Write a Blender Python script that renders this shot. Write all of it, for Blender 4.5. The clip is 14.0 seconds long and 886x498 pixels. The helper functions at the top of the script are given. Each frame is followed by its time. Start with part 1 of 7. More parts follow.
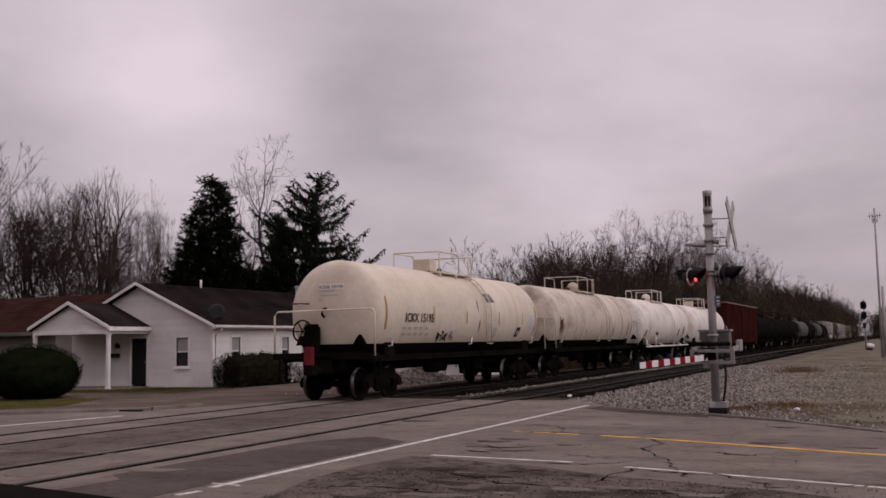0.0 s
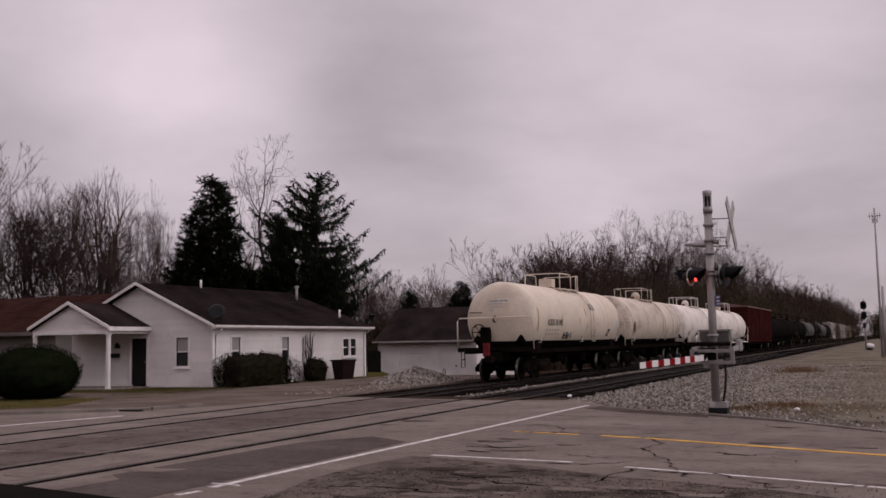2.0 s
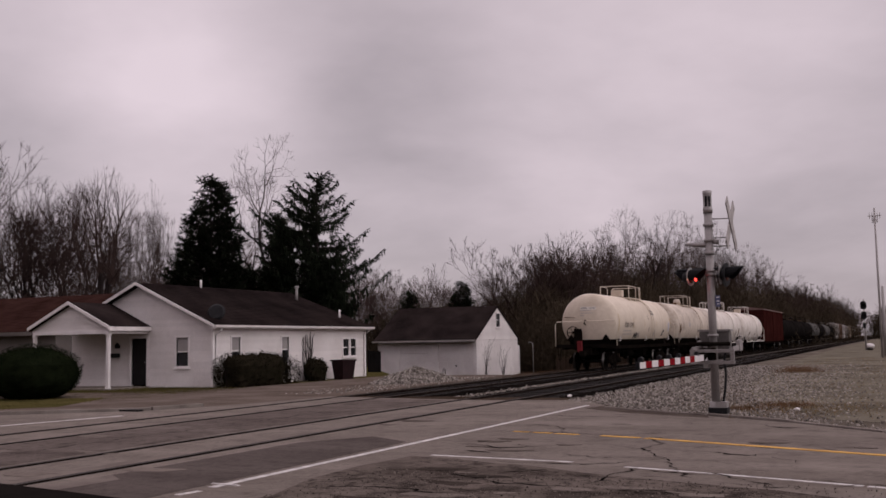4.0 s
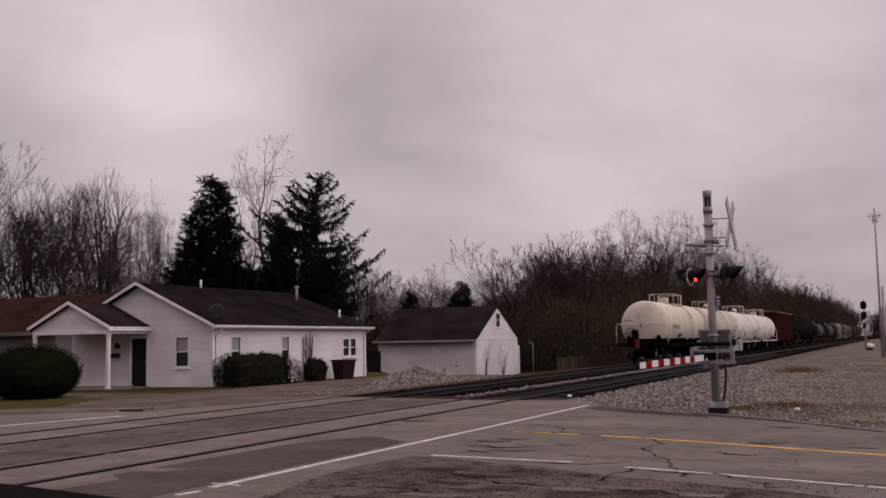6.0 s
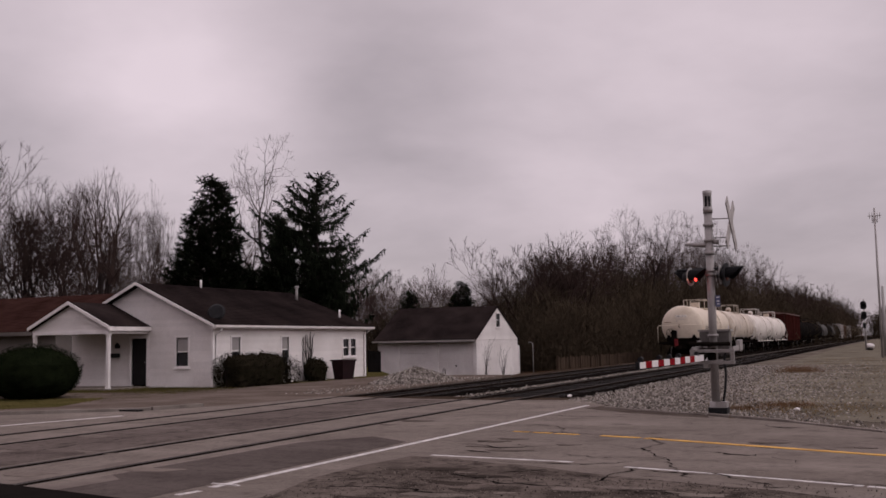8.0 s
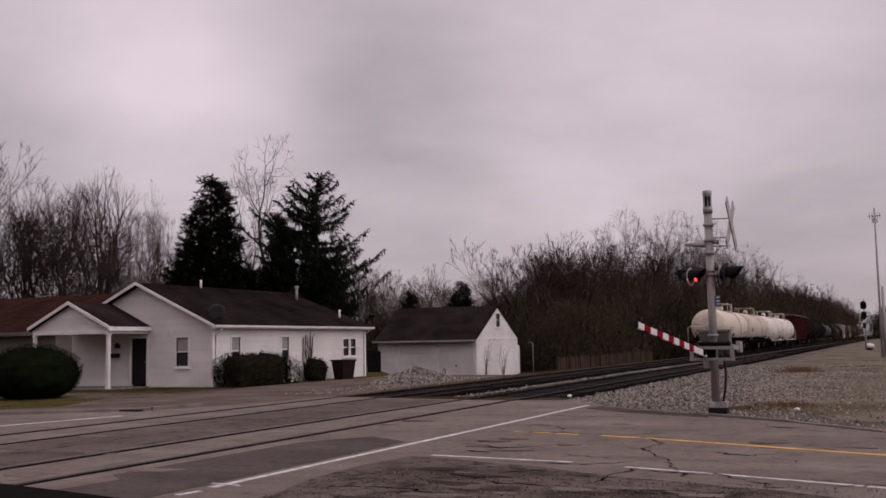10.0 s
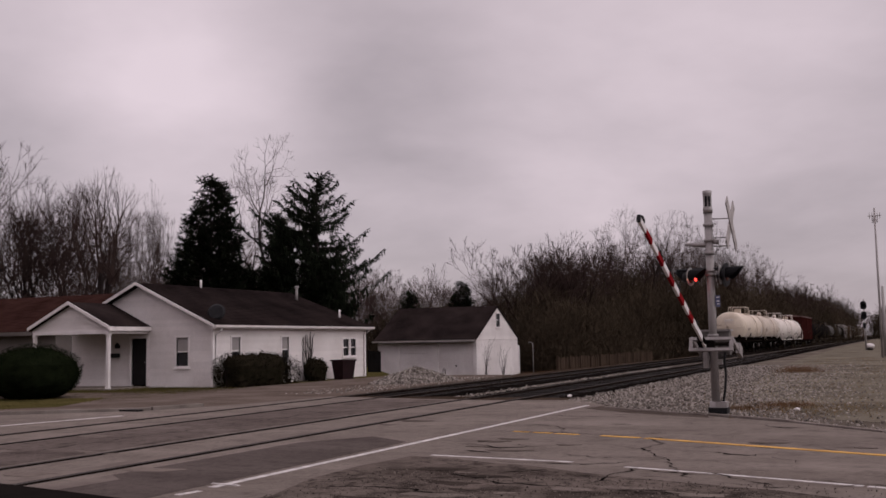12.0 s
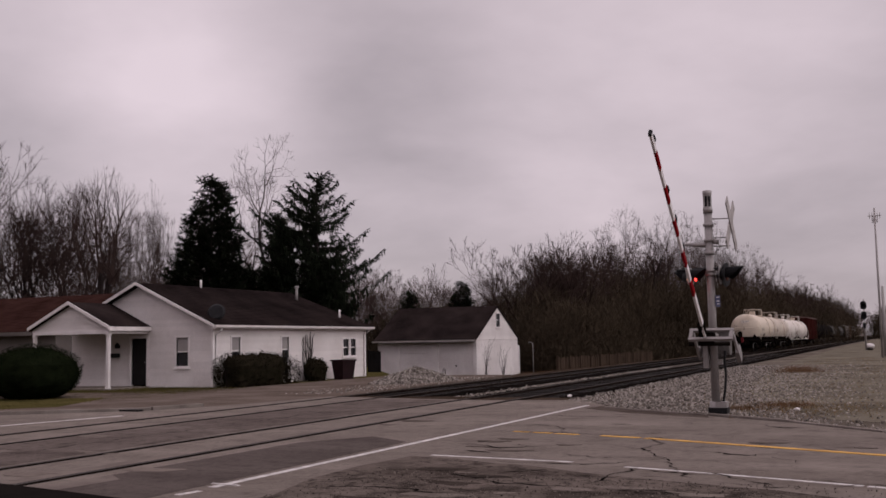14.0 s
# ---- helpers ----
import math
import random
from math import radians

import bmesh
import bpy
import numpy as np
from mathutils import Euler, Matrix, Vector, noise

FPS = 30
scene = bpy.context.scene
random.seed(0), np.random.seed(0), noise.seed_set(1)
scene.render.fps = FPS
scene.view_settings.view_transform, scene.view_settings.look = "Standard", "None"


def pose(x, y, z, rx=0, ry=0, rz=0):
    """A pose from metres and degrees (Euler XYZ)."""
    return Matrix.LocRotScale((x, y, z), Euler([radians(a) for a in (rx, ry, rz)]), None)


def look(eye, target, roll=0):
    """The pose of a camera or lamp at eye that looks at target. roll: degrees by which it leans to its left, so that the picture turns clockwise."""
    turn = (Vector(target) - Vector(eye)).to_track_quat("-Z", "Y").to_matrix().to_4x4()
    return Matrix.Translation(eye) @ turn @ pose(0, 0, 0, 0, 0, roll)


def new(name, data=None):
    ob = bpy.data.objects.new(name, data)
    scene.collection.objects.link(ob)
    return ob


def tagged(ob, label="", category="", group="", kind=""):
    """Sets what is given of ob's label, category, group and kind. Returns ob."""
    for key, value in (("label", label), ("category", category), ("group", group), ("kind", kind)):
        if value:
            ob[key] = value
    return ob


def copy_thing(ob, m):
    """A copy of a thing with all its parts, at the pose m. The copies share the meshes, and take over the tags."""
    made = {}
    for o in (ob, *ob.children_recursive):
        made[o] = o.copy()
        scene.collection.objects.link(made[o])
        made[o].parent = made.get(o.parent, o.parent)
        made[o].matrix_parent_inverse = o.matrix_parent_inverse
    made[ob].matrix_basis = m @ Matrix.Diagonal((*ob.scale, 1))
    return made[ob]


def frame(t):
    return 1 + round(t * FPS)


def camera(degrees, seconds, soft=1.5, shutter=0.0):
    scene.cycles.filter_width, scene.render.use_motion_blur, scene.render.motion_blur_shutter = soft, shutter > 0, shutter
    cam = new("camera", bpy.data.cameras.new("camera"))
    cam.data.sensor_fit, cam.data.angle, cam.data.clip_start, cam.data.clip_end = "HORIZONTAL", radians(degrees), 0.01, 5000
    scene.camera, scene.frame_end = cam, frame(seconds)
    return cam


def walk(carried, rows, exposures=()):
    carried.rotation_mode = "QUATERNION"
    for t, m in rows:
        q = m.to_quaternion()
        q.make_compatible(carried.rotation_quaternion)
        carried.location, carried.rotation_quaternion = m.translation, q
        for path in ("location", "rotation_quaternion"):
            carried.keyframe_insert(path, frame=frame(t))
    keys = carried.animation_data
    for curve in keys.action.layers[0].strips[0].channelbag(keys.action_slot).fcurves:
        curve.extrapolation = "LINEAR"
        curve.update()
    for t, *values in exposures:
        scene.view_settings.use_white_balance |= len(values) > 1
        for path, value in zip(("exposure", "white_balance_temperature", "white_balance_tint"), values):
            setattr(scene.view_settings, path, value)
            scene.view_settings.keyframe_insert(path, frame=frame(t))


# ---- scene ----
from mathutils.geometry import tessellate_polygon

# ---- camera: stands still beside the crossing ----
cam = camera(48.26, 14.0, 1.6)
EYE = pose(0, 0, 1.585) @ pose(0, 0, 0, 0, 0, 24.46) @ pose(0, 0, 0, 95.38, 0, 0) @ pose(0, 0, 0, 0, 0, -1.01)
walk(cam, [(0.0, EYE), (14.0, EYE)])

# ---- sky and sun: thick overcast, brighter overhead ----
SUN_EL, SUN_AZ = 35.0, 97.0
world = bpy.data.worlds.new("overcast_sky")
scene.world = world
world.use_nodes = True
wn, wl = world.node_tree.nodes, world.node_tree.links
wn.clear()


def wnode(kind, **ins):
    n = wn.new(kind)
    for k, v in ins.items():
        n.inputs[k.replace("_", " ")].default_value = v
    return n


out = wnode("ShaderNodeOutputWorld")
sky = wn.new("ShaderNodeTexSky")
sky.sky_type, sky.sun_disc = "NISHITA", False
sky.sun_elevation, sky.sun_rotation = radians(SUN_EL), radians(SUN_AZ)
clear = wnode("ShaderNodeBackground", Strength=0.08)
wl.new(sky.outputs[0], clear.inputs[0])
tc = wn.new("ShaderNodeTexCoord")
sep = wn.new("ShaderNodeSeparateXYZ")
wl.new(tc.outputs["Generated"], sep.inputs[0])
# the cloud sheet: the direction flattened towards the horizon
den = wn.new("ShaderNodeMath")
den.operation = "ADD"
wl.new(sep.outputs[2], den.inputs[0])
den.inputs[1].default_value = 0.3
flat = wn.new("ShaderNodeVectorMath")
flat.operation = "DIVIDE"
comb = wn.new("ShaderNodeCombineXYZ")
for i in range(3):
    wl.new(den.outputs[0], comb.inputs[i])
wl.new(tc.outputs["Generated"], flat.inputs[0])
wl.new(comb.outputs[0], flat.inputs[1])
n1 = wnode("ShaderNodeTexNoise", Scale=1.2, Detail=5.0, Roughness=0.48, Distortion=0.3)
n2 = wnode("ShaderNodeTexNoise", Scale=4.2, Detail=5.0, Roughness=0.55)
wl.new(flat.outputs[0], n1.inputs["Vector"])
wl.new(flat.outputs[0], n2.inputs["Vector"])
mixn = wnode("ShaderNodeMix", Factor=0.22)
wl.new(n1.outputs["Fac"], mixn.inputs["A"])
wl.new(n2.outputs["Fac"], mixn.inputs["B"])


def wmath(op, a, b):
    n = wn.new("ShaderNodeMath")
    n.operation = op
    for i, v in enumerate((a, b)):
        if isinstance(v, (int, float)):
            n.inputs[i].default_value = v
        else:
            wl.new(v, n.inputs[i])
    return n.outputs[0]


cover = wmath("ADD", wmath("MULTIPLY", mixn.outputs["Result"], 0.7), 0.16)
# thin bright places and thick grey billows of the sheet: azimuth and height in degrees, size, amount
for az, el, size, amount in ((39.6, 11.5, 8.0, 0.15), (36.5, 16.5, 6.0, 0.10), (46.0, 17.0, 6.0, 0.07), (29.0, 20.5, 9.0, -0.06), (33.5, 14.6, 6.5, -0.04), (27.5, 14.0, 7.0, -0.04), (26.0, 12.0, 6.0, -0.05),
                             (47.0, 12.6, 4.0, -0.06), (12.0, 13.5, 11.0, 0.09), (2.0, 9.0, 9.0, 0.04), (21.0, 7.0, 8.0, -0.06), (5.0, 5.5, 8.0, -0.05)):
    there = wn.new("ShaderNodeVectorMath")
    there.operation = "DISTANCE"
    wl.new(tc.outputs["Generated"], there.inputs[0])
    there.inputs[1].default_value = (-math.sin(radians(az)) * math.cos(radians(el)), math.cos(radians(az)) * math.cos(radians(el)), math.sin(radians(el)))
    lobe = wn.new("ShaderNodeMapRange")
    lobe.interpolation_type = "SMOOTHERSTEP"
    for key, v in (("From Min", radians(size * 1.5)), ("From Max", 0.0), ("To Min", 0.0), ("To Max", amount)):
        lobe.inputs[key].default_value = v
    wl.new(there.outputs["Value"], lobe.inputs["Value"])
    cover = wmath("ADD", cover, lobe.outputs[0])
ramp = wn.new("ShaderNodeValToRGB")
ramp.color_ramp.elements[0].position, ramp.color_ramp.elements[0].color = 0.30, (0.36, 0.308, 0.335, 1)
ramp.color_ramp.elements[1].position, ramp.color_ramp.elements[1].color = 0.72, (0.82, 0.69, 0.75, 1)
wl.new(cover, ramp.inputs[0])
rise = wnode("ShaderNodeMapRange", **{"From_Min": 0.32, "From_Max": 0.9, "To_Min": 1.0, "To_Max": 1.9})
wl.new(sep.outputs[2], rise.inputs["Value"])
haze = wnode("ShaderNodeMapRange", **{"From_Min": 0.05, "From_Max": 0.2, "To_Min": 0.80, "To_Max": 0.97})
wl.new(sep.outputs[2], haze.inputs["Value"])
cloud = wn.new("ShaderNodeBackground")
wl.new(ramp.outputs[0], cloud.inputs[0])
wl.new(wmath("MULTIPLY", rise.outputs[0], haze.outputs[0]), cloud.inputs[1])
mixw = wnode("ShaderNodeMixShader", Fac=0.93)
wl.new(clear.outputs[0], mixw.inputs[1])
wl.new(cloud.outputs[0], mixw.inputs[2])
wl.new(mixw.outputs[0], out.inputs[0])

sun = new("sun", bpy.data.lights.new("sun", "SUN"))
sun.data.energy, sun.data.angle, sun.data.color = 0.9, radians(50), (1.0, 0.93, 0.93)
sun.matrix_world = look((85, -10, 60), (0, 0, 0))
scene.view_settings.exposure = 0.0


# ---- materials ----
def surf(name, a, b, rough=0.8, scale=4.0, bump=0.2, metal=0.0, fine=40.0, spread=0.5, var=0.0, stretch=None, depth=0.01):
    """Two colours mixed by coarse and fine noise in object space, with relief; var: difference from object to object."""
    m = bpy.data.materials.new(name)
    m.use_nodes = True
    n, l = m.node_tree.nodes, m.node_tree.links
    p = n["Principled BSDF"]
    p.inputs["Metallic"].default_value = metal
    p.inputs["Specular IOR Level"].default_value = 0.5 if rough < 0.6 else 0.12 if rough < 0.85 else 0.0
    t = n.new("ShaderNodeTexCoord")
    src = t.outputs["Object"]
    if stretch:
        mp = n.new("ShaderNodeMapping")
        mp.inputs["Scale"].default_value = stretch
        l.new(src, mp.inputs[0])
        src = mp.outputs[0]
    c, f = n.new("ShaderNodeTexNoise"), n.new("ShaderNodeTexNoise")
    for node, s, d in ((c, scale, 5.0), (f, fine, 3.0)):
        node.inputs["Scale"].default_value, node.inputs["Detail"].default_value = s, d
        l.new(src, node.inputs["Vector"])
    mx = n.new("ShaderNodeMix")
    mx.inputs["Factor"].default_value = 0.35
    l.new(c.outputs["Fac"], mx.inputs["A"])
    l.new(f.outputs["Fac"], mx.inputs["B"])
    r = n.new("ShaderNodeValToRGB")
    r.color_ramp.elements[0].position, r.color_ramp.elements[1].position = 0.5 - spread * 0.3, 0.5 + spread * 0.3
    r.color_ramp.elements[0].color, r.color_ramp.elements[1].color = (*a, 1), (*b, 1)
    l.new(mx.outputs["Result"], r.inputs[0])
    col = r.outputs[0]
    if var:
        oi = n.new("ShaderNodeObjectInfo")
        mr = n.new("ShaderNodeMapRange")
        mr.inputs["To Min"].default_value, mr.inputs["To Max"].default_value = 1 - var, 1 + var
        l.new(oi.outputs["Random"], mr.inputs["Value"])
        hs = n.new("ShaderNodeHueSaturation")
        l.new(mr.outputs[0], hs.inputs["Value"])
        l.new(col, hs.inputs["Color"])
        col = hs.outputs[0]
    l.new(col, p.inputs["Base Color"])
    rr = n.new("ShaderNodeMapRange")
    rr.inputs["To Min"].default_value, rr.inputs["To Max"].default_value = max(0.02, rough - 0.12), min(1, rough + 0.12)
    l.new(c.outputs["Fac"], rr.inputs["Value"])
    l.new(rr.outputs[0], p.inputs["Roughness"])
    if bump:
        bp = n.new("ShaderNodeBump")
        bp.inputs["Strength"].default_value, bp.inputs["Distance"].default_value = bump, depth
        l.new(f.outputs["Fac"], bp.inputs["Height"])
        l.new(bp.outputs[0], p.inputs["Normal"])
    return m


def glow(name, colour, strength):
    m = bpy.data.materials.new(name)
    m.use_nodes = True
    p = m.node_tree.nodes["Principled BSDF"]
    p.inputs["Base Color"].default_value = (*colour, 1)
    p.inputs["Emission Color"].default_value = (*colour, 1)
    p.inputs["Emission Strength"].default_value = strength
    return m


def road_surf(name, lo, hi, spot, spots, fine=70.0, streak=(0.25, 0.9, 1.0)):
    """Worn asphalt: broad streaks along the traffic, dark spots and stains, fine stone grain."""
    m = surf(name, lo, hi, 0.87, 0.8, 0.6, fine=fine, depth=0.008, stretch=streak)
    n, l = m.node_tree.nodes, m.node_tree.links
    p = n["Principled BSDF"]
    t = n.new("ShaderNodeTexCoord")
    prev = p.inputs["Base Color"].links[0].from_socket
    for scale, lo_at, hi_at, amount, colour in ((1.7, 0.50, 0.66, spots, spot), (7.0, 0.52, 0.64, spots * 0.85, spot), (0.7, 0.48, 0.7, spots * 0.5, [c * 1.35 for c in hi]), (0.22, 0.42, 0.62, 0.35, [c * 0.7 for c in lo]), (95.0, 0.5, 0.75, 0.5, [c * 1.7 for c in hi])):
        z = n.new("ShaderNodeTexNoise")
        z.inputs["Scale"].default_value, z.inputs["Detail"].default_value, z.inputs["Roughness"].default_value = scale, 6.0, 0.62
        l.new(t.outputs["Object"], z.inputs["Vector"])
        r = n.new("ShaderNodeMapRange")
        r.inputs["From Min"].default_value, r.inputs["From Max"].default_value, r.inputs["To Max"].default_value = lo_at, hi_at, amount
        l.new(z.outputs["Fac"], r.inputs["Value"])
        x = n.new("ShaderNodeMix")
        x.data_type = "RGBA"
        l.new(r.outputs[0], x.inputs["Factor"])
        l.new(prev, x.inputs["A"].node.inputs[6])
        x.inputs[7].default_value = (*colour, 1)
        prev = x.outputs[2]
    l.new(prev, p.inputs["Base Color"])
    return m


ASPHALT = road_surf("asphalt", (0.128, 0.108, 0.095), (0.205, 0.176, 0.158), (0.06, 0.05, 0.044), 0.42)
DARK_ASPHALT = road_surf("dark_asphalt", (0.045, 0.036, 0.031), (0.15, 0.125, 0.11), (0.010, 0.008, 0.007), 1.0, 30.0, (0.6, 0.9, 1.0))
PATCH = surf("asphalt_patch", (0.12, 0.10, 0.09), (0.19, 0.162, 0.145), 0.85, 2.0, 0.4, fine=60)
TAR = surf("tar", (0.006, 0.005, 0.005), (0.014, 0.012, 0.011), 0.95, 3.0, 0.3)
LINE_WHITE = surf("road_paint_white", (0.34, 0.32, 0.31), (0.60, 0.57, 0.56), 0.7, 6.0, 0.2, fine=90, spread=0.3)
LINE_YELLOW = surf("road_paint_yellow", (0.40, 0.22, 0.05), (0.62, 0.36, 0.08), 0.7, 3.0, 0.2, fine=90, spread=0.3)
CONCRETE = surf("kerb_concrete", (0.13, 0.11, 0.098), (0.25, 0.22, 0.20), 0.9, 1.5, 0.3, fine=30)
SOIL = surf("winter_ground", (0.026, 0.018, 0.013), (0.062, 0.046, 0.035), 0.95, 0.25, 0.6, fine=9, depth=0.05)
GRASS = surf("winter_grass", (0.042, 0.039, 0.013), (0.10, 0.083, 0.034), 0.95, 0.8, 0.8, fine=25, depth=0.05)
GRAVEL = surf("gravel", (0.07, 0.058, 0.046), (0.18, 0.156, 0.133), 0.9, 0.5, 0.9, fine=22, depth=0.05)
BALLAST_DARK = surf("oily_ballast", (0.004, 0.0035, 0.003), (0.012, 0.010, 0.009), 0.9, 0.8, 0.9, fine=22, depth=0.05)
TIE = surf("creosote_wood", (0.006, 0.005, 0.004), (0.018, 0.014, 0.012), 0.8, 2.0, 0.4, stretch=(1, 8, 8))
RAIL = surf("rail_steel", (0.012, 0.009, 0.008), (0.03, 0.022, 0.018), 0.9, 3.0, 0.2)
RAIL_TOP = surf("polished_rail", (0.035, 0.030, 0.028), (0.075, 0.066, 0.061), 0.7, 3.0, 0.1)
SIDING = surf("white_siding", (0.54, 0.50, 0.485), (0.76, 0.72, 0.71), 0.6, 0.7, 0.1, fine=20, spread=0.8, var=0.05)
TRIM = surf("white_trim", (0.60, 0.56, 0.555), (0.76, 0.72, 0.715), 0.55, 2.0, 0.1)
GARAGE_WALL = surf("painted_block", (0.56, 0.52, 0.51), (0.76, 0.72, 0.71), 0.8, 0.6, 0.3, fine=12)
SHINGLE = surf("dark_shingle", (0.009, 0.007, 0.007), (0.028, 0.021, 0.020), 0.9, 0.7, 0.6, fine=14, var=0.12)
SHINGLE_BROWN = surf("brown_shingle", (0.026, 0.012, 0.010), (0.05, 0.025, 0.021), 0.9, 1.0, 0.6, fine=14, var=0.12)
GLASS = surf("window_glass", (0.012, 0.012, 0.014), (0.03, 0.03, 0.034), 0.12, 1.0, 0.0)
BLIND = surf("window_blind", (0.25, 0.23, 0.23), (0.33, 0.31, 0.30), 0.7, 2.0, 0.1)
DARK = surf("dark_interior", (0.008, 0.007, 0.007), (0.016, 0.014, 0.014), 0.7, 2.0, 0.1)
# dark grey siding with the shade put into its colour
SHADE_GREY = surf("shaded_siding", (0.09, 0.078, 0.074), (0.15, 0.13, 0.124), 0.7, 0.7, 0.1)
BIN = surf("maroon_plastic", (0.010, 0.004, 0.005), (0.02, 0.008, 0.009), 0.7, 3.0, 0.1)
def tank_surf(name, lo, hi, grime, amount):
    """Old tank paint: soft mottling, narrow run-down streaks and patches of grime."""
    m = surf(name, lo, hi, 0.58, 0.5, 0.06, fine=6, spread=0.7)
    n, l = m.node_tree.nodes, m.node_tree.links
    p = n["Principled BSDF"]
    t = n.new("ShaderNodeTexCoord")
    prev = p.inputs["Base Color"].links[0].from_socket
    for stretch, scale, lo_at, hi_at, k in (((0.4, 1.0, 0.22), 2.0, 0.52, 0.75, amount * 0.8), ((0.5, 1.0, 0.4), 8.0, 0.55, 0.8, amount * 0.35), ((0.7, 0.4, 0.7), 1.1, 0.5, 0.72, amount * 0.8)):
        mp = n.new("ShaderNodeMapping")
        mp.inputs["Scale"].default_value = stretch
        l.new(t.outputs["Object"], mp.inputs[0])
        z = n.new("ShaderNodeTexNoise")
        z.inputs["Scale"].default_value, z.inputs["Detail"].default_value, z.inputs["Roughness"].default_value = scale, 6.0, 0.6
        l.new(mp.outputs[0], z.inputs["Vector"])
        r = n.new("ShaderNodeMapRange")
        r.inputs["From Min"].default_value, r.inputs["From Max"].default_value, r.inputs["To Max"].default_value = lo_at, hi_at, k
        l.new(z.outputs["Fac"], r.inputs["Value"])
        x = n.new("ShaderNodeMix")
        x.data_type = "RGBA"
        l.new(r.outputs[0], x.inputs[0])
        l.new(prev, x.inputs[6])
        x.inputs[7].default_value = (*grime, 1)
        prev = x.outputs[2]
    l.new(prev, p.inputs["Base Color"])
    return m


TANK_WHITE = tank_surf("cream_tank_paint", (0.50, 0.42, 0.33), (0.66, 0.58, 0.48), (0.30, 0.22, 0.15), 0.45)
TANK_DIRTY = tank_surf("dirty_tank_paint", (0.42, 0.35, 0.28), (0.60, 0.53, 0.45), (0.13, 0.085, 0.055), 0.95)
TANK_PALE = tank_surf("pale_tank_paint", (0.56, 0.51, 0.46), (0.74, 0.69, 0.64), (0.25, 0.17, 0.11), 0.75)
TANK_BLACK = surf("black_tank_paint", (0.005, 0.0045, 0.0045), (0.016, 0.014, 0.013), 0.9, 0.8, 0.1, fine=8)
FRAME_BLACK = surf("grimy_black_steel", (0.004, 0.0033, 0.003), (0.012, 0.0095, 0.008), 0.9, 1.5, 0.3)
WHEEL = surf("wheel_steel", (0.004, 0.0034, 0.003), (0.011, 0.009, 0.008), 0.88, 4.0, 0.2)
TREAD = surf("polished_tread", (0.05, 0.045, 0.042), (0.12, 0.11, 0.105), 0.35, 4.0, 0.1, metal=0.8)
RUSTY = surf("rust_stain", (0.06, 0.034, 0.02), (0.14, 0.085, 0.052), 0.85, 4.0, 0.2)
BOXCAR_RED = surf("boxcar_red", (0.024, 0.007, 0.006), (0.05, 0.014, 0.012), 0.9, 0.8, 0.15, fine=8)
HOPPER_GREY = surf("hopper_grey", (0.28, 0.26, 0.25), (0.42, 0.39, 0.37), 0.7, 0.6, 0.15, fine=7)
LETTER = surf("black_lettering", (0.014, 0.014, 0.018), (0.03, 0.03, 0.036), 0.6, 5.0, 0.0)
FAINT = surf("faded_lettering", (0.38, 0.34, 0.32), (0.46, 0.42, 0.39), 0.7, 5.0, 0.0)
STRIPE = surf("reflector_yellow", (0.30, 0.17, 0.02), (0.42, 0.25, 0.03), 0.5, 6.0, 0.0)
RED = surf("red_sheeting", (0.15, 0.008, 0.012), (0.24, 0.016, 0.02), 0.9, 5.0, 0.05)
WHITE = surf("white_sheeting", (0.58, 0.55, 0.55), (0.74, 0.71, 0.71), 0.5, 5.0, 0.05)
GALV = surf("galvanised_steel", (0.20, 0.185, 0.18), (0.34, 0.315, 0.31), 0.5, 3.0, 0.15, metal=0.3, stretch=(1, 1, 0.3))
LAMP_BLACK = surf("lamp_housing_black", (0.008, 0.008, 0.009), (0.018, 0.018, 0.02), 0.6, 4.0, 0.1)
BLUE = surf("blue_sign", (0.025, 0.026, 0.07), (0.035, 0.038, 0.10), 0.5, 4.0, 0.0)
LENS_RED = glow("lit_red_lens", (1.0, 0.05, 0.04), 3.5)
LENS_DIM = glow("dim_lens", (0.7, 0.4, 0.25), 0.25)
BARK = surf("winter_bark", (0.012, 0.009, 0.0085), (0.030, 0.023, 0.022), 0.95, 2.0, 0.5, fine=12, stretch=(1, 1, 0.3), var=0.2)
TWIG = surf("brown_twig", (0.030, 0.020, 0.018), (0.058, 0.040, 0.035), 0.95, 0.4, 0.0, var=0.2)
SCRUB = surf("scrub_twig", (0.029, 0.022, 0.015), (0.068, 0.053, 0.037), 0.95, 0.4, 0.0, var=0.25)
NEEDLE = surf("conifer_needles", (0.007, 0.010, 0.006), (0.019, 0.024, 0.015), 0.9, 1.5, 0.0, var=0.15)
SHRUB = surf("evergreen_shrub", (0.004, 0.006, 0.003), (0.011, 0.015, 0.007), 0.85, 2.5, 0.0)
HEDGE = surf("winter_hedge", (0.007, 0.007, 0.004), (0.022, 0.018, 0.012), 0.9, 2.5, 0.0)
FENCE_WOOD = surf("weathered_fence", (0.040, 0.028, 0.021), (0.078, 0.056, 0.042), 0.9, 1.0, 0.3, stretch=(6, 6, 0.6), var=0.15)


# ---- mesh helpers ----
def box(bm, x0, x1, y0, y1, z0, z1, m=None):
    vs = [bm.verts.new(m @ Vector(c) if m else c) for c in
          ((x0, y0, z0), (x1, y0, z0), (x1, y1, z0), (x0, y1, z0), (x0, y0, z1), (x1, y0, z1), (x1, y1, z1), (x0, y1, z1))]
    return [bm.faces.new([vs[i] for i in f]) for f in
            ((3, 2, 1, 0), (4, 5, 6, 7), (0, 1, 5, 4), (1, 2, 6, 5), (2, 3, 7, 6), (3, 0, 4, 7))]


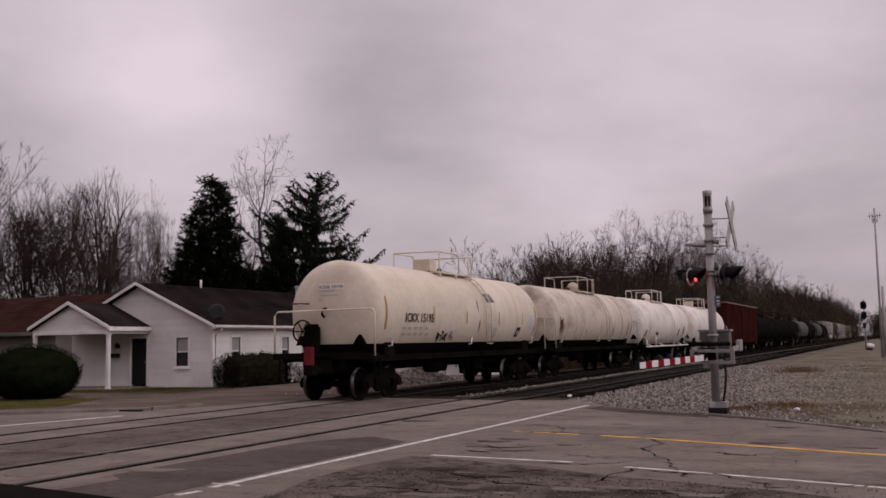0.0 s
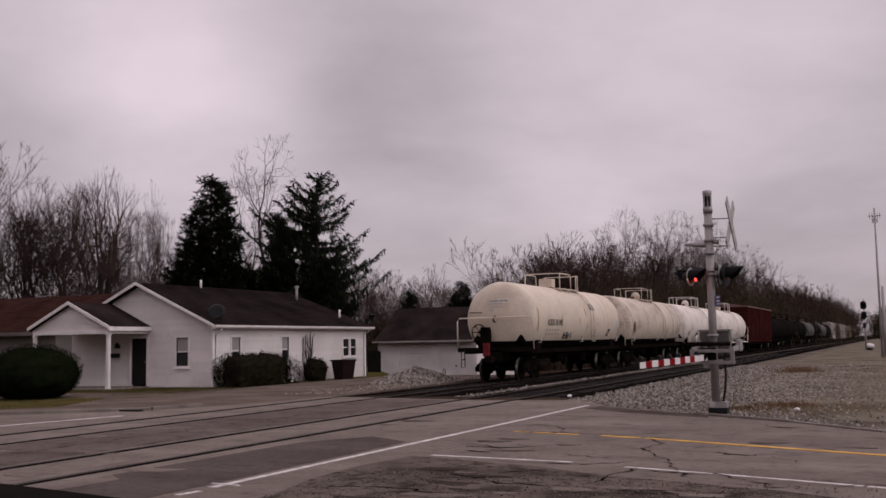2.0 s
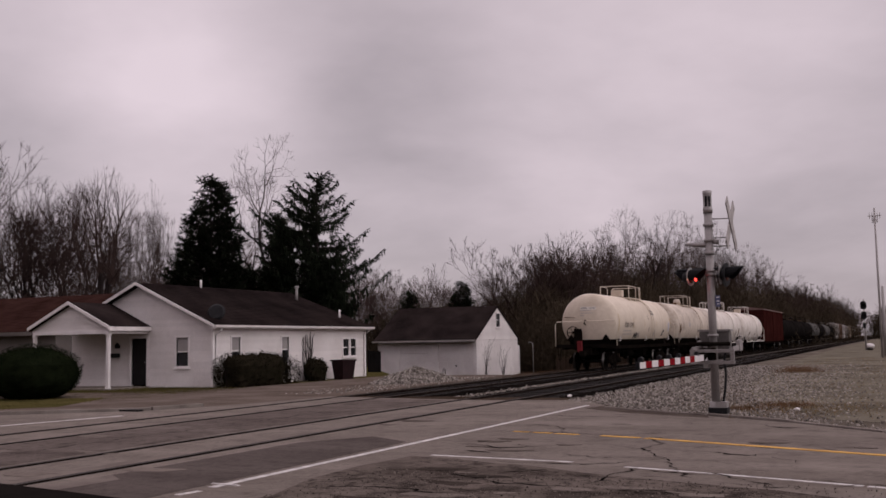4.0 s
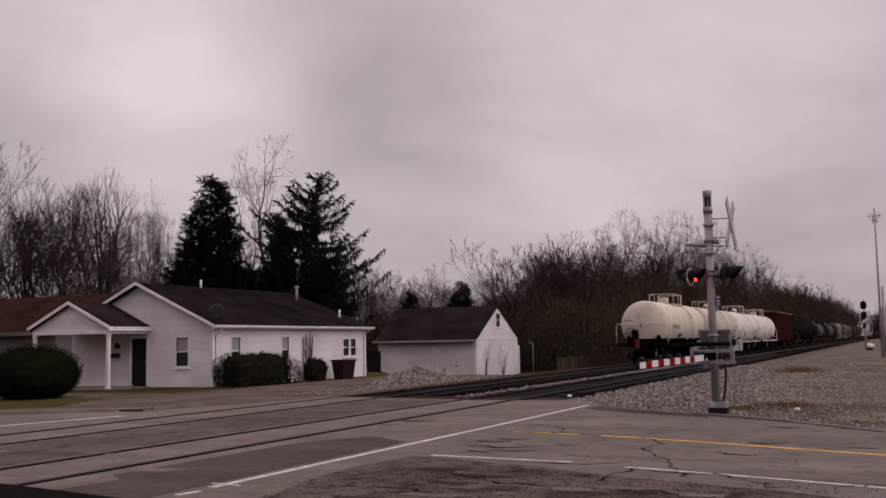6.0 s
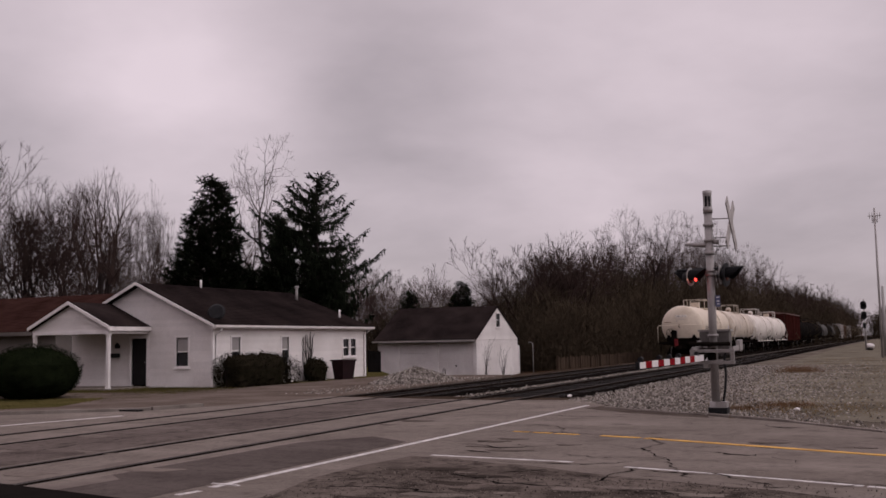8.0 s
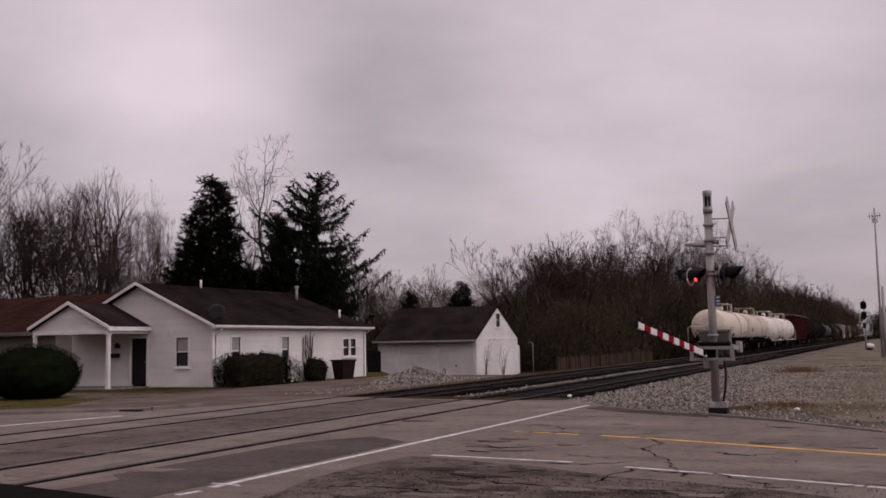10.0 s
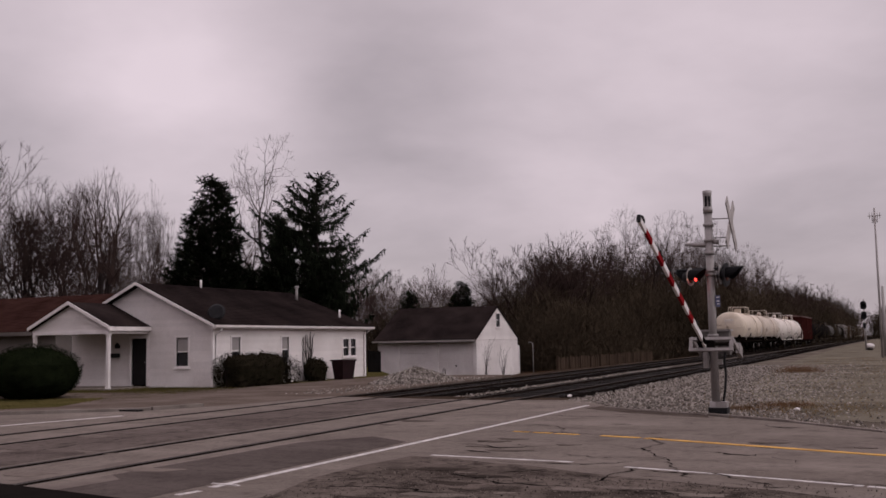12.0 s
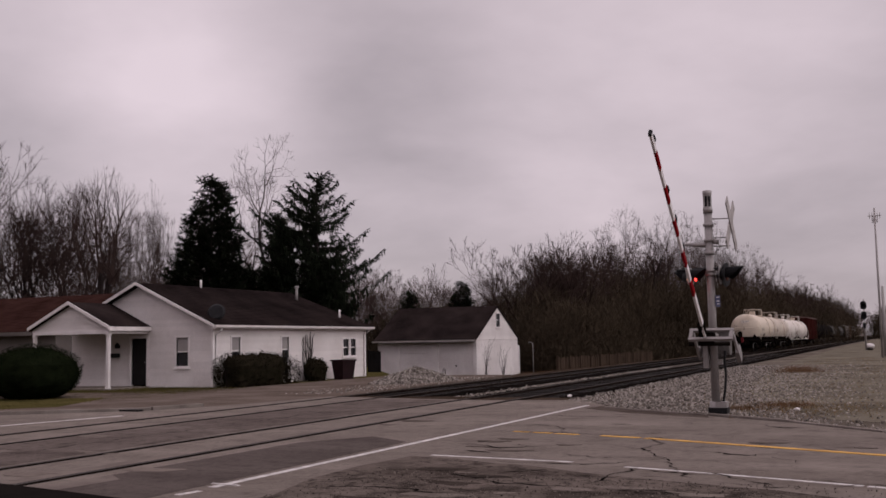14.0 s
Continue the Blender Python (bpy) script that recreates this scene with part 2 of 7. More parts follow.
def tube(bm, pts, radius, n=8, caps=True):
    """A tube along points; radius: one number or one a point."""
    pts = [Vector(p) for p in pts]
    rad = radius if isinstance(radius, (list, tuple)) else [radius] * len(pts)
    rings = []
    for i, p in enumerate(pts):
        d = (pts[min(i + 1, len(pts) - 1)] - pts[max(i - 1, 0)]).normalized()
        ref = Vector((0, 0, 1)) if abs(d.z) < 0.9 else Vector((1, 0, 0))
        a = d.cross(ref).normalized()
        b = d.cross(a)
        rings.append([bm.verts.new(p + (a * math.cos(t) + b * math.sin(t)) * rad[i]) for t in (2 * math.pi * k / n for k in range(n))])
    for r0, r1 in zip(rings, rings[1:]):
        for k in range(n):
            f = bm.faces.new((r0[k], r0[(k + 1) % n], r1[(k + 1) % n], r1[k]))
            f.smooth = True
    if caps:
        bm.faces.new(rings[0][::-1])
        bm.faces.new(rings[-1])


def prism(bm, pts, axis, lo, hi):
    """A flat outline given in the two other axes, pushed out along one axis."""
    def at(p, v):
        q = list(p)
        q.insert(axis, v)
        return q
    a = [bm.verts.new(at(p, lo)) for p in pts]
    b = [bm.verts.new(at(p, hi)) for p in pts]
    bm.faces.new(a)
    bm.faces.new(b[::-1])
    for i in range(len(pts)):
        j = (i + 1) % len(pts)
        bm.faces.new((a[j], a[i], b[i], b[j]))


def mesh_of(bm, *mats):
    bmesh.ops.recalc_face_normals(bm, faces=bm.faces[:])
    me = bpy.data.meshes.new("mesh")
    bm.to_mesh(me)
    bm.free()
    for m in mats:
        me.materials.append(m)
    return me


def part(name, bm, material, parent, label=""):
    mats = material if isinstance(material, (list, tuple)) else (material,)
    ob = new(name, mesh_of(bm, *mats))
    ob.parent = parent
    return tagged(ob, label)


def shared(name, me, parent, m=None, label=""):
    ob = new(name, me)
    ob.parent = parent
    if m:
        ob.matrix_basis = m
    return tagged(ob, label)


def thing(name, label, category, m=None, group="", kind=""):
    ob = new(name)
    if m:
        ob.matrix_basis = m
    return tagged(ob, label, category, group, kind)


def pydata(verts, faces, *mats):
    me = bpy.data.meshes.new("mesh")
    me.from_pydata(verts, [], faces)
    for m in mats:
        me.materials.append(m)
    return me


# ---- ground ----
def smooth(a, b, v):
    t = min(1, max(0, (v - a) / (b - a)))
    return t * t * (3 - 2 * t)


def ground_z(x, y):
    z = -0.06 - 0.85 * smooth(30, 64, y) * smooth(-16.6, -22, x)
    z -= 0.25 * smooth(27, 32, y) * smooth(5.0, 4.0, abs(x + 12.5))
    z += 0.03 * noise.noise((x * 0.3, y * 0.3, 0)) * smooth(24, 34, y)
    return z


def steps(*stops):
    v = []
    for a, b, d in stops:
        v += list(np.arange(a, b, d))
    return v


def build_ground():
    xs = steps((-1500, -200, 260), (-200, -60, 20), (-60, -22, 2), (-22, 12, 0.7), (12, 60, 6), (60, 200, 35), (200, 1700, 300))
    ys = steps((-300, -40, 65), (-40, 14, 6), (14, 50, 0.9), (50, 120, 4), (120, 400, 40), (400, 2900, 400))
    verts = [(x, y, ground_z(x, y)) for y in ys for x in xs]
    w = len(xs)
    faces = [(j * w + i, j * w + i + 1, (j + 1) * w + i + 1, (j + 1) * w + i) for j in range(len(ys) - 1) for i in range(w - 1)]
    me = pydata(verts, faces, SOIL)
    for f in me.polygons:
        f.use_smooth = True
    return tagged(new("ground", me), "brown winter soil and thin grass beside the railway", "ground", kind="structure")


build_ground()


def sheet(name, pts, z0, z1, mat, label, category, kind="structure"):
    """A flat slab over any outline."""
    n = len(pts)
    tris = tessellate_polygon([[Vector((x, y, 0)) for x, y in pts]])
    verts = [(x, y, z1) for x, y in pts] + [(x, y, z0) for x, y in pts]
    faces = [tuple(t) for t in tris] + [tuple(k + n for k in reversed(t)) for t in tris]
    faces += [(i, (i + 1) % n, (i + 1) % n + n, i + n) for i in range(n)]
    bm = bmesh.new()
    bm.from_mesh(pydata(verts, faces))
    return tagged(new(name, mesh_of(bm, mat)), label, category, kind=kind)


NEAR, FAR, GAUGE = -10.30, -14.65, 0.7525
ROAD = [(-70, -30), (-34, 6.5), (-26, 13.2), (-20, 17.9), (-17.3, 20.0), (-16.3, 23.0), (-15.9, 26.4), (-12.6, 25.7), (-10.2, 25.3), (-7.66, 25.7),
        (-6.7, 24.0), (-5.74, 22.3), (-3.6, 20.85), (-1.85, 19.5), (-0.24, 17.8), (4, 14.0), (30, -6), (60, -60), (-70, -60)]
sheet("road", ROAD, -0.3, -0.012, ASPHALT, "worn grey asphalt road over the railway crossing", "road")


def strip(name, a, b, w, mat, label, category, z=-0.012, parent=None):
    """A flat painted strip or patch, 4 mm thick, from a to b."""
    a, b = Vector(a), Vector(b)
    d = (b - a).normalized()
    s = Vector((-d.y, d.x)) * w / 2
    bm = bmesh.new()
    prism(bm, [a - s, b - s, b + s, a + s], 2, z - 0.004, z + 0.004)
    return tagged(new(name, mesh_of(bm, mat)), label, category, kind="structure")


strip("stop_line", (-7.17, 9.3), (-6.94, 23.6), 0.11, LINE_WHITE, "white stop line painted across the asphalt", "road marking")
strip("stop_line", (-17.5, 14.2), (-16.7, 18.3), 0.14, LINE_WHITE, "white stop line beyond the tracks", "road marking")
for a, b, w in (((-6.25, 16.64), (-5.95, 16.57), 0.09), ((-5.85, 16.54), (-5.5, 16.46), 0.10), ((-5.42, 16.43), (-4.98, 16.33), 0.11), ((-4.55, 16.23), (-3.86, 16.04), 0.13), ((-3.76, 16.0), (-0.2, 14.5), 0.15), ((-0.2, 14.5), (6, 11.6), 0.15)):
    strip("centre_line", a, b, w, LINE_YELLOW, "worn yellow centre line on the asphalt", "road marking", -0.009)
for a, b in (((-6.1, 12.91), (-3.95, 12.68)), ((-3.18, 12.39), (-2.05, 12.06)), ((-2.0, 12.05), (-0.41, 11.54)), ((-0.36, 11.52), (4, 10.1))):
    strip("edge_line", a, b, 0.085, LINE_WHITE, "broken white edge line on the asphalt", "road marking")
strip("stop_line", (-7.18, 8.72), (-7.12, 9.02), 0.09, LINE_WHITE, "stray white dash below the stop line", "road marking")
strip("stop_line", (-7.36, 9.56), (-6.94, 9.5), 0.05, LINE_WHITE, "short white tick across the stop line", "road marking", -0.008)


# ---- railway tracks ----
def rail_profile(cx):
    return [(cx - 0.07, -0.17), (cx + 0.07, -0.17), (cx + 0.07, -0.155), (cx + 0.012, -0.14), (cx + 0.012, -0.05), (cx + 0.037, -0.035), (cx + 0.037, 0.0),
            (cx - 0.037, 0.0), (cx - 0.037, -0.035), (cx - 0.012, -0.05), (cx - 0.012, -0.14), (cx - 0.07, -0.155)]


def track(x, label):
    t = thing("railway_track", label, "railway track", kind="structure")
    for side in (-1, 1):
        bm = bmesh.new()
        cx = x + side * GAUGE
        prism(bm, rail_profile(cx), 1, -40, 900)
        rail = part("rail", bm, RAIL, t)
        bm = bmesh.new()
        box(bm, cx - 0.026, cx + 0.026, -40, 900, -0.001, 0.003)
        part("running_surface", bm, RAIL_TOP, rail, "polished steel running surface")
        bm = bmesh.new()
        box(bm, cx - side * 0.04 - 0.075, cx - side * 0.04 + 0.075, -40, 25.5, -0.2, -0.007)
        box(bm, cx + side * 0.075 - 0.035, cx + side * 0.075 + 0.035, -40, 25.5, -0.2, -0.007)
        part("flangeway", bm, TAR, t, "dark rubber and grit beside the rail")
    # the bed: a shallow bank of oily stone with ragged edges
    ys = steps((25.35, 60, 1.0), (60, 140, 5), (140, 900, 60))
    wide = 2.3 if x == NEAR else 1.75
    prof = ((-1.95, -0.24), (-1.6, -0.095), (0, -0.085), (wide - 0.15, -0.075), (wide + 0.2, -0.24))
    verts = [(x + o + 0.12 * noise.noise((o * 3, y * 0.9, x)), y, z + 0.02 * noise.noise((o, y * 1.3, x))) for y in ys for o, z in prof]
    faces = [(j * 5 + i, j * 5 + i + 1, j * 5 + i + 6, j * 5 + i + 5) for j in range(len(ys) - 1) for i in range(4)]
    bed = new("ballast_bed", pydata(verts, faces, BALLAST_DARK))
    bed.parent = t
    bm = bmesh.new()
    box(bm, -1.3, 1.3, -0.11, 0.11, -0.25, -0.072)
    bmesh.ops.bevel(bm, geom=bm.edges[:], offset=0.012, segments=1)
    me = mesh_of(bm, TIE)
    for k in range(140):
        shared("tie", me, t, pose(x + random.uniform(-0.05, 0.05), 25.7 + 0.53 * k, random.uniform(-0.006, 0.006), 0, 0, random.uniform(-1, 1)))
    return t


track(NEAR, "empty track of rusty rails on oily dark ties")
track(FAR, "track of rusty rails that carries the freight train")


def stones(name, count, place, size, mat, label, category, kind="stuff"):
    """Broken stones, each a squashed irregular octahedron, joined."""
    verts, faces = [], []
    for _ in range(count):
        x, y, z = place()
        s = size * random.uniform(0.5, 1.5)
        b = len(verts)
        turn = Euler((random.uniform(0, 6), random.uniform(0, 6), random.uniform(0, 6))).to_matrix()
        for c in ((1, 0, 0), (0, 1, 0), (-1, 0, 0), (0, -1, 0), (0, 0, 0.8), (0, 0, -0.8)):
            v = turn @ (Vector(c) * s * random.uniform(0.7, 1.2))
            verts.append((x + v.x, y + v.y, z + v.z))
        faces += [(b + i, b + (i + 1) % 4, b + 4) for i in range(4)] + [(b + (i + 1) % 4, b + i, b + 5) for i in range(4)]
    return tagged(new(name, pydata(verts, faces, mat)), label, category, kind=kind)


def shingle_mat(name, lo, hi):
    """Stone colours that differ from island to island."""
    m = bpy.data.materials.new(name)
    m.use_nodes = True
    n, l = m.node_tree.nodes, m.node_tree.links
    g, r = n.new("ShaderNodeNewGeometry"), n.new("ShaderNodeValToRGB")
    r.color_ramp.elements[0].color, r.color_ramp.elements[1].color = (*lo, 1), (*hi, 1)
    l.new(g.outputs["Random Per Island"], r.inputs[0])
    l.new(r.outputs[0], n["Principled BSDF"].inputs["Base Color"])
    n["Principled BSDF"].inputs["Roughness"].default_value = 0.9
    n["Principled BSDF"].inputs["Specular IOR Level"].default_value = 0.0
    return m


CHIPS = shingle_mat("limestone_chips", (0.055, 0.047, 0.041), (0.36, 0.325, 0.295))
OILY = shingle_mat("oily_chips", (0.004, 0.0035, 0.003), (0.022, 0.018, 0.016))

# gravel shoulder between the near track and the kerb
GRAVEL_AREA = [(-8.0, 25.6), (-7.6, 25.6), (-6.6, 24.1), (-5.6, 22.5), (-3.5, 21.1), (-1.8, 19.8), (-0.1, 18.1), (5, 16.5), (7, 40), (3, 75), (-4.5, 140), (-6.5, 400), (-8.0, 400)]
sheet("gravel_shoulder", GRAVEL_AREA, -0.5, -0.04, GRAVEL, "grey limestone gravel beside the track", "gravel")
sheet("gravel_strip", [(-12.75, 25.9), (-11.95, 25.6), (-11.95, 400), (-12.75, 400)], -0.5, -0.13, surf("track_gravel", (0.05, 0.042, 0.036), (0.12, 0.104, 0.092), 0.9, 0.6, 0.8, fine=22, depth=0.04), "pale gravel between the two tracks", "gravel")


sheet("dirt_lot", [(-1.2, 20.6), (-3.2, 26), (-4.6, 34), (-5.6, 50), (-6.3, 80), (-6.6, 118), (-7.0, 400), (40, 300), (60, 120), (60, 10), (4.9, 17)], -0.4, -0.028,
      surf("dirt_lot", (0.085, 0.074, 0.056), (0.185, 0.165, 0.132), 0.95, 0.35, 0.8, fine=14, depth=0.04), "bare brown-grey dirt lot with thin weeds", "dirt")


def on_shoulder():
    while True:
        y = 18.5 + 40 * random.random() ** 1.7
        x = random.uniform(-8.2, 2) + 0.25 * noise.noise((0, y * 0.8, 2))
        edge = np.interp(y, [18.5, 19.8, 21.1, 22.5, 24.1, 25.6], [-0.4, -1.8, -3.5, -5.6, -6.6, -9])
        if x > edge and random.random() < smooth(0.5, -5.5, x + 0.6 * noise.noise((x, y * 0.4, 7))):
            return x, y, -0.03 - 0.08 * smooth(-8.2, -8.9, x)


stones("gravel_stones", 13000, on_shoulder, 0.034, CHIPS, "loose grey limestone chips on the shoulder", "gravel")
stones("lot_stones", 1300, lambda: (random.uniform(-6, 6), 24 + 45 * random.random() ** 1.5, -0.025), 0.03, CHIPS, "scattered stone chips over the dirt lot", "gravel")
stones("gravel_stones", 1100, lambda: (random.gauss(-12.35, 0.2), random.uniform(25.6, 60), -0.125), 0.035, CHIPS, "pale stone chips between the tracks", "gravel")
stones("track_stones", 2600, lambda: (random.choice((NEAR, FAR)) + random.uniform(-1.7, 1.7), random.uniform(25.6, 50), -0.09), 0.03, OILY, "oily dark stone chips between the ties", "gravel")
stones("verge_stones", 900, lambda: (random.gauss(-17.6, 0.6), random.uniform(28, 42), -0.035), 0.03, CHIPS, "scattered stone chips along the verge", "gravel")


def stone_pile():
    pile = thing("stone_pile", "heap of pale crushed stone on the verge", "stone pile")
    def heap(x, y):
        d = math.hypot((x + 18.4) / 1.5, (y - 37.4) / 3.1)
        return ground_z(x, y) + 0.62 * max(0, 1 - d) ** 0.8 * (1 + 0.25 * noise.noise((x, y, 3)))
    xs, ys = np.linspace(-19.9, -16.9, 16), np.linspace(34.2, 40.6, 26)
    verts = [(x, y, heap(x, y) - 0.03) for y in ys for x in xs]
    faces = [(j * 16 + i, j * 16 + i + 1, j * 16 + i + 17, j * 16 + i + 16) for j in range(25) for i in range(15)]
    core = new("heap", pydata(verts, faces, GRAVEL))
    core.parent = pile
    def spot():
        a, r = random.uniform(0, 2 * math.pi), math.sqrt(random.random())
        x, y = -18.4 + 1.45 * r * math.cos(a), 37.4 + 3.0 * r * math.sin(a)
        return x, y, heap(x, y)
    s = stones("stone_cover", 2400, spot, 0.05, CHIPS, "", "")
    s.parent = pile
    del s["kind"]


stone_pile()

# an unseen wall added behind the viewer closes the place, blocks low sky light
bm = bmesh.new()
box(bm, -75, 45, -18.4, -18, -0.4, 12)
tagged(new("sky_block_wall", mesh_of(bm, surf("blocker_brown", (0.06, 0.045, 0.04), (0.10, 0.075, 0.065), 0.9, 1.0, 0.3, fine=12))), "unseen plain brown wall added behind the viewer to block low sky light", "wall", kind="structure")

# ---- kerbs ----
def kerb(pts, label, h=0.12, w=0.16):
    k = thing("kerb", label, "kerb", kind="structure")
    for a, b in zip(pts, pts[1:]):
        a, b = Vector(a), Vector(b)
        n = max(1, round((b - a).length / 1.8))
        for i in range(n):
            p, q = a.lerp(b, i / n), a.lerp(b, (i + 1) / n)
            d = (q - p).normalized()
            s = Vector((-d.y, d.x)) * w / 2
            p, q = p + d * 0.006, q - d * 0.006
            bm = bmesh.new()
            prism(bm, [p - s, q - s, q + s, p + s], 2, -0.3, h - 0.012 + random.uniform(-0.012, 0.012))
            bmesh.ops.bevel(bm, geom=[e for e in bm.edges if all(v.co.z > 0 for v in e.verts)], offset=0.02, segments=2)
            part("kerbstone", bm, CONCRETE, k)


kerb([(-6.3, 23.0), (-5.74, 22.38), (-3.6, 20.95), (-1.85, 19.6), (-0.24, 17.9)], "low worn concrete kerb along the gravel", 0.035, 0.12)
kerb([(-40, 2.0), (-34, 6.65), (-26, 13.35), (-20, 18.05), (-17.4, 20.1), (-16.9, 21.5)], "low concrete kerb before the lawn", 0.08, 0.18)
VERGE = [(-60, -12), (-40, 2.4), (-34, 7.1), (-26, 13.8), (-20, 18.5), (-17.4, 20.5), (-16.0, 22.5), (-15.6, 25.3), (-16.0, 27), (-17.0, 45), (-23.2, 45), (-23.2, 32), (-24.4, 30), (-26.5, 28.4), (-34, 24), (-60, 8)]
sheet("bare_verge", VERGE, -0.4, -0.035, surf("trodden_dirt", (0.075, 0.058, 0.048), (0.15, 0.122, 0.105), 0.95, 0.6, 0.6, fine=16, depth=0.03), "trodden pale dirt verge with grit", "verge")
sheet("lawn", [(-60, 8.3), (-34, 24.2), (-26.5, 28.5), (-24.4, 30.1), (-23.3, 32), (-23.3, 45), (-33, 60), (-60, 50)], -0.6, -0.045, GRASS, "thin dull winter lawn round the house", "lawn")
sheet("lawn_strip", [(-29, 13.4), (-26, 15.5), (-21.5, 21.0), (-23.5, 25), (-27.5, 24), (-33, 18)], -0.3, -0.03, GRASS, "strip of dull winter grass under the shrub", "lawn")
# drain inlet
bm = bmesh.new()
box(bm, -18.55, -17.35, 19.55, 19.75, -0.05, 0.03, pose(0, 0, 0))
drain = thing("storm_drain", "dark storm drain inlet in the kerb", "drain", pose(0, 0, 0), kind="structure")
part("inlet", bm, DARK, drain)

# ---- road wear ----
def patch(name, pts, mat, label, z):
    return sheet(name, pts, -0.014, z, mat, label, "road surface")


patch("asphalt_apron", [(-6.9, 3), (-6.15, 9.0), (-6.3, 9.6), (-6.45, 10.2), (-6.5, 11.5), (-6.32, 12.7), (-5.6, 12.6), (-5.0, 12.3), (-4.4, 12.2), (-3.6, 11.75), (-2.9, 11.45), (-2.1, 11.2), (-1.2, 10.95), (-0.4, 10.5), (3, 9.1), (8, 6), (8, -3), (-6.9, -3)],
      DARK_ASPHALT, "dark broken asphalt apron beside the road", -0.008)
patch("road_patch", [(-9.2, 4), (-7.35, 8.0), (-7.3, 14.5), (-8.3, 15.2), (-9.0, 14.0), (-9.1, 10), (-9.25, 7)], road_surf("worn_patch", (0.068, 0.056, 0.052), (0.104, 0.087, 0.080), (0.03, 0.025, 0.022), 0.4), "darker asphalt patch beside the track", -0.009)
for pts in ([(-9.2, 8.1), (-8.8, 8.3), (-8.7, 9.5), (-9.1, 9.8)], [(-9.3, 6.9), (-8.85, 7.0), (-8.8, 7.9), (-9.2, 8.0)], [(-13.2, 10.0), (-12.9, 10.1), (-12.8, 11.6), (-13.1, 11.7)],
            [(-10.0, 9.0), (-9.6, 9.0), (-9.55, 12.0), (-9.95, 12.1)], [(-6.3, 22.0), (-5.6, 21.6), (-5.2, 21.8), (-5.9, 22.2)], [(-5.2, 21.2), (-4.6, 20.9), (-4.4, 21.1), (-5.0, 21.4)]):
    patch("pale_patch", pts, PATCH, "pale worn patch of asphalt", -0.008)
patch("road_patch", [(-13.7, 3), (-11.3, 3), (-11.3, 25.2), (-13.7, 25.4)], road_surf("crossing_asphalt", (0.085, 0.069, 0.063), (0.14, 0.117, 0.106), (0.03, 0.025, 0.022), 0.6), "asphalt infill between the two tracks", -0.0095)


def crack(pts, width):
    """A ragged dark crack: a thin strip that swells and narrows."""
    bm = bmesh.new()
    line = []
    for a, b in zip(pts, pts[1:]):
        n = max(2, int((Vector(b) - Vector(a)).length / 0.12))
        line += [Vector(a).lerp(Vector(b), i / n) + Vector((random.gauss(0, 0.04), random.gauss(0, 0.04))) for i in range(n)]
    line.append(Vector(pts[-1]))
    rows = []
    for i, p in enumerate(line):
        d = (line[min(i + 1, len(line) - 1)] - line[max(0, i - 1)]).normalized()
        s = Vector((-d.y, d.x)) * width * random.uniform(0.04, 0.5) * min(1, 0.3 + i / 3, 0.3 + (len(line) - 1 - i) / 3)
        rows.append((bm.verts.new((*(p - s), -0.005)), bm.verts.new((*(p + s), -0.005))))
    for a, b in zip(rows, rows[1:]):
        bm.faces.new((a[0], b[0], b[1], a[1]))
    tagged(new("road_crack", mesh_of(bm, TAR)), "dark ragged crack in the asphalt", "road crack", kind="structure")


for pts, w in (([(-6.6, 16.6), (-5.2, 16.6), (-4.4, 16.35), (-3.6, 16.9)], 0.05), ([(-3.75, 16.1), (-3.35, 15.3), (-3.4, 14.4), (-2.9, 13.4), (-2.6, 12.4), (-2.2, 11.6)], 0.035),
               ([(-5.0, 12.5), (-4.3, 12.45), (-3.7, 12.5), (-3.2, 12.9)], 0.07), ([(-3.0, 12.2), (-2.5, 12.0), (-2.0, 12.05), (-1.3, 11.3)], 0.06), ([(-3.0, 12.3), (-3.2, 11.5), (-3.1, 10.9)], 0.05),
               ([(-6.5, 18.2), (-5.6, 17.5), (-5.3, 16.5)], 0.04), ([(-6.3, 14.5), (-5.5, 14.1), (-5.0, 14.4)], 0.07), ([(-2.5, 14.3), (-1.9, 14.0), (-1.5, 14.4)], 0.04),
               ([(-1.6, 13.9), (-1.2, 13.4)], 0.04), ([(-2.3, 18.9), (-1.7, 18.1)], 0.04), ([(-3.9, 14.7), (-3.3, 14.2)], 0.04), ([(-6.0, 13.6), (-5.4, 13.4)], 0.09),
               ([(-4.4, 13.5), (-3.8, 13.2), (-3.0, 13.5)], 0.035), ([(-1.0, 11.9), (-0.3, 11.6), (0.3, 11.7)], 0.03), ([(-6.8, 20.5), (-6.0, 20.0), (-5.0, 20.4)], 0.05),
               ([(-2.0, 16.4), (-1.4, 15.9), (-0.9, 15.9)], 0.025), ([(-9.5, 20), (-8.5, 21.5), (-7.6, 22)], 0.03), ([(-5.1, 11.2), (-4.2, 10.6), (-3.0, 10.5)], 0.08),
               ([(-5.9, 9.8), (-5.0, 9.9), (-4.4, 9.5)], 0.08), ([(-2.6, 10.6), (-1.6, 10.2), (-0.9, 9.9)], 0.08), ([(-12.4, 9), (-12.5, 13), (-12.3, 17), (-12.4, 22)], 0.03)):
    crack(pts, w)
for k in range(60):
    x, y = random.uniform(-6.6, 2.0), random.uniform(10.2, 20.5)
    if y < 20 - 0.72 * (x + 3):
        a = random.gauss(0.1, 0.6)
        ln = random.uniform(0.15, 0.6)
        crack([(x, y), (x + ln * math.cos(a), y + ln * math.sin(a))], random.uniform(0.03, 0.09))


